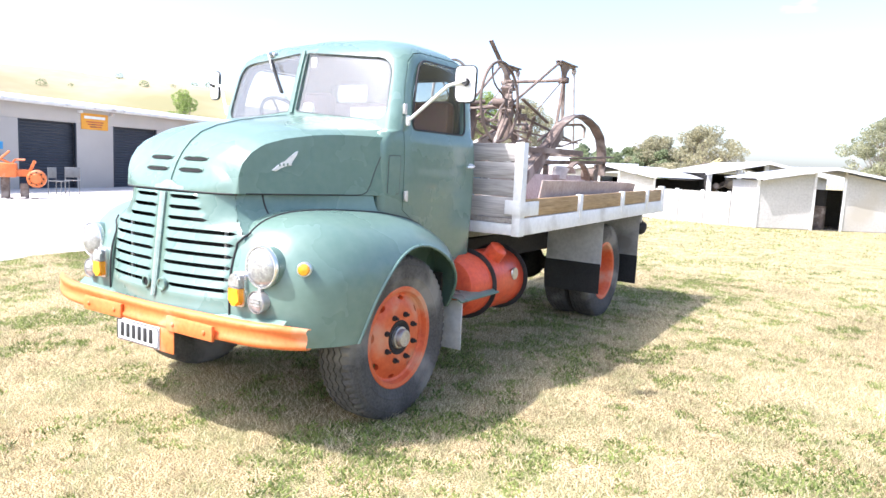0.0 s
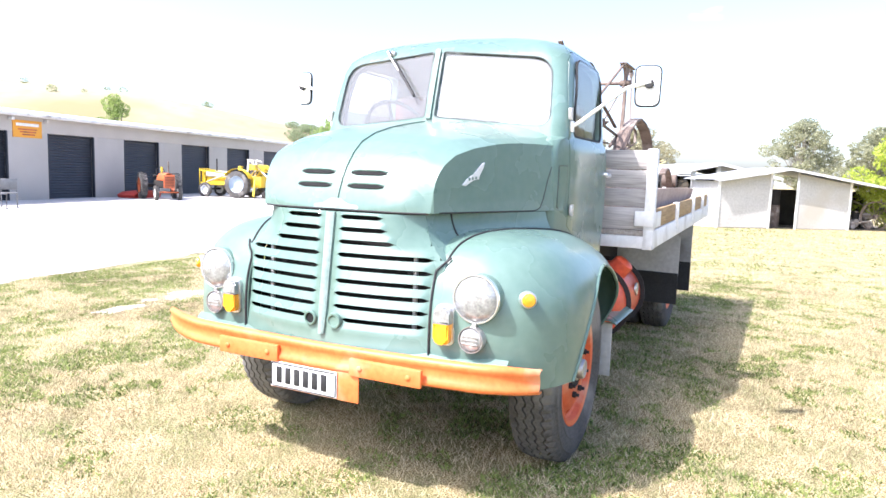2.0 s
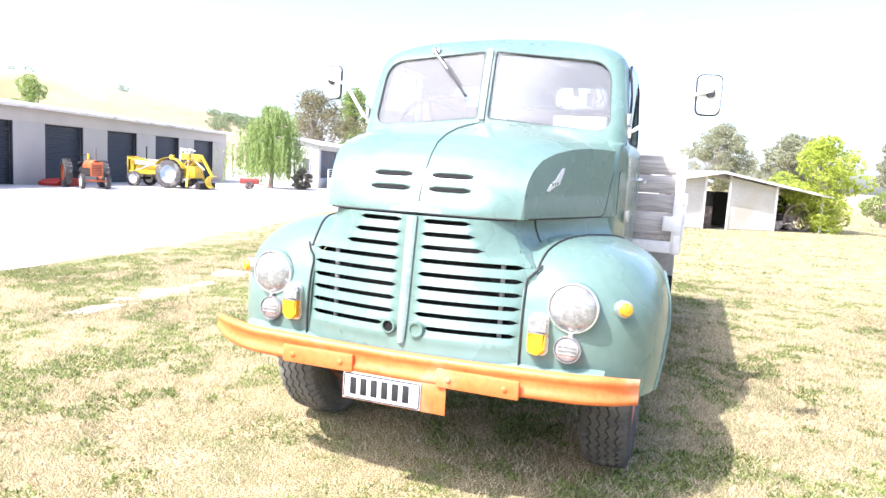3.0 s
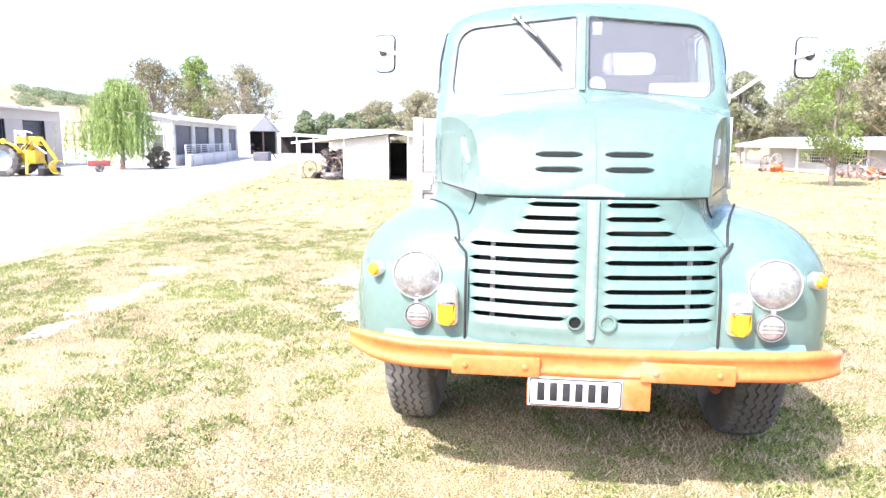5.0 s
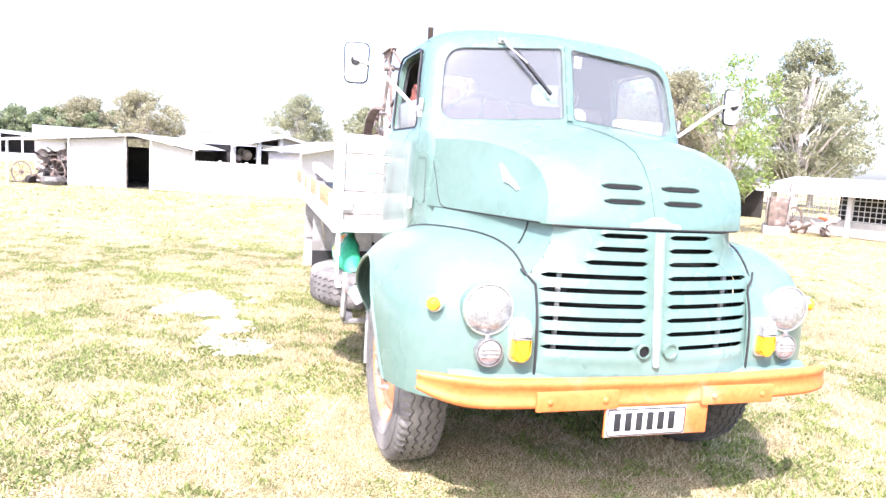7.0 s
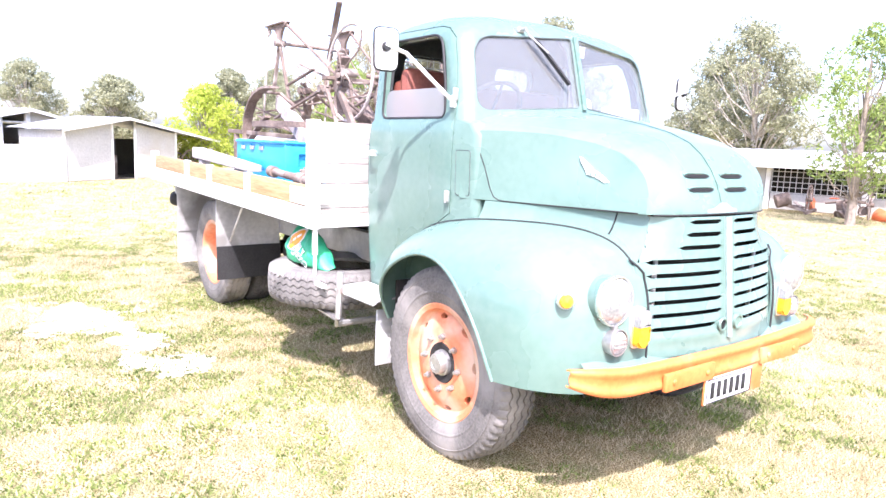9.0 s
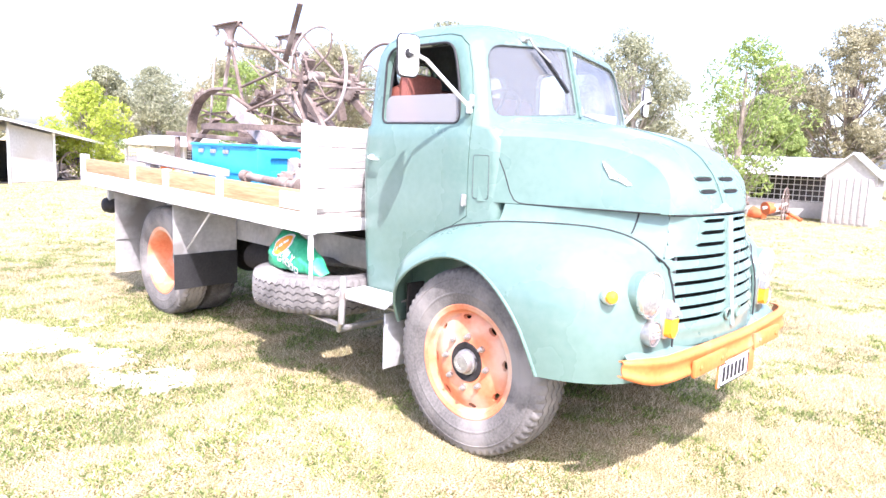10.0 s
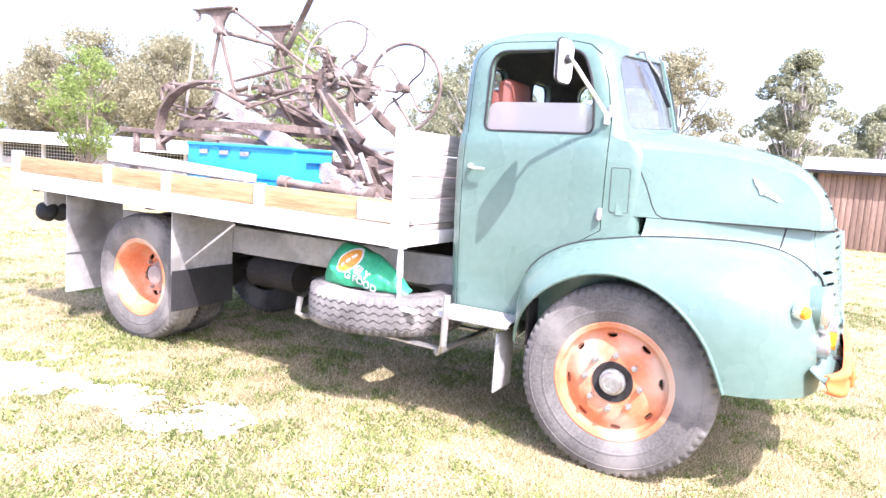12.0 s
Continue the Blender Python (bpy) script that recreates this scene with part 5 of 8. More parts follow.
bm = bmesh.new()
spin(bm, [(0.0, 0.0001), (0.0, 0.075), (0.10, 0.068), (0.115, 0.05), (0.12, 0.0001)], 20, "z")
bmesh.ops.transform(bm, matrix=pose(0.84, 1.26, 0.82, 0, 38, 0), verts=bm.verts)
part("filler_neck", bm, TANK_RED, tank)
bm = bmesh.new()
spin(bm, [(0.0, 0.048), (0.012, 0.045), (0.014, 0.0001)], 20, "x", (0.958, 1.42, 0.70))
part("filler_cap", bm, STEEL, tank, "steel sender plate")
for y in (0.95, 1.45):
    part("tank_bracket", block(0.40, 0.84, y, y + 0.06, 0.60, 0.70), DARK, tank)

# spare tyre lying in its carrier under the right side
spare = part("spare_wheel", SUNLIT_MESH, SUNLIT_TYRE, truck, "worn spare tyre lying flat in its carrier")
spare.matrix_basis = pose(-0.70, 1.53, 0.605, 0, 90, 0)
bm = bmesh.new()
tube(bm, [(-1.02, 0.93, 0.78), (-1.03, 0.93, 0.50), (-1.02, 0.97, 0.455), (-0.5, 1.0, 0.445), (-0.25, 1.0, 0.46)], 0.020, 8)
tube(bm, [(-0.92, 2.05, 0.58), (-0.93, 2.06, 0.48), (-0.90, 2.03, 0.455), (-0.5, 1.97, 0.445), (-0.25, 1.9, 0.46)], 0.020, 8)
beam(bm, (-0.98, 0.97, 0.465), (-0.90, 1.96, 0.465), 0.05, 0.012)
beam(bm, (-0.40, 0.97, 0.455), (-0.40, 1.96, 0.455), 0.05, 0.012)
part("spare_carrier", bm, STEEL, truck, "bent steel spare wheel carrier")
bm = bmesh.new()
tube(bm, [(-1.04, 1.235, 1.01), (-1.04, 1.233, 0.90), (-1.04, 1.23, 0.84)], [0.016, 0.018, 0.018], 8)
tube(bm, [(-1.04, 1.23, 0.84), (-1.04, 1.23, 0.665)], 0.011, 8)
beam(bm, (-1.04, 1.42, 0.672), (-1.04, 1.10, 0.660), 0.03, 0.02)
part("tie_rod", bm, WHITE, truck, "white tie-down hook")

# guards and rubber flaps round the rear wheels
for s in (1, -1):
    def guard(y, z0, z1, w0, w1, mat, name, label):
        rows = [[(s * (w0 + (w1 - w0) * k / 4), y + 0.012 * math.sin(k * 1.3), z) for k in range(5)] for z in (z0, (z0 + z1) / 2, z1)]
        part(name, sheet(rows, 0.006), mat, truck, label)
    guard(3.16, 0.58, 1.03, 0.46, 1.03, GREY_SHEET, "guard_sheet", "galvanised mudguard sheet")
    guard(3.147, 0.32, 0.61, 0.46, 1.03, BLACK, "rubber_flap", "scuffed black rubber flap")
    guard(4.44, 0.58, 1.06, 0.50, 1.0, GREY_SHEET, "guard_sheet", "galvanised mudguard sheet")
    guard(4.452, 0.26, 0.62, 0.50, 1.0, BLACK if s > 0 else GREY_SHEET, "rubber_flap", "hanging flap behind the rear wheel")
    part("guard_stay", tube(bmesh.new(), [(s * 1.02, 2.55 if s < 0 else 3.16, 1.0), (s * 0.90, 3.20, 0.62)], 0.008, 6), WHITE, truck)
bm = rod(bmesh.new(), (-0.40, 2.95, 0.58), (-0.40, 2.5, 0.58), 0.11, n=20)
part("air_tank", bm, DARK, truck)
bm = rod(bmesh.new(), (0, 1.3, 0.62), (0, 3.7, 0.52), 0.045, n=12)
part("drive_shaft", bm, DARK, truck)
# tail lamps wrapped in black plastic, on drop brackets
for s in (1, -1):
    b = part("lamp_bracket", block(*sorted((s * 0.70, s * 0.88)), 4.90, 4.95, 0.86, 1.06, 0.004), GREY_SHEET, truck)
    for k in range(2):
        bm = bmesh.new()
        bmesh.ops.create_icosphere(bm, subdivisions=3, radius=0.085, matrix=Matrix.Translation((s * (0.72 + 0.13 * k), 4.95, 0.86)))
        for v in bm.verts:
            v.co += (v.co - Vector((s * (0.72 + 0.13 * k), 4.95, 0.86))) * 0.22 * noise.noise(v.co * 14)
        part("tail_lamp", bm, BLACK, b, "tail lamp wrapped in black plastic")

# ---- the load on the tray ----
def deck(y):
    return tz(y, 1.121)


grader = thing("towed_grader", "rusty antique towed road grader with iron hand wheels", "farm machine", at=(0, 0, 0))


def hand_wheel(c, r):
    bm = bmesh.new()
    n = 48
    tube(bm, [(c[0], c[1] + r * math.cos(2 * math.pi * k / n), c[2] + r * math.sin(2 * math.pi * k / n)) for k in range(n)], 0.013, 8, closed=True)
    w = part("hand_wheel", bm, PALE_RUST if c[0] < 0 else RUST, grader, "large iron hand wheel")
    for k in range(4):
        a = 2 * math.pi * k / 4 + 0.5
        pts = []
        for j in range(8):
            t = j / 7
            aa = a + 0.35 * math.sin(math.pi * t)
            pts.append((c[0] + 0.05 * (1 - t) * math.copysign(1, c[0]), c[1] + (0.03 + (r - 0.03) * t) * math.cos(aa), c[2] + (0.03 + (r - 0.03) * t) * math.sin(aa)))
        part("spoke", tube(bmesh.new(), pts, 0.008, 6), RUST, w)
    part("wheel_boss", rod(bmesh.new(), (c[0] - 0.06, c[1], c[2]), (c[0] + 0.06, c[1], c[2]), 0.035, n=14), RUST, w)
    return w


def gear(c, r, width, teeth, axis):
    bm = bmesh.new()
    o = []
    for k in range(teeth * 2):
        rr = r if k % 2 else r * 0.86
        a0, a1 = 2 * math.pi * (k - 0.38) / (teeth * 2), 2 * math.pi * (k + 0.38) / (teeth * 2)
        o += [(rr * math.cos(a0), rr * math.sin(a0)), (rr * math.cos(a1), rr * math.sin(a1))]
    prism(bm, o, axis, -width / 2, width / 2)
    bmesh.ops.translate(bm, vec=c, verts=bm.verts)
    return bm


for s in (1, -1):
    X = 0.03 + s * 0.33
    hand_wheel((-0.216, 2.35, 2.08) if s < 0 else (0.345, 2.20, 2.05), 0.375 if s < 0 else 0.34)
    part("worm_gear", gear((X - s * 0.10, 2.52, 2.03), 0.105, 0.05, 22, "x"), RUST, grader, "rusty toothed gear")
    bm = bmesh.new()
    rod(bm, (X - s * 0.02, 2.42, 2.06), (X - s * 0.26, 2.62, 2.10), 0.022, n=10)
    for k in range(9):
        p = Vector((X - s * 0.05, 2.44, 2.0)).lerp(Vector((X - s * 0.14, 2.60, 2.28)), k / 8)
        rod(bm, p + Vector((-0.03, 0, 0)), p + Vector((0.03, 0, 0)), 0.016, n=8)
    part("worm_screw", bm, RUST, grader)
    bm = bmesh.new()
    ribbon(bm, [(X - s * 0.13, 2.50, 2.22), (X - s * 0.14, 2.58, 2.08), (X - s * 0.14, 2.62, 1.92), (X - s * 0.12, 2.60, 1.76)], 0.035, 0.075, up=(1, 0, 0))
    part("gear_bracket", bm, RUST, grader)
    bm = bmesh.new()
    beam(bm, (X - s * 0.10, 2.60, 2.02), (X - s * 0.02, 2.10, 1.60), 0.04, 0.06, 0.004)
    part("drag_lever", bm, RUST, grader)
    # winged casting at the top with its arm, hanging rod and legs
    bm = bmesh.new()
    o = [(3.80, 2.575), (3.38, 2.575), (3.38, 2.548), (3.44, 2.535), (3.485, 2.48), (3.50, 2.40), (3.56, 2.40), (3.585, 2.48), (3.64, 2.53), (3.72, 2.55), (3.80, 2.545)]
    prism(bm, o, "x", X - 0.012, X + 0.012)
    box(bm, X - 0.035, X + 0.035, 3.37, 3.82, 2.572, 2.586, 0.003)
    rod(bm, (X - 0.05, 3.53, 2.405), (X + 0.05, 3.53, 2.405), 0.032, n=12)
    part("winged_casting", bm, RUST, grader, "winged iron casting")
    bm = bmesh.new()
    rod(bm, (X, 3.79, 2.55), (X, 3.92, 1.72), 0.011, n=8)
    spin(bm, [(-0.03, 0.02), (0.0, 0.03), (0.03, 0.02)], 10, "z", (X, 3.79, 2.53))
    part("hanging_rod", bm, PALE_RUST, grader)
    bm = bmesh.new()
    rod(bm, (X, 3.39, 2.56), (X - s * 0.10, 2.60, 2.08), 0.013, n=10)
    spin(bm, [(-0.02, 0.02), (0, 0.03), (0.02, 0.02)], 10, "y", (X, 3.38, 2.56))
    part("lift_arm", bm, RUST, grader)
    for b, w in (((X - 0.02, 3.62, 1.98), 0.035), ((X + 0.02, 3.36, 1.90), 0.03)):
        part("casting_leg", beam(bmesh.new(), (X, 3.535, 2.41), b, w, 0.02, 0.003), RUST, grader)
    part("brace", rod(bmesh.new(), (X, 3.5, 2.40), (X - s * 0.05, 2.98, 2.02), 0.007, n=6), RUST, grader)
    # gooseneck arch
    bm = bmesh.new()
    arch = [(2.75, 1.40), (2.88, 1.56), (3.06, 1.74), (3.30, 1.92), (3.55, 2.03), (3.80, 2.075), (4.05, 2.05), (4.30, 1.99), (4.50, 1.88), (4.60, 1.72), (4.62, 1.45)]
    if s > 0:
        ribbon(bm, [(0.44, y, z) for y, z in arch], 0.11, 0.022, up=(0, 0.2, 1))
        part("gooseneck", bm, RUST, grader, "curved iron gooseneck")
    else:
        ribbon(bm, [(-0.40, y, z) for y, z in ((3.42, 2.0), (3.62, 2.0), (3.80, 1.965), (3.95, 1.89), (4.06, 1.77), (4.11, 1.60), (4.08, 1.44))], 0.09, 0.02, up=(0, 0.2, 1))
        ribbon(bm, [(-0.38, y, z) for y, z in ((4.10, 1.50), (3.95, 1.58), (3.78, 1.68), (3.62, 1.74))], 0.06, 0.02, up=(0, 0.2, 1))
        part("gooseneck", bm, RUST, grader, "curved iron gooseneck")
    # link frame
    bm = bmesh.new()
    tube(bm, [(X, 4.20, 1.86), (X, 4.22, 1.97), (X, 4.1, 2.0), (X, 3.5, 1.95), (X, 3.0, 1.76)], 0.015, 8)
    tube(bm, [(X, 4.15, 1.84), (X, 3.6, 1.74), (X, 3.0, 1.70)], 0.010, 8)
    part("link_frame", bm, RUST, grader)
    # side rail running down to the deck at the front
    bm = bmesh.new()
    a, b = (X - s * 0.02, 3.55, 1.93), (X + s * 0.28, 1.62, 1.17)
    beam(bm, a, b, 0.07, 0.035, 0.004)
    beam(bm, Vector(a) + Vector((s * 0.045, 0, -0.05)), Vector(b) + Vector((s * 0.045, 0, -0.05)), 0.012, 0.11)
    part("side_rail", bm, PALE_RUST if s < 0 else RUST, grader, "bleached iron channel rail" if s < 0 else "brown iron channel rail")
    bm = bmesh.new()
    beam(bm, (X + s * 0.10, 2.9, 1.555), (X + s * 0.10, 4.62, 1.60), 0.03, 0.04, 0.004)
    if s > 0:
        beam(bm, (X + s * 0.20, 3.4, 1.61), (X + s * 0.20, 4.6, 1.665), 0.07, 0.018, 0.003)
    part("frame_beam", bm, RUST, grader)
    for y in (3.0, 4.4):
        part("frame_post", beam(bmesh.new(), (X + s * 0.1, y, 1.51 + 0.03 * (y - 2.4)), (X + s * 0.1, y, deck(y)), 0.045, 0.045, 0.004), RUST, grader)
    part("control_rod", rod(bmesh.new(), (X - s * 0.08, 2.6, 2.0), (X + 0.05, 3.7, 1.80), 0.014, n=8), RUST, grader)
part("cross_bar", rod(bmesh.new(), (-0.32, 3.53, 2.405), (0.38, 3.53, 2.405), 0.017, n=10), RUST, grader)
part("tie_bar", beam(bmesh.new(), (-0.30, 2.62, 2.05), (0.36, 2.62, 2.05), 0.10, 0.03, 0.004), RUST, grader)
part("pole_lever", beam(bmesh.new(), (0.0, 3.13, 2.26), (-0.094, 2.765, 2.70), 0.05, 0.016, 0.003), RUST, grader, "upright flat lever bar")
bm = bmesh.new()
ribbon(bm, [(0.03 + 0.60 * math.cos(a), 3.30 + 0.78 * math.sin(a), 1.665) for a in (2 * math.pi * k / 56 for k in range(56))], 0.03, 0.05, closed=True)
part("turntable_ring", bm, RUST, grader, "rusty turntable ring")
bm = bmesh.new()
for k in range(9):
    a = -0.9 + 1.8 * k / 8
rows = [[(x, 3.25 + 0.16 * math.sin(t) + 0.12 * x, 1.33 + 0.2 * math.cos(t)) for x in (-0.55, -0.2, 0.2, 0.6)] for t in (-1.2 + 2.0 * k / 8 for k in range(9))]
part("grader_blade", sheet(rows, 0.014), PALE_RUST, grader, "curved grader blade")
for a, b in (((-0.25, 3.2, 2.20), (-0.05, 2.5, 1.95)), ((-0.33, 3.0, 2.02), (0.2, 3.2, 1.75)), ((-0.3, 4.1, 1.78), (0.35, 2.9, 1.98)), ((0.3, 4.2, 1.8), (-0.28, 3.1, 1.92)), ((-0.36, 2.45, 1.95), (-0.40, 2.05, 1.45)), ((-0.30, 2.55, 1.98), (-0.36, 3.5, 1.72)), ((0.36, 2.3, 1.98), (0.40, 1.9, 1.5)), ((-0.22, 2.3, 2.0), (0.34, 2.25, 2.02)), ((-0.34, 3.95, 1.75), (-0.40, 3.0, 1.60)), ((0.36, 2.6, 2.12), (0.36, 3.2, 1.95)), ((-0.35, 2.7, 2.12), (-0.30, 3.35, 2.02))):
    part("linkage_bar", beam(bmesh.new(), a, b, 0.03, 0.016, 0.003), RUST, grader)
for y0, x0 in ((2.62, -0.3), (2.66, 0.33), (3.05, -0.28), (4.1, -0.3)):
    bm = bmesh.new()
    box(bm, x0 - 0.03, x0 + 0.03, y0 - 0.06, y0 + 0.05, 1.93, 1.985, 0.01)
    rod(bm, (x0 - 0.05, y0, 1.96), (x0 + 0.05, y0, 1.96), 0.03, n=12)
    rod(bm, (x0, y0 - 0.03, 1.90), (x0, y0 - 0.03, 2.03), 0.014, n=8)
    part("cast_knuckle", bm, RUST, grader)

crate = thing("plastic_crate", "bright blue plastic crate on the tray", "crate")
bm = block(-0.80, -0.42, 2.25, 3.28, deck(2.3), 1.515, 0.012)
me = raw(bm)
cut = bmesh.new()
box(cut, -0.775, -0.445, 2.28, 3.25, 1.18, 1.6)
box(cut, -0.69, -0.53, 2.20, 2.32, 1.33, 1.43)
for k in range(3):
    box(cut, -0.83, -0.79, 2.65 + k * 0.2, 2.75 + k * 0.2, 1.455, 1.49)
box(cut, -0.83, -0.793, 2.4, 3.2, 1.18, 1.30)
part("crate_body", smoothed(carve(me, raw(cut)), 30), BLUE_PLASTIC, crate)
for k in range(3):
    part("latch", block(-0.812, -0.800, 2.66 + k * 0.2, 2.74 + k * 0.2, 1.445, 1.475, 0.003), STEEL, crate)
part("crate_rim", tube(bmesh.new(), [(x, y, 1.512) for x, y in rounded([(-0.805, 2.245), (-0.415, 2.245), (-0.415, 3.285), (-0.805, 3.285)], 0.03, 3)], 0.012, 6, closed=True), BLUE_PLASTIC, crate)

post = thing("old_timber_post", "weathered grey timber post with iron fittings, lying on the tray", "timber")
bm = bmesh.new()
beam(bm, (-0.93, 3.95, 1.38), (-0.93, 2.50, 1.305), 0.11, 0.10, 0.012)
for v in bm.verts:
    if v.co.y < 2.6:
        v.co.z = 1.305 + (v.co.z - 1.305) * 0.55
part("post_body", bm, BOARD_GREY, post)
for y in (2.8, 3.7):
    part("packer", block(-0.97, -0.89, y, y + 0.1, deck(y), 1.27 + 0.05 * (y - 2.5), 0.006), BOARD_GREY, post)

axle = thing("rusty_axle", "short rusty axle tube lying on the tray", "scrap iron")
bm = bmesh.new()
rod(bm, (-0.90, 2.26, 1.30), (-0.90, 1.62, 1.27), 0.026, 0.030, n=14)
rod(bm, (-0.90, 2.27, 1.30), (-0.90, 2.20, 1.295), 0.042, n=14)
rod(bm, (-0.90, 1.80, 1.275), (-0.90, 1.68, 1.272), 0.042, n=14)
part("tube", bm, RUST, axle)
part("flange", rod(bmesh.new(), (-0.90, 1.60, 1.27), (-0.90, 1.56, 1.27), 0.05, n=20), RUST, axle)
for y in (1.75, 2.15):
    part("chock", block(-0.95, -0.85, y, y + 0.06, deck(y), 1.245, 0.004), BOARD_GREY, axle)

rng = random.Random(4)
scrap = thing("scrap_heap", "heap of rusty rods, pipes and brackets behind the headboard", "scrap iron")
for k in range(34):
    y, x = rng.uniform(1.36, 2.25), rng.uniform(-0.80, 0.2)
    a, ln = rng.uniform(0, math.pi), rng.uniform(0.15, 0.5)
    z = deck(y) + 0.02 + 0.30 * rng.random() ** 1.6
    dx, dy = math.cos(a) * ln / 2, math.sin(a) * ln / 2 * 0.6
    dz = rng.uniform(-0.08, 0.12)
    z = max(z, deck(y) + abs(dz) + 0.02)
    p, q = (x - dx, max(1.30, y - dy), z - dz), (x + dx, max(1.30, y + dy), z + dz)
    bm = bmesh.new()
    if k % 3:
        rod(bm, p, q, rng.uniform(0.008, 0.025), n=8)
    else:
        beam(bm, p, q, rng.uniform(0.03, 0.08), 0.012, 0.002)
    part("scrap_bar", bm, RUST if k % 4 else PALE_RUST, scrap)
for k in range(7):
    y, x = rng.uniform(1.4, 2.2), rng.uniform(-0.75, 0.1)
    part("scrap_plate", gear((x, y, deck(y) + 0.06 + 0.25 * rng.random()), rng.uniform(0.05, 0.1), 0.03, 12, rng.choice("xyz")), RUST, scrap)

bin_ = thing("pale_scoop", "faded pinkish steel scoop with a curved iron shoe", "scrap iron")
bm = bmesh.new()
rows = [[(x, y, z) for x, z in ((0.52, 1.44), (0.56, 1.20), (0.64, deck(3)), (0.90, deck(3)), (0.97, 1.22), (1.0, 1.40 - 0.06 * max(0, y - 3.8)))] for y in (1.75, 2.2, 3.0, 3.9, 4.15)]
part("scoop_body", sheet(rows, 0.012), surface("faded_pink_steel", (0.36, 0.27, 0.24), (0.52, 0.43, 0.39), 0.8, scale=4, fine=40, bump=0.15, dirt=(0.25, 0.14, 0.09), dirt_amount=0.25), bin_)
bm = bmesh.new()
ribbon(bm, [(0.93, 2.62 + 0.34 * math.cos(a), 1.22 + 0.34 * math.sin(a)) for a in (0.2 + 1.9 * k / 14 for k in range(15))], 0.05, 0.016, up=(0, 0, 1))
part("curved_shoe", bm, RUST, bin_)
part("axle_stub", rod(bmesh.new(), (0.97, 1.4, 1.19), (0.97, 2.2, 1.20), 0.035, n=12), PALE_RUST, bin_)
part("shoe_boss", rod(bmesh.new(), (0.86, 2.95, 1.46), (0.98, 2.95, 1.46), 0.055, n=14), RUST, bin_)

# feed bag standing crumpled on the spare tyre
bag = thing("feed_bag", "crumpled green printed feed bag slumped on the spare tyre", "bag")
BAG_TOP = [(1.23, 0.742), (1.32, 0.825), (1.45, 0.915), (1.60, 0.962), (1.69, 0.975), (1.76, 0.945), (1.83, 0.85)]


def bag_face(y, z, side=-1):
    """The x of the bag's outer (or inner) face at a place."""
    top = along(BAG_TOP, y)[0]
    v = max(0.0, min(1.0, (z - 0.728) / max(0.01, top - 0.728)))
    e = max(0.0, min(1.0, (y - 1.23) / 0.16, (1.83 - y) / 0.08))
    return -0.935 + side * (0.075 * math.sin(math.pi * (0.12 + 0.86 * v)) ** 0.6 * e ** 0.5) + 0.05 * (v - 0.4) + 0.018 * noise.noise((y * 11, z * 13, side)) + 0.008 * noise.noise((y * 28, z * 24, side))


rows = []
for i in range(41):
    y = 1.23 + 0.60 * i / 40
    top = along(BAG_TOP, y)[0] + 0.008 * noise.noise((y * 20, 0, 0))
    zs = [0.728 + (top - 0.728) * k / 14 for k in range(15)]
    rows.append([(bag_face(y, z), y, z) for z in zs] + [(bag_face(y, z, 1), y, z) for z in zs[::-1]])
part("bag_body", sheet(rows, closed=True), BAG_GREEN, bag, smooth=70)
PRINT_WHITE = surface("white_print", (0.70, 0.72, 0.70), (0.8, 0.8, 0.78), 0.5, scale=30, fine=90, bump=0.0)
PRINT_ORANGE = surface("orange_print", (0.75, 0.28, 0.03), (0.82, 0.36, 0.05), 0.5, scale=30, fine=90, bump=0.0)


def draped(me, parent, name, material, at, turn, lift, label=""):
    """Lays a flat print on the bag: its x runs towards -y, its y upwards."""
    c, s_ = math.cos(radians(turn)), math.sin(radians(turn))
    for v in me.vertices:
        a, b = v.co.x * c - v.co.y * s_, v.co.x * s_ + v.co.y * c
        y, z = at[0] - a, at[1] + b
        v.co = (bag_face(y, z) - lift + 0.3 * v.co.z, y, z)
    me.materials.clear()
    me.materials.append(material)
    return part(name, me, material, parent, label)


def lettering(text, size, at, turn):
    cu = bpy.data.curves.new("letters", "FONT")
    cu.body, cu.size, cu.align_x, cu.offset = text, size, "LEFT", 0.0016
    tmp = new("letters", cu)
    bpy.context.view_layer.update()
    me = bpy.data.meshes.new_from_object(tmp.evaluated_get(bpy.context.evaluated_depsgraph_get()))
    bpy.data.objects.remove(tmp)
    return draped(me, bag, "printed_words", PRINT_WHITE, at, turn, 0.006)


lettering("MILY", 0.066, (1.600, 0.838), -24)
lettering("G FOOD", 0.062, (1.640, 0.786), -17)


def oval(rx, ry, at, turn, material, lift, label=""):
    bm = bmesh.new()
    rings = [[bm.verts.new((f * rx * math.cos(2 * math.pi * k / 28), f * ry * math.sin(2 * math.pi * k / 28), 0)) for k in range(28)] for f in (0.25, 0.5, 0.75, 1.0)]
    bm.faces.new(rings[0])
    for p, q in zip(rings, rings[1:]):
        for k in range(28):
            bm.faces.new((p[k], p[(k + 1) % 28], q[(k + 1) % 28], q[k]))
    draped(raw(bm), bag, "printed_oval", material, at, turn, lift, label)


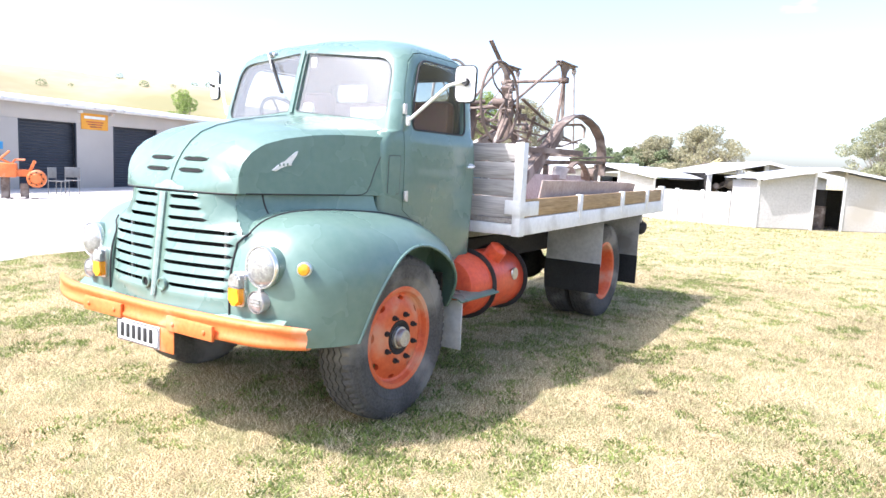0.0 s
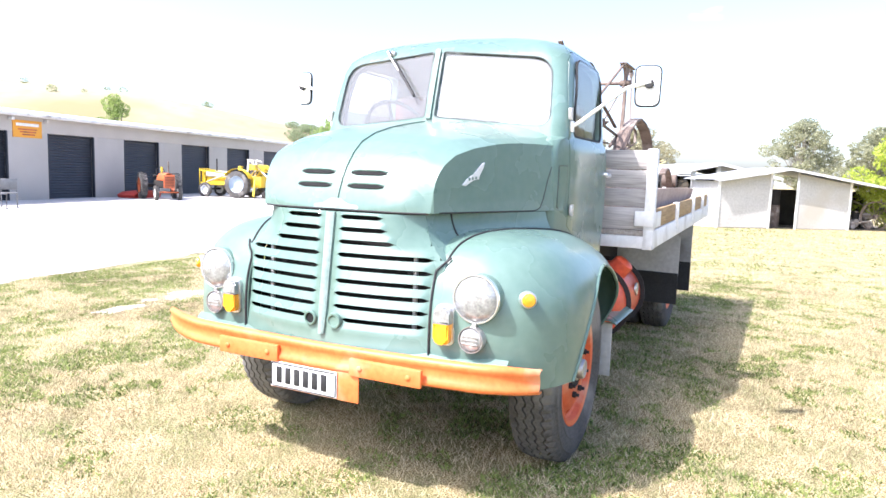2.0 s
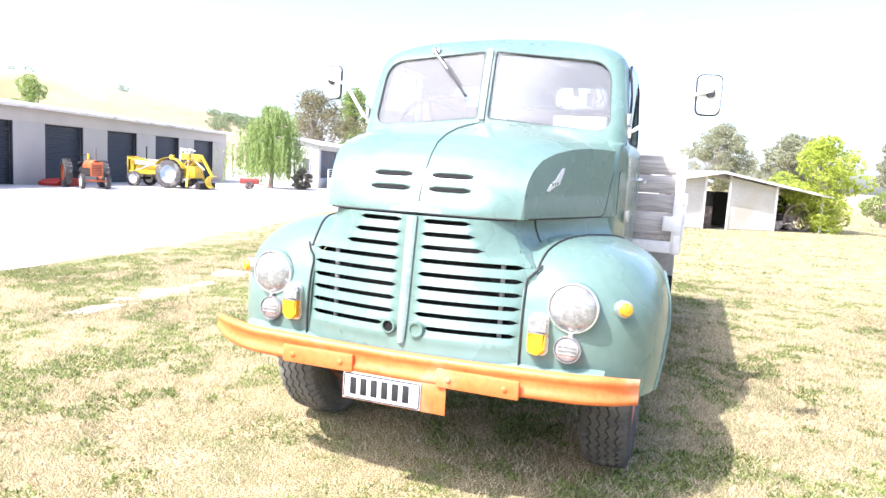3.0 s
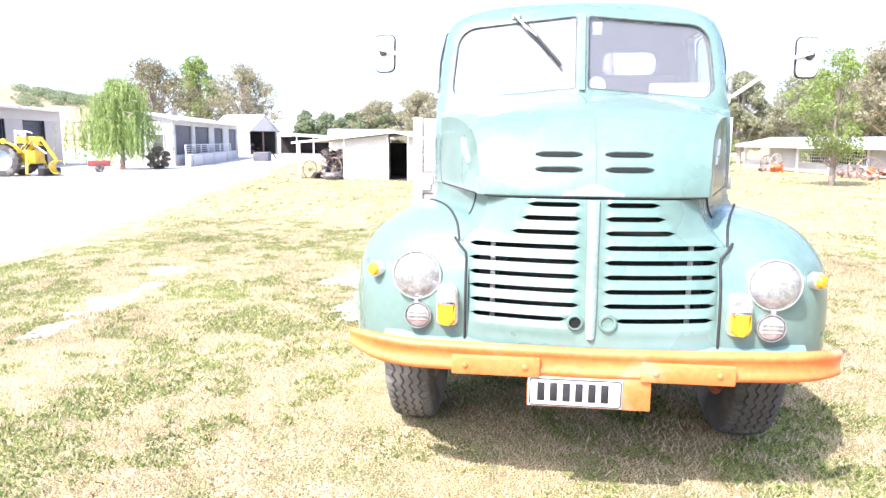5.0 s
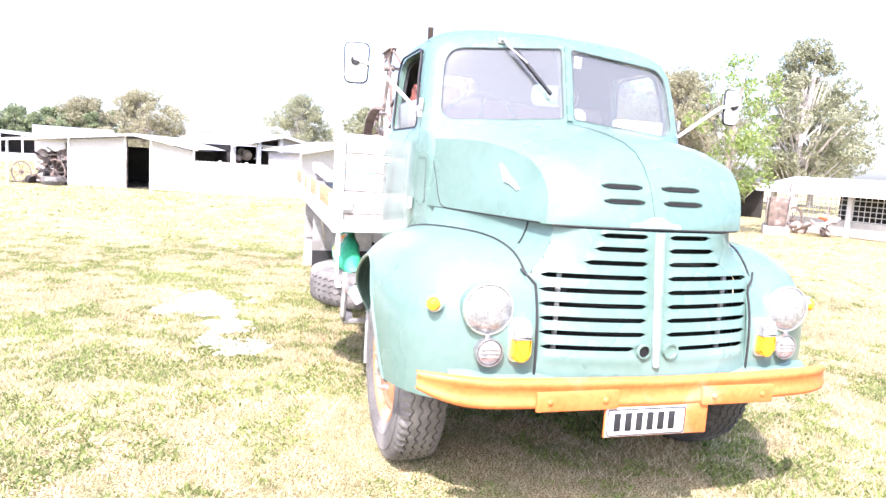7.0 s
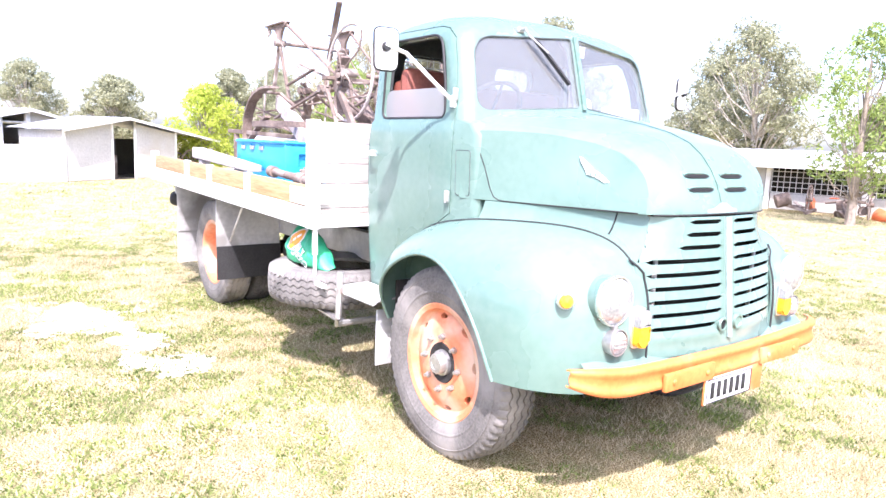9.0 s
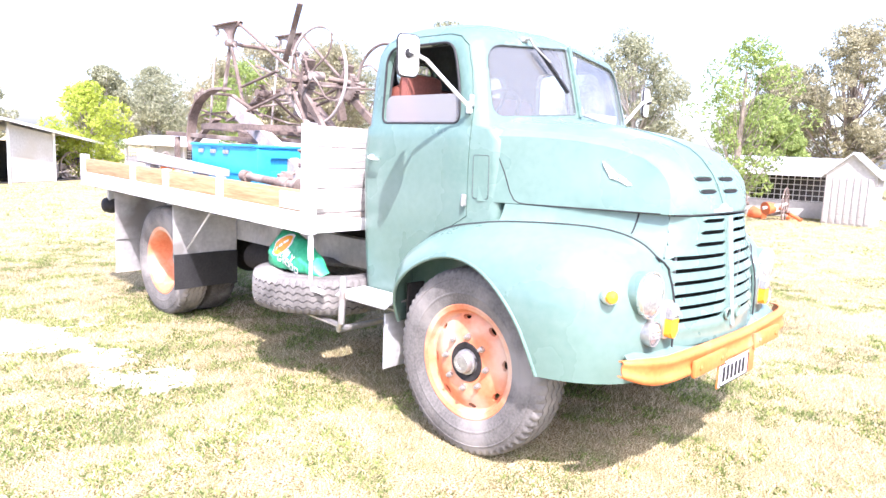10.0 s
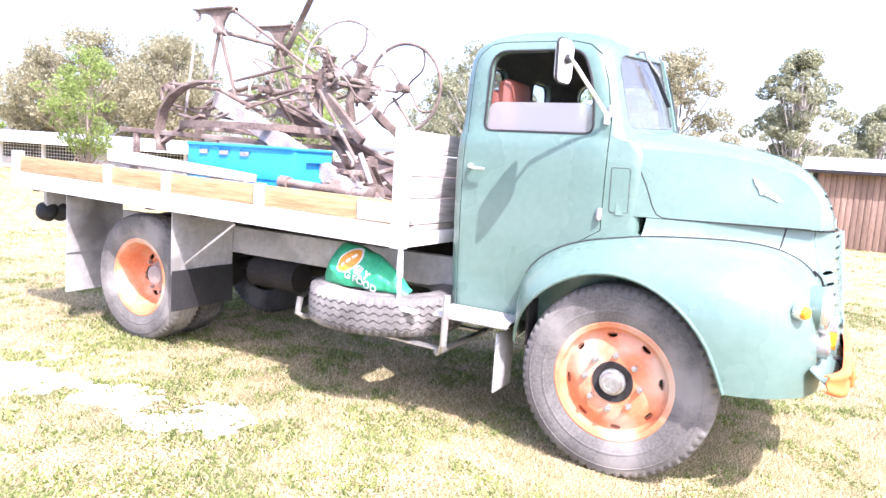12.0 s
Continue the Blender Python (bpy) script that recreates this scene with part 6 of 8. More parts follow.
oval(0.092, 0.058, (1.622, 0.880), 40, PRINT_WHITE, 0.005, "white oval rim of the emblem")
oval(0.082, 0.049, (1.622, 0.880), 40, PRINT_ORANGE, 0.008, "orange oval emblem")
for k in range(3):
    bm = bmesh.new()
    bmesh.ops.create_grid(bm, x_segments=3, y_segments=1, size=0.5)
    bmesh.ops.scale(bm, vec=(0.030, 0.016, 1), verts=bm.verts)
    draped(raw(bm), bag, "printed_bar", PRINT_WHITE, (1.655 - 0.030 * k, 0.855 + 0.026 * k), 40, 0.010)

# ---- materials of the surroundings ----
STUCCO = surface("grey_render", (0.43, 0.39, 0.345), (0.50, 0.46, 0.41), 0.85, scale=0.8, fine=40, bump=0.15)
ROLLER = surface("charcoal_roller_door", (0.035, 0.04, 0.048), (0.055, 0.06, 0.07), 0.5, 0.3, scale=1.2, fine=20, bump=0.03)
ROOFING = surface("pale_zinc_roof", (0.50, 0.51, 0.52), (0.66, 0.67, 0.68), 0.5, 0.3, scale=0.8, fine=12, bump=0.03)
SHED_WHITE = surface("white_shed_wall", (0.38, 0.37, 0.345), (0.52, 0.51, 0.48), 0.7, scale=0.7, fine=14, bump=0.05, dirt=(0.42, 0.39, 0.33), dirt_amount=0.15)
# near-black that stands in for the shade inside sheds and barn
SHADE = surface("shed_inside_shade", (0.02, 0.018, 0.016), (0.05, 0.045, 0.04), 0.9, scale=2, fine=20, bump=0.1)
SIGN = surface("orange_sign_board", (0.72, 0.30, 0.02), (0.80, 0.36, 0.03), 0.5, scale=2, fine=30, bump=0.02)
YELLOW = surface("yellow_machine_paint", (0.62, 0.42, 0.02), (0.76, 0.54, 0.04), 0.5, scale=3, fine=30, bump=0.05, dirt=(0.3, 0.2, 0.08), dirt_amount=0.2)
TRACTOR_ORANGE = surface("orange_tractor_paint", (0.50, 0.10, 0.03), (0.62, 0.16, 0.05), 0.55, scale=3, fine=30, bump=0.05, dirt=(0.25, 0.08, 0.04), dirt_amount=0.25)
RIM_BLUE = surface("grey_blue_rim", (0.32, 0.40, 0.48), (0.45, 0.52, 0.58), 0.6, scale=4, fine=30, bump=0.05)
BATTEN = grained("brown_shed_board", (0.16, 0.10, 0.07), (0.30, 0.20, 0.15), axis=2, spread=0.2)
CAR_RED = surface("dark_red_car_paint", (0.13, 0.018, 0.03), (0.17, 0.028, 0.04), 0.3, 0.2, scale=2, fine=20, bump=0.0, coat=0.6)
BARK = surface("grey_bark", (0.16, 0.13, 0.10), (0.34, 0.29, 0.24), 0.9, scale=2, fine=14, bump=0.5)
PALE_BARK = surface("pale_gum_bark", (0.34, 0.31, 0.27), (0.55, 0.51, 0.46), 0.85, scale=2, fine=14, bump=0.3)
GUM = leafy("gum_leaves", (0.20, 0.215, 0.125), (0.47, 0.48, 0.32))
GUM_BROWN = leafy("brownish_gum_leaves", (0.225, 0.213, 0.12), (0.50, 0.475, 0.31))
GUM_DARK = leafy("olive_brown_gum_leaves", (0.11, 0.10, 0.045), (0.36, 0.33, 0.18))
FRESH = leafy("fresh_green_leaves", (0.15, 0.22, 0.05), (0.37, 0.46, 0.14))
LIME = leafy("lime_leaves", (0.32, 0.40, 0.05), (0.52, 0.58, 0.10))
WILLOW = leafy("willow_leaves", (0.22, 0.32, 0.09), (0.44, 0.54, 0.19))
PINE = leafy("dark_conifer_leaves", (0.17, 0.215, 0.115), (0.37, 0.43, 0.24))
HILL = surface("golden_hill_grass", (0.235, 0.193, 0.112), (0.33, 0.278, 0.172), 0.95, scale=0.01, fine=0.09, bump=0.0, dirt=(0.20, 0.185, 0.085), dirt_amount=0.3)


def yawed(ob, x, y, z=0.0, turn=0.0):
    ob.matrix_basis = pose(x, y, z, 0, 0, turn)
    return ob


def corrugated(length, height, pitch=0.15, depth=0.02, upright=True):
    """A corrugated sheet in the plane x = 0, ribs upright or level."""
    n = int((length if upright else height) / pitch * 4)
    rows = []
    for k in range(n + 1):
        t = k / n
        d = depth * math.sin(2 * math.pi * k / 4)
        rows.append([(d, length * t, 0), (d, length * t, height)] if upright else [(d, 0, height * t), (d, length, height * t)])
    return sheet(rows, 0.004)


# ---- storage building with roller doors ----
store = thing("storage_building", "long grey rendered building with charcoal roller doors", "building", at=(-22.5, 13.1, 0), turn=13)
D0, DW, PITCH, DH = -0.4, 2.35, 4.08, 2.42
starts = [D0 + PITCH * k for k in range(-4, 5)]
edges = [-18.0] + [e for d in starts for e in (d, d + DW)] + [20.2]
for a, b in zip(edges[::2], edges[1::2]):
    part("wall_pier", block(-0.22, 0.0, a, b, -0.05, DH + 0.002, 0.01), STUCCO, store)
part("wall_band", block(-0.22, 0.003, -18.0, 20.2, DH, 2.98, 0.01), STUCCO, store)
part("end_wall", block(-7.0, -0.23, 20.0, 20.2, -0.05, 3.0, 0.01), STUCCO, store)
part("back_wall", block(-7.2, -7.0, -18.0, 20.2, -0.05, 3.4, 0.01), STUCCO, store)
part("roof", sheet([[(x, y, 3.06 + 0.10 * (0.25 - x)) for y in np.linspace(-18.3, 20.5, 60)] for x in (0.28, -2.0, -4.5, -7.3)], 0.05), ROOFING, store, "pale zinc roof")
part("fascia", block(0.20, 0.30, -18.3, 20.5, 2.94, 3.08, 0.01), WHITE, store)
part("gutter", tube(bmesh.new(), [(0.36, -18.3, 3.02), (0.36, 20.5, 3.02)], 0.06, 8), WHITE, store)
for d in starts:
    bm = corrugated(DW - 0.02, DH - 0.01, 0.10, 0.012, upright=False)
    bmesh.ops.translate(bm, vec=(-0.15, d + 0.01, 0.0), verts=bm.verts)
    door = part("roller_door", bm, ROLLER, store, "closed charcoal roller door")
    part("door_guide", block(-0.10, 0.006, d, d + 0.05, 0, DH, 0.004), ROLLER, door)
    part("door_guide", block(-0.10, 0.006, d + DW - 0.05, d + DW, 0, DH, 0.004), ROLLER, door)
sign = part("sign_board", block(0.0, 0.03, -1.93, -0.68, 2.22, 2.82, 0.004), SIGN, store, "orange sign board with unreadable writing")
part("sign_bar", block(0.031, 0.036, -1.80, -0.82, 2.62, 2.72, 0.002), PLATE_WHITE, sign)
for k in range(3):
    part("sign_bar", block(0.031, 0.036, -1.72 + 0.08 * k, -0.90 - 0.05 * k, 2.48 - 0.09 * k, 2.53 - 0.09 * k, 0.002), TRACTOR_ORANGE, sign)
for y in (-2.02, -0.52):
    part("flood_lamp", block(0.0, 0.16, y - 0.06, y + 0.06, 2.80, 2.90, 0.01), WHITE, store)
part("blue_notice", block(0.0, 0.012, -5.3, -5.05, 1.35, 1.6, 0.002), BLUE_PLASTIC, store)


# ---- tractors and implements in the yard ----
def big_wheel(parent, name, x, y, r, w, rim):
    bm = bmesh.new()
    n = 40
    prof = [(-w / 2, r * 0.60), (-w / 2, r * 0.82), (-w * 0.42, r * 0.93), (w * 0.42, r * 0.93), (w / 2, r * 0.82), (w / 2, r * 0.60)]
    spin(bm, prof, n)
    for k in range(20):
        a = 2 * math.pi * k / 20
        for s in (1, -1):
            aa = a + (0.08 if s > 0 else 0.0)
            beam(bm, (s * w * 0.46, r * 0.94 * math.cos(aa), r * 0.94 * math.sin(aa)), (0, r * 0.96 * math.cos(aa + 0.16), r * 0.96 * math.sin(aa + 0.16)), 0.06 * r, 0.08 * r)
    t = part(name, bm, RUBBER, parent, "lugged tractor tyre")
    t.matrix_basis = pose(x, y, r * 0.99)
    part("rim", spin(bmesh.new(), [(-w * 0.40, r * 0.61), (-w * 0.1, r * 0.52), (w * 0.05, r * 0.30), (w * 0.1, r * 0.2), (w * 0.1, 0.001)], 28), rim, t)
    part("rim", spin(bmesh.new(), [(w * 0.40, r * 0.61), (w * 0.1, r * 0.52), (-w * 0.05, r * 0.30), (-w * 0.1, r * 0.2), (-w * 0.1, 0.001)], 28), rim, t)
    return t


# local frame: nose towards -y
tractor = thing("orange_tractor", "small faded orange vintage farm tractor parked on gravel", "tractor", at=(-20.9, 16.5, 0.02), turn=62)
part("engine_body", block(-0.22, 0.22, -1.35, 0.2, 0.55, 0.95, 0.04), DARK, tractor)
rows = [[(0.25 * math.sin(a) * (1 if y > -1.3 else 0.95), y, 0.95 + 0.28 * math.cos(a)) for a in np.linspace(-1.8, 1.8, 15)] for y in (-1.38, -1.3, -0.8, -0.2)]
part("hood", sheet(rows, 0.01), TRACTOR_ORANGE, tractor)
g = part("grille", block(-0.24, 0.24, -1.44, -1.37, 0.55, 1.15, 0.02), TRACTOR_ORANGE, tractor)
for k in range(7):
    part("grille_bar", block(-0.20, 0.20, -1.455, -1.44, 0.60 + k * 0.07, 0.625 + k * 0.07, 0.003), DARK, g)
for x in (-0.75, 0.75):
    big_wheel(tractor, "rear_wheel", x, 0.45, 0.62, 0.30, TRACTOR_ORANGE)
for x in (-0.5, 0.5):
    big_wheel(tractor, "front_wheel", x, -1.15, 0.34, 0.15, PLATE_WHITE)
part("front_axle", rod(bmesh.new(), (-0.5, -1.15, 0.36), (0.5, -1.15, 0.36), 0.04), TRACTOR_ORANGE, tractor)
part("rear_axle", rod(bmesh.new(), (-0.75, 0.45, 0.62), (0.75, 0.45, 0.62), 0.09), DARK, tractor)
part("gearbox", block(-0.18, 0.18, 0.2, 0.75, 0.5, 0.85, 0.04), DARK, tractor)
part("seat", block(-0.2, 0.2, 0.55, 0.85, 1.0, 1.12, 0.04), DARK, tractor)
part("seat_post", beam(bmesh.new(), (0, 0.5, 0.85), (0, 0.7, 1.0), 0.06, 0.03), DARK, tractor)
bm = tube(bmesh.new(), [(0.2 * math.cos(a), 0.25, 1.25 + 0.2 * math.sin(a)) for a in np.linspace(0, 6.0, 20)], 0.015, 6)
rod(bm, (0, -0.2, 1.1), (0, 0.25, 1.25), 0.015)
part("steering_wheel", bm, BLACK, tractor)
part("exhaust", rod(bmesh.new(), (0.12, -0.8, 1.2), (0.12, -0.8, 1.75), 0.03), RUST, tractor)
tractor.scale = (0.88, 0.88, 0.88)
part("air_cleaner", rod(bmesh.new(), (-0.12, -0.6, 1.2), (-0.12, -0.6, 1.5), 0.05), YELLOW, tractor)

loader = thing("yellow_tractor", "yellow industrial tractor with loader frame and roll bar", "tractor", at=(-20.8, 20.8, 0.02), turn=-78)
part("engine_body", block(-0.28, 0.28, -1.7, 0.3, 0.6, 1.05, 0.04), YELLOW, loader)
part("hood", block(-0.30, 0.30, -1.75, -0.2, 1.05, 1.35, 0.05), PLATE_WHITE, loader, "white hood")
part("nose_guard", block(-0.36, 0.36, -1.95, -1.74, 0.55, 1.4, 0.04), YELLOW, loader)
for x in (-0.78, 0.78):
    big_wheel(loader, "rear_wheel", x, 0.45, 0.72, 0.36, RIM_BLUE)
    big_wheel(loader, "front_wheel", x * 0.92, -1.5, 0.38, 0.2, PLATE_WHITE)
    rows = [[(x + w, 0.45 + 0.80 * math.cos(a), 0.72 + 0.80 * math.sin(a)) for w in (-0.2, 0.2)] for a in np.linspace(0.4, 2.6, 12)]
    part("mudguard", sheet(rows, 0.01), YELLOW, loader)
    bm = beam(bmesh.new(), (x * 0.6, -1.9, 0.7), (x * 0.6, 0.9, 0.75), 0.12, 0.14)
    part("loader_arm", bm, YELLOW, loader)
part("axles", beam(rod(bmesh.new(), (-0.78, 0.45, 0.72), (0.78, 0.45, 0.72), 0.1), (-0.72, -1.5, 0.4), (0.72, -1.5, 0.4), 0.1, 0.1), DARK, loader)
bm = bmesh.new()
for x in (-0.4, 0.4):
    beam(bm, (x, 0.75, 0.9), (x, 0.85, 2.0), 0.07, 0.07)
    beam(bm, (x, 0.85, 2.0), (x, 1.15, 1.9), 0.05, 0.05)
for z in (1.5, 1.99):
    beam(bm, (-0.4, 0.8, z), (0.4, 0.8, z), 0.06, 0.06)
part("roll_bar", bm, PLATE_WHITE, loader)
part("hydraulic_block", block(-0.45, 0.45, 0.9, 1.6, 0.55, 1.15, 0.06), YELLOW, loader)
bm = bmesh.new()
beam(bm, (0, 1.1, 1.1), (0, 1.7, 1.7), 0.16, 0.14, 0.01)
beam(bm, (0, 1.7, 1.7), (0, 2.3, 0.7), 0.13, 0.12, 0.01)
part("backhoe_boom", bm, YELLOW, loader)
rows = [[(x, 2.35 + 0.28 * math.cos(a), 0.40 + 0.30 * math.sin(a)) for x in (-0.3, 0.3)] for a in np.linspace(1.3, 5.2, 10)]
part("bucket", sheet(rows, 0.02), YELLOW, loader)
part("front_bucket", block(-0.8, 0.8, 1.8, 2.1, 0.05, 0.35, 0.05), DARK, loader)
part("seat", block(-0.22, 0.22, 0.3, 0.6, 1.1, 1.5, 0.05), BLACK, loader)
part("exhaust", rod(bmesh.new(), (0.1, -1.2, 1.3), (0.1, -1.2, 2.0), 0.035), DARK, loader)
part("work_lamp", block(-0.5, -0.3, -0.2, 0.0, 1.4, 1.65, 0.03), YELLOW, loader)

part("nose_frame", tube(bmesh.new(), [(-0.45, -2.0, 0.5), (-0.45, -2.0, 1.45), (0.45, -2.0, 1.45), (0.45, -2.0, 0.5)], 0.035, 6), YELLOW, loader, "yellow tubular nose guard")
for x in (-0.48, 0.48):
    part("lift_ram", rod(bmesh.new(), (x, -1.6, 0.75), (x, -0.3, 1.25), 0.04, n=8), STEEL, loader)
    part("side_rail", beam(bmesh.new(), (x, -1.95, 1.38), (x, 0.2, 1.20), 0.06, 0.08), YELLOW, loader)
    part("tool_box", block(x - 0.16, x + 0.16, 1.0, 1.35, 1.45, 1.75, 0.02), YELLOW, loader)
    part("stabiliser_leg", beam(bmesh.new(), (x * 1.3, 1.35, 1.0), (x * 2.0, 1.45, 0.12), 0.10, 0.10, 0.01), YELLOW, loader)
for k in range(5):
    part("hydraulic_hose", tube(bmesh.new(), [(-0.3 + 0.15 * k, 0.95, 1.2), (-0.35 + 0.17 * k, 1.25, 1.5 + 0.05 * (k % 3)), (-0.2 + 0.1 * k, 1.65, 1.35)], 0.022, 6), BLACK if k % 2 else YELLOW, loader)
part("lattice_arm", beam(bmesh.new(), (0.2, 0.8, 1.95), (0.25, 2.0, 1.0), 0.05, 0.05), PLATE_WHITE, loader)
loader.scale = (0.88, 0.88, 0.88)

TRAILER_RED = surface("dull_red_paint", (0.26, 0.045, 0.035), (0.36, 0.075, 0.06), 0.6, scale=4, fine=30, bump=0.05)
tray_red = thing("red_trailer", "low red trailer standing behind the yellow tractor", "trailer", at=(-19.3, 24.6, 0.02), turn=-58)
part("trailer_bed", block(-0.55, 0.55, -0.62, 0.62, 0.36, 0.42, 0.01), TRAILER_RED, tray_red)
for x in (-0.53, 0.53):
    part("side_board", block(x - 0.02, x + 0.02, -0.6, 0.6, 0.42, 0.72, 0.006), TRAILER_RED, tray_red)
for y in (-0.61, 0.61):
    part("end_board", block(-0.51, 0.51, y - 0.02, y + 0.02, 0.42, 0.72, 0.006), TRAILER_RED, tray_red)
for x in (-0.62, 0.62):
    big_wheel(tray_red, "trailer_wheel", x, 0.0, 0.27, 0.13, RUST)
part("drawbar", beam(bmesh.new(), (0, 0.6, 0.38), (0, 1.5, 0.3), 0.08, 0.06), TRAILER_RED, tray_red)
tray_red.scale = (0.7, 0.7, 0.7)
skid = thing("red_implement", "low red steel implement lying by the wall", "implement", at=(-22.3, 16.6, 0.02), turn=13)
bm = bmesh.new()
prism(bm, [(-0.8, 0.0), (0.8, 0.0), (0.9, 0.22), (0.5, 0.3), (-0.6, 0.24), (-0.9, 0.12)], "x", -0.4, 0.4)
part("implement_body", bm, surface("bright_red_paint", (0.42, 0.03, 0.02), (0.55, 0.06, 0.04), 0.6, scale=4, fine=30, bump=0.05), skid)

pump = thing("orange_implement", "bright orange geared implement with levers, propped on blocks", "implement", at=(-16.93, 6.99, -0.02), turn=-30)
# local y runs along the machine, local +x towards the lawn
part("main_beam", beam(bmesh.new(), (0, -2.2, 0.80), (0, -0.1, 0.74), 0.20, 0.20, 0.03), ORANGE, pump)
bm = bmesh.new()
spin(bm, [(-0.20, 0.0001), (-0.20, 0.16), (-0.16, 0.21), (-0.05, 0.25), (0.10, 0.25), (0.15, 0.24), (0.17, 0.20), (0.16, 0.15), (0.20, 0.13), (0.21, 0.0001)], 26, "x", (0.08, 0.02, 0.60))
drum = part("drum", bm, ORANGE, pump, "orange bolted gear drum")
for k in range(8):
    a = 2 * math.pi * k / 8
    part("bolt", rod(bmesh.new(), (0.24, 0.02 + 0.175 * math.cos(a), 0.60 + 0.175 * math.sin(a)), (0.275, 0.02 + 0.175 * math.cos(a), 0.60 + 0.175 * math.sin(a)), 0.022, n=6), DARK, drum)
part("gearbox", block(-0.22, 0.20, -1.05, -0.45, 0.62, 1.02, 0.05), ORANGE, pump)
part("seat_bracket", beam(bmesh.new(), (0, -0.15, 0.80), (0, -0.02, 1.10), 0.16, 0.08, 0.01), ORANGE, pump)
for y0, y1, z1 in ((-0.95, -0.62, 1.35), (-0.55, -0.98, 1.22), (-0.60, -0.25, 1.12)):
    part("lever", tube(bmesh.new(), [(0.05, y0, 0.98), (0.05, (y0 + y1) / 2 - 0.06, 1.12), (0.05, y1, z1)], 0.032, 7), ORANGE, pump)
for x in (-0.5, 0.42):
    part("rear_arm", beam(bmesh.new(), (0, -1.9, 0.78), (x, -1.5, 0.30), 0.09, 0.09, 0.01), ORANGE, pump)
    bm = bmesh.new()
    spin(bm, [(-0.07, 0.14), (-0.08, 0.24), (0, 0.29), (0.08, 0.24), (0.07, 0.14)], 24, "x", (x, -1.5, 0.29))
    part("tyre", bm, RUBBER, pump)
for x, y, h in ((0.05, -0.28, 0.46), (-0.1, -0.75, 0.62), (0.0, -1.75, 0.66)):
    part("prop_block", block(x - 0.13, x + 0.13, y - 0.10, y + 0.10, 0, h, 0.01), RUST, pump, "stacked timber prop")
for k in range(7):
    y = -1.9 + 0.3 * k
    part("loose_part", block(0.25, 0.45 + 0.05 * (k % 3), y, y + 0.16, 0, 0.06 + 0.03 * (k % 2), 0.008), PALE_RUST if k % 2 else DARK, pump)


CHAIR_GREY = surface("dull_grey_chair_metal", (0.16, 0.16, 0.16), (0.24, 0.24, 0.23), 0.5, 0.4, scale=6, fine=40, bump=0.03)


def yard_chair():
    c = thing("yard_chair", "grey metal yard chair on the gravel", "chair", "yard chairs")
    part("seat", block(-0.22, 0.22, -0.22, 0.22, 0.42, 0.445, 0.01), CHAIR_GREY, c)
    part("backrest", block(-0.22, 0.22, 0.2, 0.22, 0.52, 0.85, 0.008), CHAIR_GREY, c)
    for x in (-0.2, 0.2):
        for y in (-0.2, 0.21):
            part("leg", rod(bmesh.new(), (x, y, 0), (x, y, 0.43 if y < 0 else 0.85), 0.013, n=8), CHAIR_GREY, c)
    return c


ch = yard_chair()
yawed(ch, -18.2, 8.3, 0.02, 120)
copy_thing(ch, pose(-18.7, 9.0, 0.02, 0, 0, 60))


# ---- gabled sheds ----
def old_wheel(parent, c, r, turn=0.0, tilt=0.0, material=None):
    """An iron wheel: a rim with its hub and ten spokes under it."""
    m = material or RUST
    w = part("wheel_rim", ribbon(bmesh.new(), [(0, r * math.cos(a), r * math.sin(a)) for a in np.linspace(0, 2 * math.pi, 33)[:-1]], 0.06, 0.02, up=(1, 0, 0), closed=True), m, parent, "rusty spoked iron wheel")
    if parent.parent is None:
        for k in range(10):
            a = 2 * math.pi * k / 10
            part("spoke", rod(bmesh.new(), (0, 0.05 * math.cos(a), 0.05 * math.sin(a)), (0, (r - 0.008) * math.cos(a), (r - 0.008) * math.sin(a)), 0.012, n=6), m, w)
        part("hub", rod(bmesh.new(), (-0.09, 0, 0), (0.09, 0, 0), 0.06, n=10), m, w)
    w.matrix_basis = pose(*c, 0, tilt, turn)
    return w


def junk(parent, rng, x0, x1, y0, y1, h, n, mats):
    for k in range(n):
        x, y, ln = rng.uniform(x0, x1), rng.uniform(y0, y1), rng.uniform(0.3, 1.0)
        z = 0.06 + (h - 0.1) * rng.random() ** 1.4
        a, b = rng.uniform(0, 3.14), rng.uniform(-0.5, 0.5)
        d = Vector((math.cos(a) * math.cos(b), math.sin(a) * math.cos(b), math.sin(b))) * ln / 2
        p = Vector((x, y, max(z, abs(d.z) + 0.05)))
        bm = bmesh.new()
        if k % 3 == 0:
            bmesh.ops.create_cone(bm, cap_ends=True, segments=14, radius1=rng.uniform(0.1, 0.24), radius2=rng.uniform(0.08, 0.2), depth=rng.uniform(0.15, 0.4), matrix=Matrix.Translation(p) @ Euler((rng.uniform(0, 3), rng.uniform(0, 3), 0)).to_matrix().to_4x4())
        elif k % 3 == 1:
            rod(bm, p - d, p + d, rng.uniform(0.02, 0.05), n=8)
        else:
            beam(bm, p - d, p + d, rng.uniform(0.06, 0.2), rng.uniform(0.02, 0.08), 0.004)
        part("machine_part", bm, rng.choice(mats), parent)


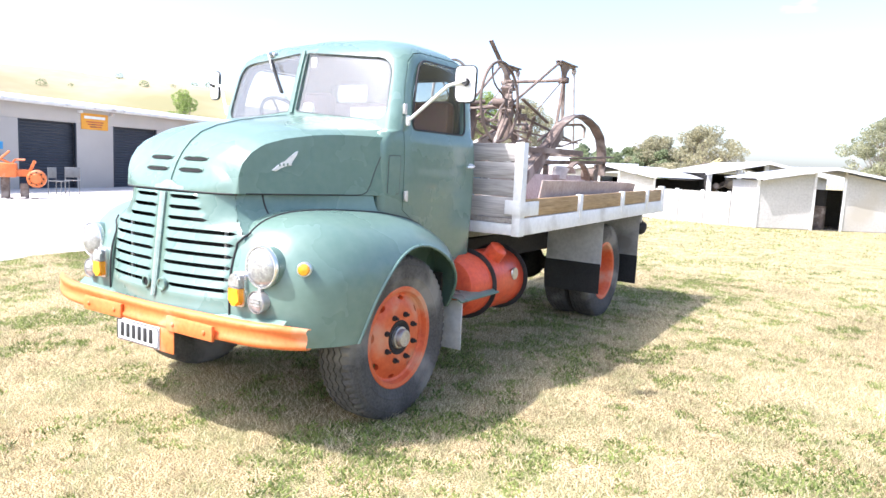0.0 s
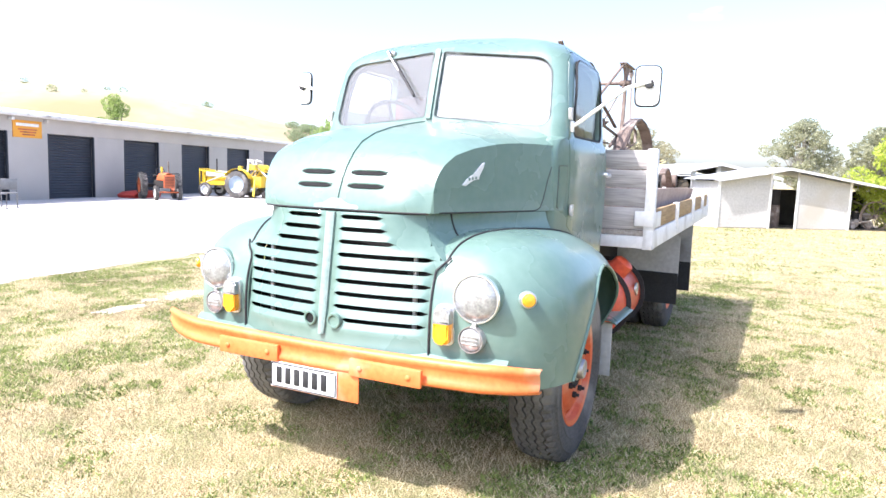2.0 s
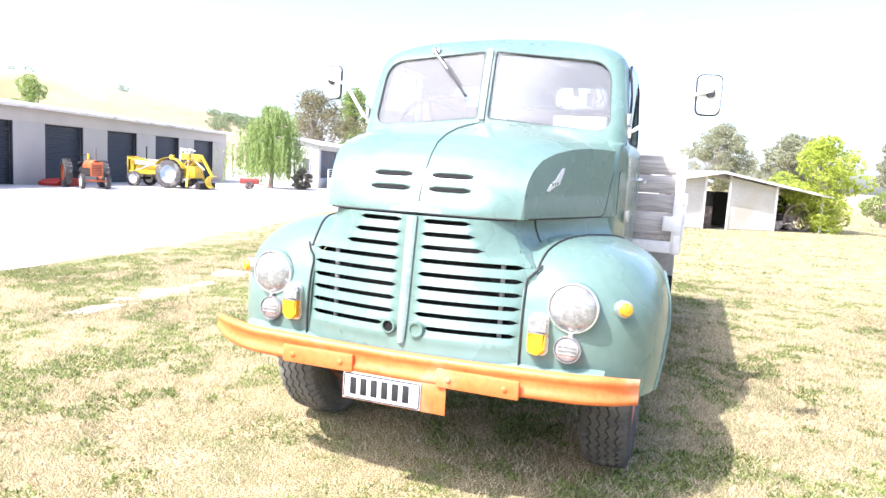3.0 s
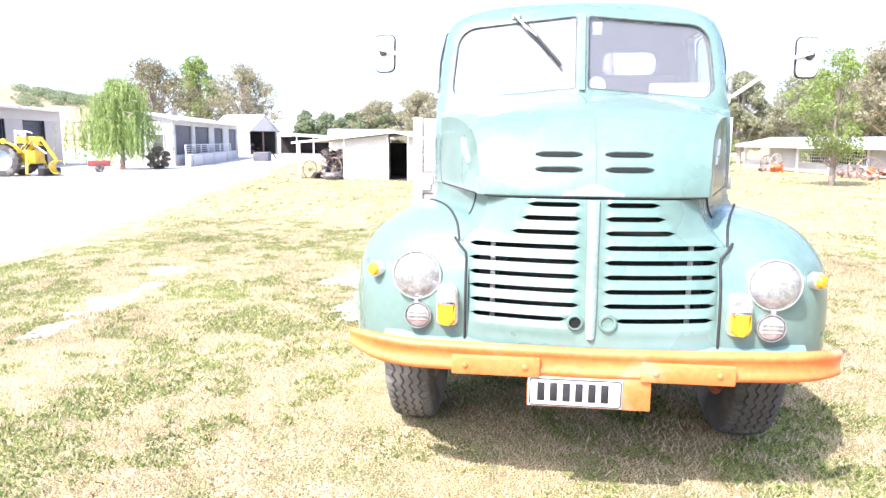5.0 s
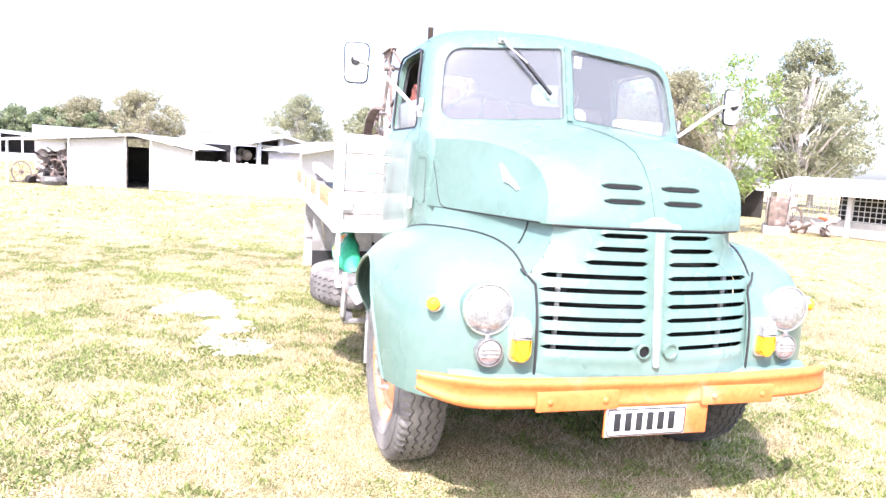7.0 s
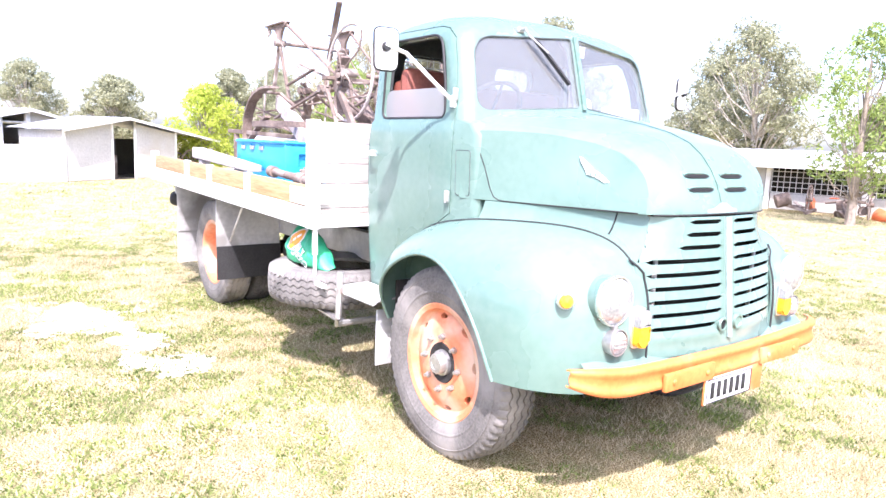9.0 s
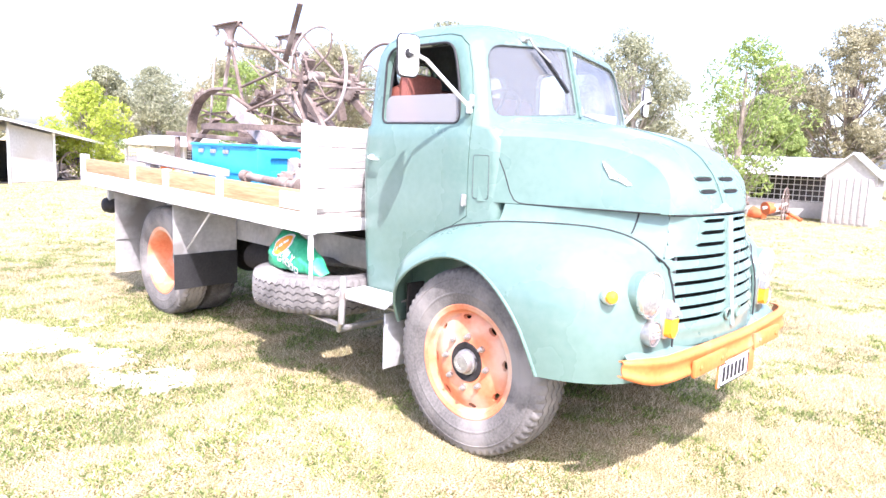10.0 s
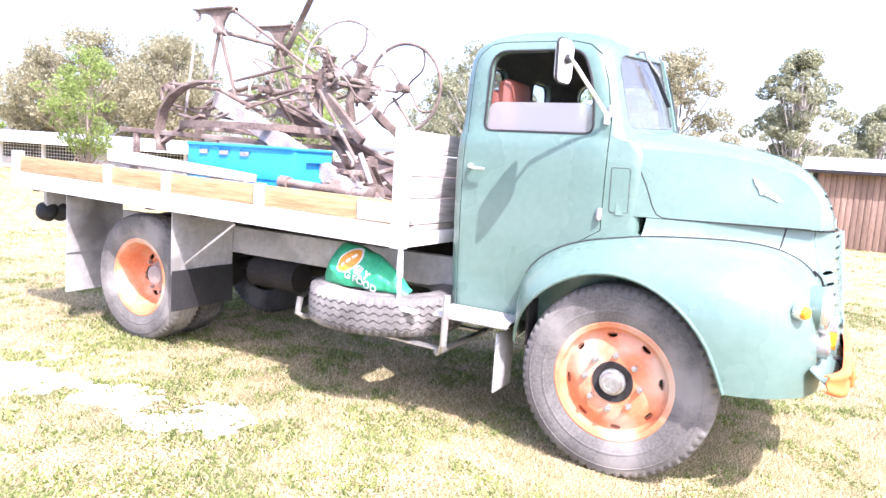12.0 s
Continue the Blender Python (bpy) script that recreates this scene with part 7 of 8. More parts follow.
def gable_shed(label, at, turn, spans, depth, eave0, apex, eave1, x_apex, open_from, open_to):
    """A low shed; its front lies along local +x at y = 0, its roof peaks at x_apex. spans: wall panels (x0, x1); the rest is open."""
    sh = thing("gabled_shed", label, "shed", "farm sheds", at, turn)
    L = spans[-1][1] if not open_to else max(spans[-1][1], open_to)
    x_min = min(spans[0][0], open_from if open_to else spans[0][0])

    def top(x):
        return eave0 + (apex - eave0) * (x - x_min) / (x_apex - x_min) if x < x_apex else apex + (eave1 - apex) * (x - x_apex) / (L - x_apex)
    for x0, x1 in spans:
        n = max(2, int((x1 - x0) / 0.09))
        rows = []
        for k in range(n + 1):
            x = x0 + (x1 - x0) * k / n
            rows.append([(x, 0.012 * (k % 2), 0.02), (x, 0.012 * (k % 2), top(x) - 0.12)])
        part("wall_panel", sheet(rows, 0.006), SHED_WHITE, sh)
        part("panel_trim", block(x0 - 0.04, x0 + 0.04, -0.03, 0.03, 0, top(x0) - 0.05, 0.004), WHITE, sh)
        part("panel_trim", block(x1 - 0.04, x1 + 0.04, -0.03, 0.03, 0, top(x1) - 0.05, 0.004), WHITE, sh)
    for xs in ((x_min - 0.25, x_apex), (x_apex, L + 0.25)):
        n = 40
        rows = []
        for k in range(n + 1):
            y = -0.3 + (depth + 0.5) * k / n
            d = 0.012 * (k % 2)
            rows.append([(xs[0], y, (top(xs[0]) if xs[0] >= x_min else eave0 - 0.02) + d), (xs[1], y, (top(xs[1]) if xs[1] <= L else eave1 - 0.02) + d)])
        part("roof_sheet", sheet(rows, 0.02), ROOFING, sh)
    bm = bmesh.new()
    beam(bm, (x_min - 0.25, -0.31, eave0 - 0.05), (x_apex, -0.31, apex - 0.04), 0.03, 0.09)
    beam(bm, (x_apex, -0.31, apex - 0.04), (L + 0.25, -0.31, eave1 - 0.05), 0.03, 0.09)
    part("barge_board", bm, WHITE, sh)
    # back wall and floor carry the painted inside shade
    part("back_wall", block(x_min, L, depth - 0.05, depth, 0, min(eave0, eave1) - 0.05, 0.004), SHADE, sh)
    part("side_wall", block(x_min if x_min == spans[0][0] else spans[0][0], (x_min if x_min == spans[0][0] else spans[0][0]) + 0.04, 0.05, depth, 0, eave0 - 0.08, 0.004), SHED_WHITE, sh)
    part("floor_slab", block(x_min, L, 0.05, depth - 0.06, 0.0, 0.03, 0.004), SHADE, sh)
    if open_to:
        for x in (open_from, open_to):
            if abs(x - spans[0][0]) > 0.2 and abs(x - spans[-1][1]) > 0.2:
                for y in (0.0, depth - 0.1):
                    part("post", block(x - 0.04, x + 0.04, y - 0.04, y + 0.04, 0, top(x) - 0.05, 0.004), WHITE, sh)
    return sh, top


rng = random.Random(11)
ang = -11.5
west, _ = gable_shed("low white gabled shed with an open bay of rusty machinery", (-9.18, 22.13, 0), ang, [(2.35, 4.55), (5.55, 7.25)], 5.0, 1.72, 2.22, 1.78, 5.0, 0.0, 2.35)
part("door_post", block(4.52, 4.60, 0.1, 0.16, 0, 1.95, 0.004), RUST, west)
heap = thing("machinery_heap", "heap of rusty farm machinery in the open shed bay", "scrap machinery", at=(-9.18, 22.13, 0), turn=ang)
junk(heap, rng, 0.75, 2.2, -0.05, 2.2, 1.35, 130, [RUST, PALE_RUST, PALE_RUST, RUST, DARK])
old_wheel(heap, (1.75, 0.15, 0.5), 0.5, 70)
old_wheel(heap, (0.5, 0.05, 0.42), 0.42, 80, 0)
bm = bmesh.new()
spin(bm, [(-0.14, 0.22), (-0.16, 0.38), (0.0, 0.44), (0.16, 0.38), (0.14, 0.22)], 28, "z", (1.95, -0.45, 0.17))
part("old_tyre", bm, RUBBER, heap)
west.scale = heap.scale = (0.82, 0.82, 0.82)

ang = 35.0
east, _ = gable_shed("low white gabled shed with a dark doorway and open end bay", (0.09, 20.19, 0), ang, [(0.0, 2.05), (3.15, 5.35)], 2.0, 1.78, 2.25, 1.50, 2.6, 5.35, 7.6)
part("drum_stack", rod(bmesh.new(), (2.75, 0.9, 0.03), (2.75, 0.9, 0.85), 0.30, n=18), RUST, east, "rusty brown drum in the doorway")
part("upper_drum", rod(bmesh.new(), (2.75, 0.9, 0.86), (2.75, 0.9, 1.45), 0.28, n=18), DARK, east)
cart = thing("old_cart", "rusty cart with spoked wheels in the open bay", "cart", at=(0.09, 20.19, 0), turn=ang)
old_wheel(cart, (6.75, 0.3, 0.55), 0.55, 75)
old_wheel(cart, (7.2, 0.9, 0.45), 0.45, 60)
junk(cart, rng, 5.6, 7.3, 0.3, 1.7, 0.95, 26, [RUST, PALE_RUST, DARK])
east.scale = cart.scale = (0.885, 0.885, 0.885)

fence = thing("sheet_fence", "white corrugated sheet fence between the sheds", "fence")
a, b = Vector((-3.38, 20.95, 0)), Vector((0.06, 20.3, 0))
seg = (b - a) / 4
for k in range(4):
    p = a + seg * k
    bm = corrugated(seg.length - 0.03, 1.06, 0.13, 0.018)
    bmesh.ops.transform(bm, matrix=Matrix.Translation(p) @ Matrix.Rotation(math.atan2(-seg.x, seg.y), 4, "Z"), verts=bm.verts)
    part("fence_sheet", bm, SHED_WHITE, fence)
    part("fence_post", block(p.x - 0.05, p.x + 0.05, p.y - 0.05, p.y + 0.05, 0, 1.1, 0.004), WHITE, fence)

# gabled shed behind the fence: its left half open, its right half clad
lean = thing("open_shed", "open-fronted farm shed with machinery stored inside", "shed", "farm sheds", at=(-0.36, 25.15, 0.0), turn=31)
for x in (-2.1, -1.0, 0.0):
    part("post", block(x - 0.07, x + 0.07, -0.07, 0.07, 0, 2.12 + 0.2 * x, 0.004), WHITE, lean)
rows = [[(2.3 * k / 26, 0.012 * (k % 2), 0.02), (2.3 * k / 26, 0.012 * (k % 2), 2.12 - 0.46 * k / 26)] for k in range(27)]
part("wall_panel", sheet(rows, 0.006), SHED_WHITE, lean)
for x0, z0, x1, z1 in ((-2.35, 1.70, 0.0, 2.20), (0.0, 2.20, 2.5, 1.70)):
    part("roof_sheet", sheet([[(x0, y, z0 + 0.012 * (k % 2)), (x1, y, z1 + 0.012 * (k % 2))] for k, y in enumerate(np.linspace(-0.25, 5.2, 60))], 0.02), ROOFING, lean)
    part("barge_board", beam(bmesh.new(), (x0, -0.27, z0 - 0.05), (x1, -0.27, z1 - 0.05), 0.03, 0.10), WHITE, lean)
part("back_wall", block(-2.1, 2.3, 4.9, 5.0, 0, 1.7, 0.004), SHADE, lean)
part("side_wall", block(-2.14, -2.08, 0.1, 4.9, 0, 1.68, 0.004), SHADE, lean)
part("side_wall", block(2.26, 2.32, 0.1, 4.9, 0, 1.68, 0.004), SHED_WHITE, lean)
part("rail", rod(bmesh.new(), (-2.1, 0.0, 1.72), (0, 0.0, 1.72), 0.03, n=8), WHITE, lean)
stock = thing("machinery_heap", "stored rusty machinery under the open shed roof", "scrap machinery", at=(-0.36, 25.15, 0.0), turn=31)
junk(stock, rng, -1.9, -0.2, 0.3, 2.4, 1.45, 46, [RUST, PALE_RUST, DARK, WHITE])
far_roof = thing("low_shed", "low shed with a pale zinc roof behind the other sheds", "shed", "farm sheds", at=(-11.2, 32.8, 0.0), turn=15)
part("roof", sheet([[(x, y, 1.55 + 0.55 * min(1.0, (y + 0.3) / 2.4) + 0.012 * (k % 2)) for y in (-0.3, 2.1, 3.0)] for k, x in enumerate(np.linspace(-0.1, 3.5, 40))], 0.03), ROOFING, far_roof)
part("wall_panel", block(0, 3.4, 0.0, 0.06, 0, 1.6, 0.004), SHED_WHITE, far_roof)
for x in (0.0, 3.34):
    part("side_wall", block(x, x + 0.06, 0.06, 2.9, 0, 1.58, 0.004), SHED_WHITE, far_roof)
boom = thing("crane_boom", "pale yellow lattice boom rising behind the sheds", "crane", at=(-5.6, 36.1, 0))
bm = bmesh.new()
for dx, dz in ((0, 0), (0, 0.16), (0.12, 0.08)):
    rod(bm, (-0.6 + dx, 0, 1.10 + dz), (1.5 + dx, 0.2, 2.45 + dz), 0.03, n=6)
for k in range(8):
    t = k / 8
    rod(bm, (-0.6 + 2.1 * t, 0.2 * t, 1.10 + 1.35 * t), (-0.42 + 2.1 * t, 0.2 * t, 1.40 + 1.35 * t), 0.02, n=5)
part("boom_frame", bm, surface("pale_yellow_paint", (0.55, 0.48, 0.25), (0.66, 0.6, 0.36), 0.6, scale=2, fine=20, bump=0.03), boom)
part("boom_base", block(-1.1, -0.4, -0.5, 0.5, 0.0, 1.2, 0.05), DARK, boom)

# ---- house, barn and carport up the drive ----
SCREEN = surface("grey_shade_screen", (0.10, 0.10, 0.11), (0.16, 0.16, 0.17), 0.8, scale=2, fine=30, bump=0.05)
HOUSE_WALL = surface("pale_house_wall", (0.50, 0.49, 0.46), (0.60, 0.59, 0.56), 0.75, scale=0.7, fine=14, bump=0.04, dirt=(0.42, 0.40, 0.36), dirt_amount=0.12)
house = thing("white_house", "low white house with a veranda of dark screened bays", "house", at=(-19.3, 31.2, 0.0), turn=13.6)
HOUSE_LONG, EAVE, RIDGE = 18.2, 2.52, 2.95
BAYS = [(0.30, 3.75), (4.6, 8.3), (9.8, 12.7), (14.7, 17.6)]
bm = bmesh.new()
prism(bm, [(0, 0), (-1.9, 0), (-1.9, RIDGE), (0, EAVE)], "y", -0.12, 0.0)
part("wall_gable", bm, HOUSE_WALL, house)
part("wall_back", block(-1.9, -1.8, 0.0, HOUSE_LONG, 0, RIDGE - 0.05, 0.01), HOUSE_WALL, house)
part("wall_far", block(-1.8, 0, HOUSE_LONG, HOUSE_LONG + 0.1, 0, EAVE, 0.01), HOUSE_WALL, house)
edges = [0.0] + [v for b in BAYS for v in b] + [HOUSE_LONG]
for a, b in zip(edges[::2], edges[1::2]):
    part("veranda_pier", block(-0.18, 0.0, a, b, 0, 2.24, 0.01), HOUSE_WALL, house)
part("veranda_beam", block(-0.18, 0.004, 0.0, HOUSE_LONG, 2.24, EAVE, 0.008), HOUSE_WALL, house)
for a, b in BAYS:
    part("bay_sill", block(-0.18, -0.004, a, b, 0, 0.62, 0.006), HOUSE_WALL, house)
    w = part("screen", block(-0.15, -0.11, a + 0.01, b - 0.01, 0.62, 2.24, 0.004), SCREEN, house, "dark screened bay")
    part("screen_frame", tube(bmesh.new(), [(-0.10, y, z) for y, z in ((a + 0.04, 0.66), (b - 0.04, 0.66), (b - 0.04, 2.20), (a + 0.04, 2.20))], 0.03, 6, closed=True), SCREEN, w)
part("roof", sheet([[(0.22, y, EAVE + 0.01 + 0.01 * (k % 2)), (-2.0, y, RIDGE + 0.04 + 0.01 * (k % 2))] for k, y in enumerate(np.linspace(-0.3, HOUSE_LONG + 0.3, 90))], 0.06), ROOFING, house)
part("gutter", block(0.225, 0.30, -0.3, HOUSE_LONG + 0.3, EAVE - 0.08, EAVE + 0.01, 0.01), HOUSE_WALL, house)
wn_ = part("window", block(-0.95, -0.50, -0.15, -0.121, 1.0, 1.72, 0.01), SCREEN, house)
part("window_frame", tube(bmesh.new(), [(x, -0.16, z) for x, z in ((-0.95, 1.0), (-0.50, 1.0), (-0.50, 1.72), (-0.95, 1.72))], 0.03, 6, closed=True), WHITE, wn_)
railing = thing("veranda_railing", "pale railing with thin bars before the house bays", "railing", at=(-18.75, 31.3, 0.0), turn=13.6)
for k in range(8):
    part("post", block(-0.03, 0.03, 1.75 * k, 1.75 * k + 0.06, 0.0, 1.17, 0.004), WHITE, railing)
for k in range(5):
    part("bar", rod(bmesh.new(), (0, 0, 0.68 + 0.12 * k), (0, 12.3, 0.68 + 0.12 * k), 0.022 if k == 4 else 0.012, n=6), WHITE, railing)
low_wall = thing("low_white_wall", "stained low white wall in front of the house", "wall", at=(-18.35, 30.8, 0.0), turn=13.6)
part("wall_face", block(-0.10, 0.10, 0.0, 11.5, 0.0, 0.66, 0.01), HOUSE_WALL, low_wall)
for k, y in enumerate((0.5, 3.0, 5.6, 9.6)):
    part("stain_board", block(0.101, 0.13, y, y + 0.12, 0.02, 0.62 - 0.06 * (k % 2), 0.004), GREY_SHEET, low_wall, "grey weathered upright")
tank = thing("grey_trough", "dark grey trough with a handle beside the low wall", "trough", at=(-18.6, 41.6, 0.0), turn=13.6)
part("trough_body", block(-0.5, 0.5, -0.9, 0.9, 0.0, 0.62, 0.06), SCREEN, tank)
part("handle", tube(bmesh.new(), [(0.3, 0.9, 0.55), (0.5, 1.5, 0.5), (0.7, 1.9, 0.1)], 0.04, 6), DARK, tank)

barn = thing("gabled_barn", "white gabled barn with a wide dark opening", "barn", at=(-26.1, 57.1, 0.0), turn=76)
o = [(0, 0), (4.4, 0), (4.4, 2.32), (2.2, 3.74), (0, 2.32)]
bm = bmesh.new()
prism(bm, o, "y", 0, 0.12)
me = carve(raw(bm), raw(box(bmesh.new(), 0.14, 4.26, -1, 1, -0.1, 2.25)))
part("front_wall", smoothed(me, 20), HOUSE_WALL, barn)
part("roof", sheet([[(-0.25, y, 2.20), (2.2, y, 3.80), (4.65, y, 2.20)] for y in (-0.25, 2, 4.5)], 0.06), ROOFING, barn)
part("back_wall", block(0, 4.4, 4.2, 4.3, 0, 2.3), SHADE, barn)
for x in (0, 4.3):
    part("side_wall", block(x, x + 0.1, 0.12, 4.2, 0, 2.28), HOUSE_WALL, barn)
part("door_post", block(2.1, 2.25, 0.0, 0.11, 0, 2.25), RUST, barn)
# added inner faces that paint the barn's inside as shade
for x in (0.105, 4.25):
    part("dark_lining", block(x, x + 0.04, 0.13, 4.19, 0, 2.24), SHADE, barn)
part("floor_slab", block(0.15, 4.24, 0.0, 4.19, 0.0, 0.03, 0.004), SHADE, barn)
carport = thing("carport", "long white carport beside the barn", "carport", at=(-24.4, 60.4, 0.0), turn=20)
for k in range(5):
    part("post", block(2.0 * k - 0.08, 2.0 * k + 0.08, -0.08, 0.08, 0, 2.3), WHITE, carport)
part("roof", sheet([[(x, -0.4, 2.55 - 0.06 * x), (x, 5, 2.75 - 0.06 * x)] for x in (-0.3, 4, 8.4)], 0.2), ROOFING, carport)
part("back_wall", block(0, 8, 4.8, 4.9, 0, 2.2), SHADE, carport)
carport.scale = (0.8, 0.8, 0.8)
barn_stock = thing("machinery_heap", "machines parked inside the barn", "scrap machinery", at=(-26.1, 57.1, 0.0), turn=76)
junk(barn_stock, rng, 0.5, 3.9, 0.7, 2.4, 1.1, 18, [RUST, DARK, PALE_RUST])

# ---- the long open sheds along the far side of the lawn ----
def long_shed(at, turn, length, ridge, label):
    sh = thing("long_shed", label, "shed", "long sheds", at, turn)
    n = int(length / 2.4)
    part("roof", sheet([[(-0.6, y, ridge - 0.42 + 0.012 * (k % 2)), (1.6, y, ridge + 0.012 * (k % 2)), (4.2, y, ridge - 0.35)] for k, y in enumerate(np.linspace(-0.3, length + 0.3, int(length * 5)))], 0.03), ROOFING, sh)
    part("eave_beam", block(-0.58, -0.50, -0.3, length + 0.3, ridge - 0.55, ridge - 0.43, 0.004), WHITE, sh)
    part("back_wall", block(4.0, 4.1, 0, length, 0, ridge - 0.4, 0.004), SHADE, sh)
    for k in range(n + 1):
        y = length * k / n
        part("post", block(-0.07, 0.07, y - 0.07, y + 0.07, 0, ridge - 0.40, 0.004), WHITE, sh)
    for k in range(n):
        y0, y1 = length * k / n + 0.1, length * (k + 1) / n - 0.1
        if k % 3 == 2:
            part("boarded_bay", block(-0.02, 0.02, y0, y1, 0.05, ridge - 0.5, 0.004), SHED_WHITE, sh)
            continue
        bm = bmesh.new()
        m = 14
        for j in range(m + 1):
            y = y0 + (y1 - y0) * j / m
            rod(bm, (0, y, 0.52), (0, y, ridge - 0.5), 0.010, n=4)
        for j in range(6):
            z = 0.52 + (ridge - 1.02) * j / 5
            rod(bm, (0, y0, z), (0, y1, z), 0.010, n=4)
        part("mesh_panel", bm, WHITE, sh, "white wire mesh panel")
        part("base_board", block(-0.03, 0.03, y0, y1, 0.02, 0.5, 0.004), SHED_WHITE, sh)
    return sh


long_shed((18.6, 3.2, 0), 14.5, 12.8, 1.80, "long low shed with white posts and wire mesh bays")
long_shed((15.6, 20.0, 0), 11.6, 17.9, 1.75, "long low shed with boarded and meshed bays")
rng = random.Random(5)
for k, (x, y, n) in enumerate(((16.9, 6.2, 14), (16.0, 9.6, 10), (15.0, 13.6, 12), (14.6, 20.5, 12), (13.3, 26.5, 12), (11.9, 33, 10), (16.9, 4.6, 8))):
    hp = thing("old_implement", "rusty horse-drawn implement with iron wheels on the grass", "implement", "old implements", at=(x, y, 0), turn=rng.uniform(-25, 25))
    old_wheel(hp, (0, -0.55, 0.45), 0.45, 90 + rng.uniform(-30, 30), 0, PALE_RUST if k % 2 else RUST)
    old_wheel(hp, (0.1, 0.5, 0.40), 0.40, 80 + rng.uniform(-30, 30), 0)
    junk(hp, rng, -0.5, 0.5, -1.2, 1.2, 0.6, n, [RUST, PALE_RUST, TRACTOR_ORANGE])
fly = thing("flywheel_engine", "stationary engine with a large spoked flywheel", "engine", at=(13.8, 13.6, 0), turn=-40)
old_wheel(fly, (0.3, 0, 0.95), 0.62, 0, 0, PALE_RUST)
old_wheel(fly, (-0.3, 0, 0.95), 0.62, 0, 0, PALE_RUST)
part("engine_block", block(-0.25, 0.25, -0.5, 0.7, 0.25, 1.1, 0.06), RUST, fly)
part("skid", block(-0.35, 0.35, -0.8, 1.0, 0.0, 0.25, 0.02), PALE_RUST, fly)

# ---- brown board shed, seat, car and pale shed at the far end ----
brown = thing("board_shed", "brown timber board shed with a zinc roof", "shed", at=(16.5, -0.35, 0))
part("inner_wall", block(0.03, 0.06, -5.6, -0.1, 0, 2.0, 0.002), SHADE, brown)
for k in range(40):
    y = -0.14 * (k + 1)
    part("wall_board", block(0.0 - 0.008 * (k % 2), 0.028, y + 0.005, y + 0.135, 0.0, 2.02, 0.003), BATTEN, brown)
for k in range(10):
    x = 0.15 * k
    if k > 5:
        part("end_board", block(x + 0.9, x + 1.04, -0.03, 0.0, 0.0, 2.1, 0.003), BATTEN, brown)
rows = []
for k in range(61):
    y = -5.9 + 6.2 * k / 60
    rows.append([(-0.25, y, 2.02 + 0.02 * (k % 2)), (1.6, y, 2.42 + 0.02 * (k % 2)), (3.4, y, 2.05)])
part("roof", sheet(rows, 0.015), ROOFING, brown, "corrugated zinc roof")
part("fascia", block(-0.27, -0.24, -5.9, 0.3, 1.93, 2.03, 0.003), DARK, brown)
part("back_wall", block(3.1, 3.2, -5.6, 0, 0, 2.0), SHADE, brown)
part("corner_post", block(-0.02, 0.10, -0.10, 0.02, 0, 2.05, 0.004), DARK, brown)
bench = thing("garden_bench", "dark wooden bench beside the brown shed", "bench", at=(18.1, -0.05, 0), turn=62)
part("seat", block(-0.2, 0.2, -0.4, 0.4, 0.42, 0.47, 0.01), DARK, bench)
part("backrest", block(0.18, 0.23, -0.4, 0.4, 0.46, 0.80, 0.01), DARK, bench)
for x in (-0.18, 0.18):
    for y in (-0.36, 0.36):
        part("leg", block(x - 0.03, x + 0.03, y - 0.03, y + 0.03, 0, 0.43, 0.004), DARK, bench)


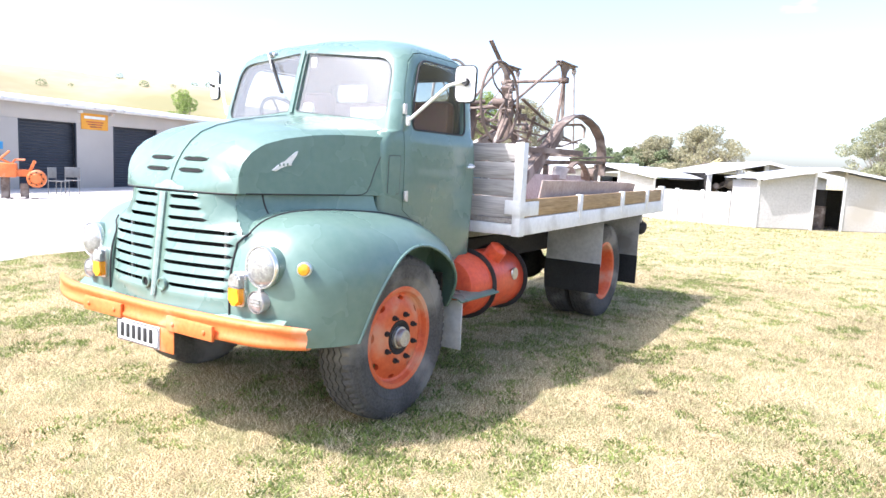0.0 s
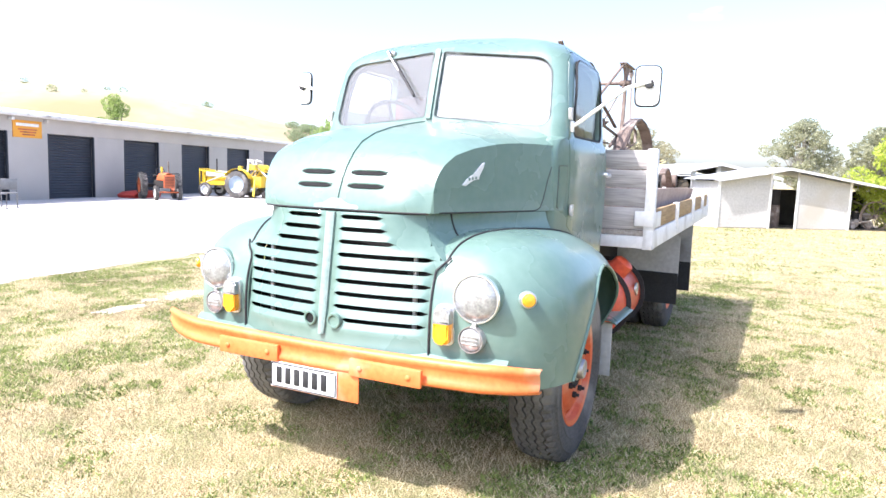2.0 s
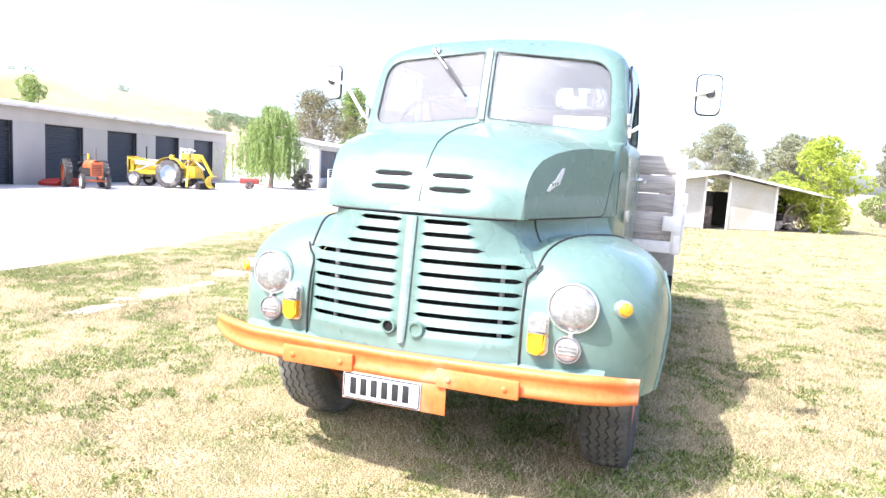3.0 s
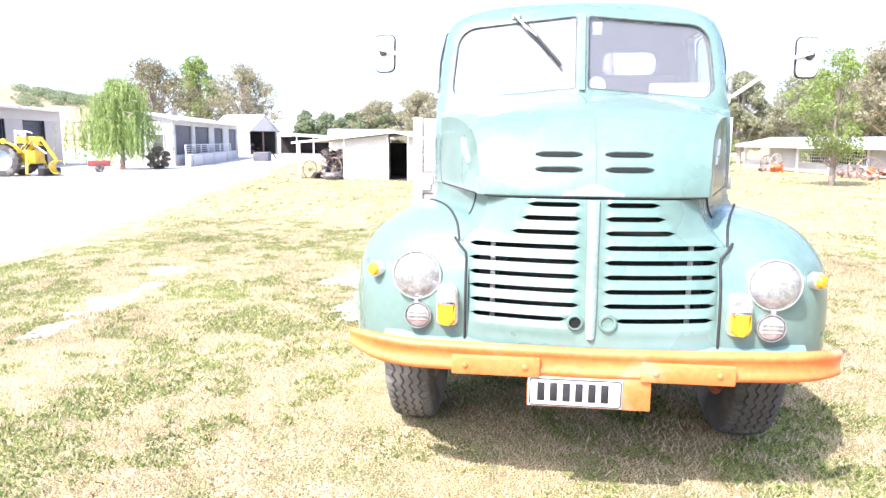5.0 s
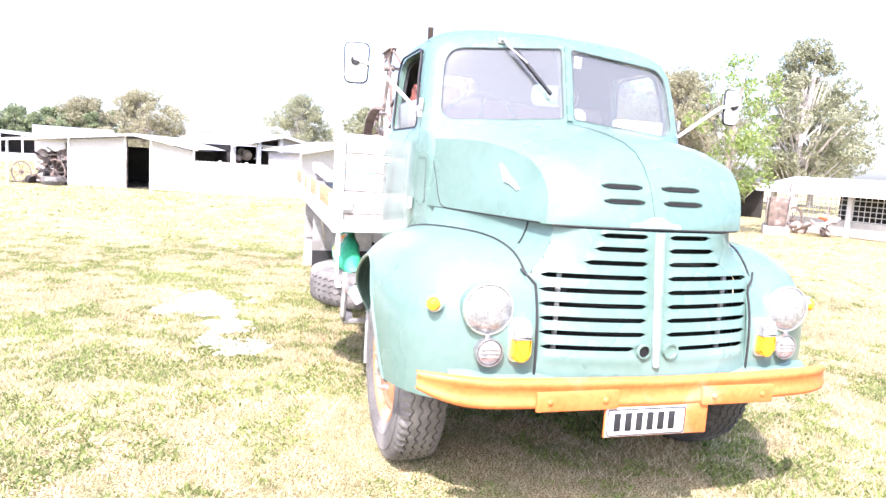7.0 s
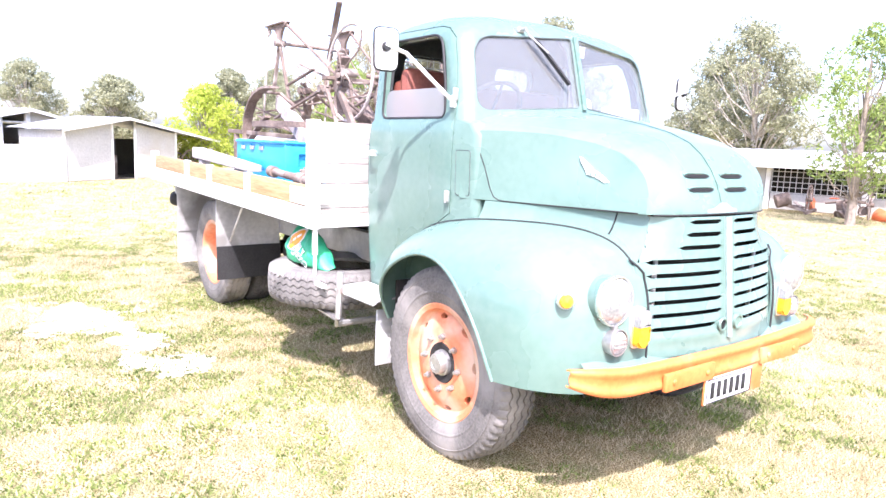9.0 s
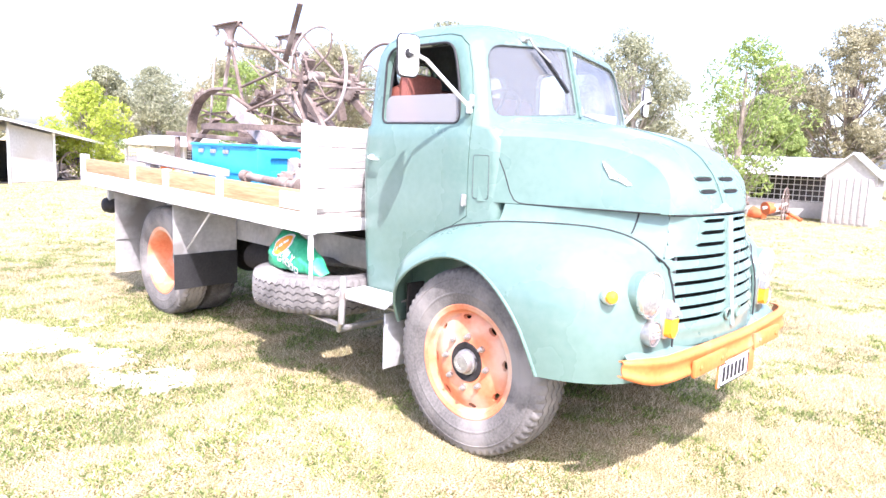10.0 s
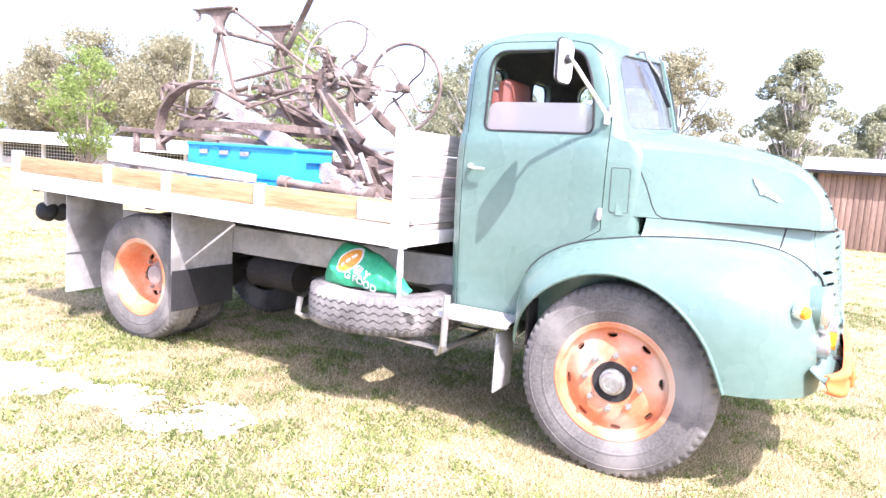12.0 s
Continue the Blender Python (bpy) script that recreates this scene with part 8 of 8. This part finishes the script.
def parked_car():
    c = thing("red_car", "dark red hatchback parked on the pale drive", "car", at=(34.5, 2.9, 0.02), turn=93)
    rows = []
    prof = [(-2.05, 0.45, 0.62), (-2.0, 0.35, 0.85), (-1.2, 0.30, 1.0), (-0.9, 0.30, 1.02), (-0.2, 0.3, 1.45), (0.9, 0.3, 1.50), (1.6, 0.3, 1.42), (1.95, 0.3, 1.0), (2.05, 0.35, 0.7), (2.05, 0.45, 0.5)]
    for y, z0, z1 in prof:
        row = []
        for a in np.linspace(0, 2 * math.pi, 25)[:-1]:
            cx, cz = math.copysign(abs(math.cos(a)) ** 0.5, math.cos(a)), math.copysign(abs(math.sin(a)) ** 0.5, math.sin(a))
            zz = (z0 + z1) / 2 + (z1 - z0) / 2 * cz
            row.append((0.83 * cx * (1 - 0.22 * step(0.95, 1.5, zz)), y, zz))
        rows.append(row)
    bm = sheet(rows, closed=True)
    bmesh.ops.holes_fill(bm, edges=bm.edges)
    part("body", bm, CAR_RED, c, smooth=50)
    part("rear_window", sheet([[(x * (1.0 if z < 1.2 else 0.88), 1.66 + (1.42 - z) * 0.62 + 0.035, z) for x in (-0.62, 0, 0.62)] for z in (1.06, 1.2, 1.36)], 0.006), GLASS_DARK, c)
    for s in (1, -1):
        part("side_window", sheet([[(s * (0.80 - 0.16 * step(0.95, 1.5, z)), y, z) for y in (-0.35, 0.3, 1.2)] for z in (1.06, 1.3)], 0.006), GLASS_DARK, c)
        part("tail_light", block(*sorted((s * 0.56, s * 0.78)), 1.98, 2.08, 0.78, 0.98, 0.02), RED_LENS, c)
        for y in (-1.3, 1.3):
            w = part("wheel", spin(bmesh.new(), [(-0.09, 0.19), (-0.1, 0.27), (-0.07, 0.31), (0.07, 0.31), (0.1, 0.27), (0.09, 0.19)], 28, "x", (s * 0.74, y, 0.31)), RUBBER, c)
            part("rim", spin(bmesh.new(), [(s * 0.08, 0.20), (s * 0.05, 0.12), (s * 0.07, 0.001)], 20, "x", (s * 0.74, y, 0.31)), STEEL, w)
    part("plate", block(-0.22, 0.22, 2.05, 2.075, 0.74, 0.86, 0.003), PLATE_WHITE, c)
    part("bumper", block(-0.76, 0.76, 1.95, 2.10, 0.40, 0.60, 0.05), CAR_RED, c)
    return c


GLASS_DARK = surface("dark_car_glass", (0.02, 0.022, 0.025), (0.03, 0.033, 0.038), 0.06, scale=3, fine=20, bump=0.0)
parked_car()
pale = thing("pale_shed", "small pale gabled shed with slatted walls", "shed", at=(17.3, 2.57, 0), turn=-90)
o = [(-0.62, 0), (0.62, 0), (0.62, 1.36), (0, 1.9), (-0.62, 1.36)]
part("shed_wall", prism(bmesh.new(), o, "y", 0, 0.75), SHED_WHITE, pale)
part("roof", sheet([[(-0.76, y, 1.28), (0, y, 1.96), (0.76, y, 1.28)] for y in (-0.1, 0.3, 0.8)], 0.04), ROOFING, pale)
for k in range(7):
    part("slat", block(-0.59 + 0.17 * k, -0.47 + 0.17 * k, -0.03, -0.005, 0.05, 1.30, 0.003), BOARD_GREY, pale)
solo("far_drive", sheet([[(x, y, 0.02) for x in np.linspace(20.5, 60, 12)] for y in (-2.0, 0.5, 2.5, 5.0)]), GRAVEL, "pale gravel drive beyond the lawn", "gravel", kind="structure")

# ---- trees ----
def leaf_mesh(centres, radii, count, size, rng, droop=0.0, flat=0.75):
    """Many small leaves round clump centres, as one mesh."""
    per = np.maximum(6 if count > 1 else 1, (count * radii ** 2 / np.sum(radii ** 2))).astype(int)
    pos = []
    for c, r, n in zip(centres, radii, per):
        d = rng.normal(size=(n, 3))
        d /= np.linalg.norm(d, axis=1)[:, None]
        rr = r * rng.uniform(0.5, 1.0, n) ** 0.5
        p = c + d * rr[:, None] * np.array((1, 1, flat))
        if droop:
            p[:, 2] -= droop * rng.random(n) ** 1.5
        pos.append(p)
    pos = np.concatenate(pos)
    n = len(pos)
    u = rng.normal(size=(n, 3)); u /= np.linalg.norm(u, axis=1)[:, None]
    if droop:
        u[:, 2] = -np.abs(u[:, 2]) - 1.5; u /= np.linalg.norm(u, axis=1)[:, None]
    w = rng.normal(size=(n, 3)); w = np.cross(u, w); w /= np.linalg.norm(w, axis=1)[:, None]
    s = size * rng.uniform(0.6, 1.35, n)[:, None]
    u, w = u * s, w * s * (0.42 if not droop else 0.2)
    verts = np.stack((pos - u, pos + w * 0.9 - u * 0.1, pos + u, pos - w * 0.9 - u * 0.1), 1).reshape(-1, 3)
    me = bpy.data.meshes.new("mesh")
    me.vertices.add(4 * n); me.loops.add(4 * n); me.polygons.add(n)
    me.vertices.foreach_set("co", verts.astype(np.float32).ravel())
    me.loops.foreach_set("vertex_index", np.arange(4 * n, dtype=np.int32))
    me.polygons.foreach_set("loop_start", np.arange(0, 4 * n, 4, dtype=np.int32))
    me.update(calc_edges=True)
    return me


def tree(name, label, x, y, height, spread, leaves, bark, seed, count=2600, size=0.22, clumps=26, bare=0.3, droop=0.0, narrow=1.0, clump_size=(0.14, 0.32), limb=0.42):
    """A tree: a tapered, bent trunk, limbs that end in clumps, and a crown of single leaves with gaps."""
    rng = np.random.default_rng(seed)
    z0 = rise(x, y) - 0.05
    t = thing(name, label, "tree", at=(x, y, z0), turn=float(rng.uniform(0, 360)))
    bm = bmesh.new()
    tr = max(0.05, height * 0.02)
    bend = rng.normal(size=2) * height * 0.03
    trunk = [(bend[0] * (k / 6) ** 2, bend[1] * (k / 6) ** 2, height * 0.80 * k / 6) for k in range(7)]
    tube(bm, trunk, [tr * (1.25 - 0.16 * k) for k in range(7)], 9)
    centres, radii = [], []
    for k in range(clumps):
        f = (k + 0.5) / clumps
        h = height * (bare + (0.97 - bare) * f)
        width = spread * math.sin(math.pi * min(0.96, 0.10 + 0.86 * f)) ** 0.75 * narrow
        a = rng.uniform(0, 2 * math.pi)
        r = width * rng.uniform(0.25, 0.9)
        c = np.array((r * math.cos(a) + bend[0] * f, r * math.sin(a) + bend[1] * f, h - 0.06 * height * (r / spread)))
        centres.append(c)
        radii.append(spread * rng.uniform(*clump_size))
        j = min(5, max(1, int(6 * max(0.15, f * 0.75))))
        p = Vector(trunk[j])
        m = p.lerp(Vector(c), 0.5) + Vector((0, 0, -0.04 * height))
        tube(bm, [p, m, Vector(c)], [tr * limb, tr * limb * 0.6, tr * 0.08], 5)
    part("trunk", bm, bark, t)
    me = leaf_mesh(np.array(centres), np.array(radii), count, size, rng, droop)
    me.materials.append(leaves)
    part("crown", me, leaves, t)
    return t


# young trees standing on the lawn
tree("young_tree", "young green tree on a slim trunk in the lawn", 10.1, 21.4, 4.7, 1.85, FRESH, BARK, 21, 6500, 0.065, 60, 0.26, clump_size=(0.10, 0.24), limb=0.16)
tree("young_tree", "young green tree with a light open crown", 11.75, 13.6, 5.3, 1.9, FRESH, BARK, 22, 6000, 0.060, 60, 0.24, clump_size=(0.10, 0.24), limb=0.16)
tree("young_tree", "young green tree with tiered branches near the sheds", 14.7, 4.65, 4.9, 1.8, FRESH, BARK, 23, 6000, 0.060, 60, 0.22, clump_size=(0.10, 0.24), limb=0.16)
tree("young_tree", "small green tree before the long shed", 9.4, 32.4, 1.7, 1.0, FRESH, BARK, 24, 2400, 0.06, 26, 0.25)
tree("young_tree", "small green shrub tree by the shed posts", 16.6, 40.0, 2.2, 1.2, FRESH, BARK, 25, 1100, 0.10, 14, 0.15)
tree("maple_tree", "round bright lime-green tree behind the shed", 5.5, 24.6, 3.5, 1.8, LIME, BARK, 30, 11000, 0.075, 60, 0.10)


def willow(x, y, height, spread, seed):
    """A weeping tree: arched limbs from a short trunk, with long fronds of narrow leaves hanging from them."""
    rng = np.random.default_rng(seed)
    t = thing("willow_tree", "weeping willow with long hanging green fronds", "tree", at=(x, y, 0))
    bm = bmesh.new()
    tube(bm, [(0, 0, 0), (0.05, 0, 0.8), (0.02, 0.05, height * 0.5), (0.1, 0, height * 0.8)], [0.13, 0.10, 0.08, 0.04], 9)
    leaf = []
    for k in range(42):
        a, q = rng.uniform(0, 2 * math.pi), rng.uniform(0.12, 1.0)
        r = spread * q
        top = height * (1.0 - 0.42 * q ** 2.2) * rng.uniform(0.86, 1.0)
        tip = np.array((r * math.cos(a), r * math.sin(a), top))
        limb_pts = [Vector((0.02, 0.05, height * 0.48)), Vector((tip[0] * 0.45, tip[1] * 0.45, top + 0.12)), Vector(tip)]
        tube(bm, limb_pts, [0.07, 0.045, 0.012], 5)
        for _ in range(17):
            f = rng.uniform(0.3, 1.05)
            base = np.array((tip[0] * f, tip[1] * f, top + 0.25 * math.sin(math.pi * min(f, 1)) * 0.6)) + rng.normal(size=3) * (0.20, 0.20, 0.08)
            drop = min(base[2] - rng.uniform(0.15, 1.0), rng.uniform(1.0, 3.4))
            n = int(9 + drop * 17)
            u = np.sort(rng.random(n))
            sway = rng.normal(size=2) * 0.12
            leaf.append(base + np.stack((sway[0] * u + rng.normal(size=n) * 0.035, sway[1] * u + rng.normal(size=n) * 0.035, -drop * u), 1))
    part("trunk", bm, BARK, t)
    pos = np.concatenate(leaf)
    me = leaf_mesh(pos, np.full(len(pos), 0.01), 1, 0.10, rng, 0.04)
    me.materials.append(WILLOW)
    part("fronds", me, WILLOW, t)


willow(-19.84, 27.19, 4.25, 2.15, 31)
SHRUB = leafy("purple_green_shrub_leaves", (0.15, 0.12, 0.095), (0.42, 0.40, 0.30))
tree("garden_shrub", "dark reddish garden shrub at the house corner", -18.55, 28.2, 1.15, 0.62, SHRUB, BARK, 33, 9000, 0.035, 60, 0.08, clump_size=(0.12, 0.26), limb=0.2)
# gums and conifers all round
GUMS = [(36.4, 19.4, 9.6, 4.2, GUM, 40), (40.0, 8.2, 9.6, 4.0, GUM_BROWN, 41), (36.5, 1.0, 8.8, 2.8, GUM, 42), (26.5, 38.0, 8.8, 4.8, GUM_BROWN, 43), (27.5, 27.5, 9.4, 3.6, GUM, 44),
        (14.4, 47.0, 6.3, 2.7, GUM, 45), (24.0, 48.0, 7.6, 4.6, GUM_BROWN, 46), (31.5, 44.0, 9.0, 5.6, GUM, 47), (36.0, 35.0, 9.0, 4.6, GUM, 48), (9.0, 58.0, 6.0, 3.4, GUM, 49),
        (3.5, 69.0, 7.4, 4.2, GUM, 50), (-11.0, 66.0, 6.3, 4.4, GUM_BROWN, 51), (-17.0, 72.0, 5.6, 4.0, GUM_BROWN, 52), (25.5, 63.0, 8.4, 4.4, GUM, 53), (-37.3, 61.0, 9.0, 5.6, GUM_DARK, 54),
        (-31.0, 67.5, 9.2, 4.6, GUM_BROWN, 55), (42.0, 26.0, 8.6, 4.0, GUM, 56), (46.0, -3.0, 7.0, 3.2, GUM, 57), (33.0, 10.5, 5.0, 2.4, FRESH, 58), (44.0, 14.0, 8.0, 3.6, GUM_BROWN, 59), (24.5, 44.0, 9.2, 5.2, GUM_BROWN, 60), (29.0, 41.0, 9.4, 4.6, GUM, 61), (21.5, 56.0, 6.0, 3.6, GUM, 62)]
for x, y, h, r, mt, sd in GUMS:
    tree("gum_tree", "tall gum tree with a ragged grey-green crown" if mt is GUM else "gum tree with a brownish ragged crown" if mt in (GUM_BROWN, GUM_DARK) else "light green tree beyond the sheds",
         x, y, h, r, mt, PALE_BARK if mt is GUM else BARK, sd, 20000, 0.115, 100, 0.20, clump_size=(0.09, 0.23), limb=0.34)
tree("green_tree", "dense bright green broadleaf tree behind the house", -37.6, 70.5, 10.4, 3.5, FRESH, BARK, 70, 14000, 0.15, 80, 0.12)
for k in range(15):
    tree("conifer_tree", "dark conifer in the row behind the sheds", -26.6 + 0.82 * k + 0.3 * math.sin(k * 2.3), 72 + 2 * math.cos(k * 1.7), 4.3 + 0.45 * math.sin(k * 1.9), 1.6, PINE, BARK, 80 + k, 5000, 0.13, 40, 0.05)
tree("garden_tree", "green tree rising behind the storage building", -33.0, 24.0, 5.4, 1.2, FRESH, BARK, 95, 9000, 0.06, 40, 0.3, clump_size=(0.16, 0.36))


# ---- hills ----
def hill_mesh(az0, az1, dist, heights, rough, seed):
    """A range of hills between two bearings (degrees from +y, clockwise)."""
    rows = []
    n = 120
    for j in range(14):
        f = j / 13
        row = []
        for k in range(n + 1):
            t = k / n
            a = radians(az0 + (az1 - az0) * t)
            base = along(heights, t)[0] * math.sin(math.pi / 2 * min(1, f * 1.25)) ** 1.3
            d = dist * (0.62 + 0.38 * f)
            z = base * (1 + rough * noise.noise((d * 0.006 * math.sin(a) + seed, d * 0.006 * math.cos(a), 0))) + rough * 6 * f * noise.noise((d * 0.02 * math.sin(a), d * 0.02 * math.cos(a), seed))
            row.append((d * math.sin(a), d * math.cos(a), max(-2.0, z) + 0.5))
        rows.append(row)
    return sheet(rows)


solo("golden_hill", hill_mesh(-150, -28, 700, [(0.0, 40), (0.3, 62), (0.55, 72), (0.72, 62), (0.85, 56), (0.95, 30), (1.0, 8)], 0.35, 2.0), HILL, "dry golden grass hills behind the yard", "hill", kind="structure", smooth=60)
# pale grey has the distance haze mixed into the colour
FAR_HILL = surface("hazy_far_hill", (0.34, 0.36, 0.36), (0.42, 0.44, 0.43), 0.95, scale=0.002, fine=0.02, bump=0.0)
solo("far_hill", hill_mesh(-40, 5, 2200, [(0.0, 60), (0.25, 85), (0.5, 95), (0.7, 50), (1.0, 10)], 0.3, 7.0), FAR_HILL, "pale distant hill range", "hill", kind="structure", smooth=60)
rng = np.random.default_rng(3)
HILL_LINE = [(0.0, 40), (0.3, 62), (0.55, 72), (0.72, 62), (0.85, 56), (0.95, 30), (1.0, 8)]
cs, rs = [], []
for k in range(200):
    if k < 176:
        az = -39.2 + 7.0 * rng.random()
        f = min(0.98, 0.40 + 0.26 * rng.random() + 0.035 * (az + 36))
    else:
        az, f = -92 + 48 * rng.random(), rng.uniform(0.5, 0.95)
    a, d = radians(az), 700 * (0.62 + 0.38 * f)
    hh = along(HILL_LINE, (az + 150) / 122)[0] * math.sin(math.pi / 2 * min(1, f * 1.25)) ** 1.3
    hh *= 1 + 0.35 * noise.noise((d * 0.006 * math.sin(a) + 2.0, d * 0.006 * math.cos(a), 0))
    cs.append((d * math.sin(a), d * math.cos(a), hh + 2.5))
    rs.append(rng.uniform(2.0, 4.2))
me = leaf_mesh(np.array(cs), np.array(rs), 30000, 0.6, rng, 0.0, 0.75)
me.materials.append(PINE)
tagged(part("hill_woods", me, PINE, None), "dark clumps of trees scattered on the hills", "woods", kind="stuff")

# ---- short grass round the truck ----
def yard_edge(y):
    return float(np.interp(y, [b for a, b in EDGE], [a for a, b in EDGE]))


def grass_mesh(near, far, seed, tall, width, mask):
    """Blades close together round the truck, and coarser tufts thinning out over the lawn beyond."""
    rng = np.random.default_rng(seed)
    p = np.stack((rng.uniform(-6.4, 6.8, near), rng.uniform(-4.0, 8.7, near)), 1)
    thin = np.minimum(np.clip((6.8 - p[:, 0]) / 1.6, 0.12, 1), np.clip((8.7 - p[:, 1]) / 1.8, 0.12, 1))
    thin = np.minimum(thin, np.clip((p[:, 1] + 4.0) / 0.8, 0.05, 1))
    keep = np.array([rng.random() < f * mask(x, y) * (0.35 if bare(x, y) > 0 else 1.0) for (x, y), f in zip(p, thin)])
    a = rng.uniform(-0.9, 3.0, far)
    r = 5.0 + 55.0 * rng.random(far) ** 1.7
    q = np.stack((r * np.cos(a), r * np.sin(a)), 1)
    ok = np.array([x > yard_edge(y) + 0.3 and not (x < 5.4 and y < 7.2) and rng.random() < mask(x, y) for x, y in q])
    size = np.concatenate((np.ones(int(keep.sum())), 1.0 + np.clip((r[ok] - 5.0) / 9.0, 0.0, 4.0)))
    p = np.concatenate((p[keep], q[ok]))
    n = len(p)
    a = rng.uniform(0, 2 * np.pi, n)
    h = tall * rng.uniform(0.35, 1.0, n) * size ** 0.4
    lean = rng.normal(size=(n, 2)) * (0.75 * h)[:, None]
    zb = np.array([(0.012 * noise.noise((x * 0.6, y * 0.6, 0)) if math.hypot(x, y) < 30 else 0) + rise(x, y) for x, y in p]) - 0.004
    w = width * rng.uniform(0.6, 1.4, n) * size
    dx, dy = np.cos(a) * w, np.sin(a) * w
    v = np.empty((n, 3, 3))
    v[:, 0] = np.stack((p[:, 0] - dx, p[:, 1] - dy, zb), 1)
    v[:, 1] = np.stack((p[:, 0] + dx, p[:, 1] + dy, zb), 1)
    v[:, 2] = np.stack((p[:, 0] + lean[:, 0], p[:, 1] + lean[:, 1], zb + h), 1)
    me = bpy.data.meshes.new("mesh")
    me.vertices.add(3 * n); me.loops.add(3 * n); me.polygons.add(n)
    me.vertices.foreach_set("co", v.astype(np.float32).ravel())
    me.loops.foreach_set("vertex_index", np.arange(3 * n, dtype=np.int32))
    me.polygons.foreach_set("loop_start", np.arange(0, 3 * n, 3, dtype=np.int32))
    me.update(calc_edges=True)
    return me


def clover(x, y):
    v = 0.55 * noise.noise((x * 0.9, y * 0.9, 4.2)) + 0.75 * noise.noise((x * 3.0, y * 3.0, 1.7)) + 0.62 * noise.noise((x * 9, y * 9, 0.3))
    dry = 0.16 * step(0.8, 3.2, x) * step(-3.0, -1.0, y)
    return max(0.0, min(1.0, 0.12 + (v + 0.05 * (1 - step(0.2, 1.6, x)) + 0.13 * (1 - step(-3.0, -1.4, y)) - 0.02 - dry) * 3.6))


BLADE_GREEN = leafy("short_green_grass", (0.048, 0.085, 0.014), (0.40, 0.475, 0.145), 0.7)
BLADE_STRAW = leafy("dry_straw_grass", (0.14, 0.085, 0.031), (0.95, 0.85, 0.56), 0.8)
for nm, lab, cnt, far, sd, tall, wd, msk, mt in (
        ("green_grass", "short green grass and clover in clumps", 820000, 480000, 1, 0.030, 0.0078, clover, BLADE_GREEN),
        ("dry_grass", "short dry straw-coloured grass", 1150000, 430000, 2, 0.044, 0.0024, lambda x, y: (0.95 - 0.6 * clover(x, y)) * (0.5 + 0.5 * step(-0.35, 0.15, noise.noise((x * 2.3, y * 2.3, 9.0)))), BLADE_STRAW)):
    me = grass_mesh(cnt, far, sd, tall, wd, msk)
    me.materials.append(mt)
    tagged(part(nm, me, mt, None), lab, "grass", kind="stuff")
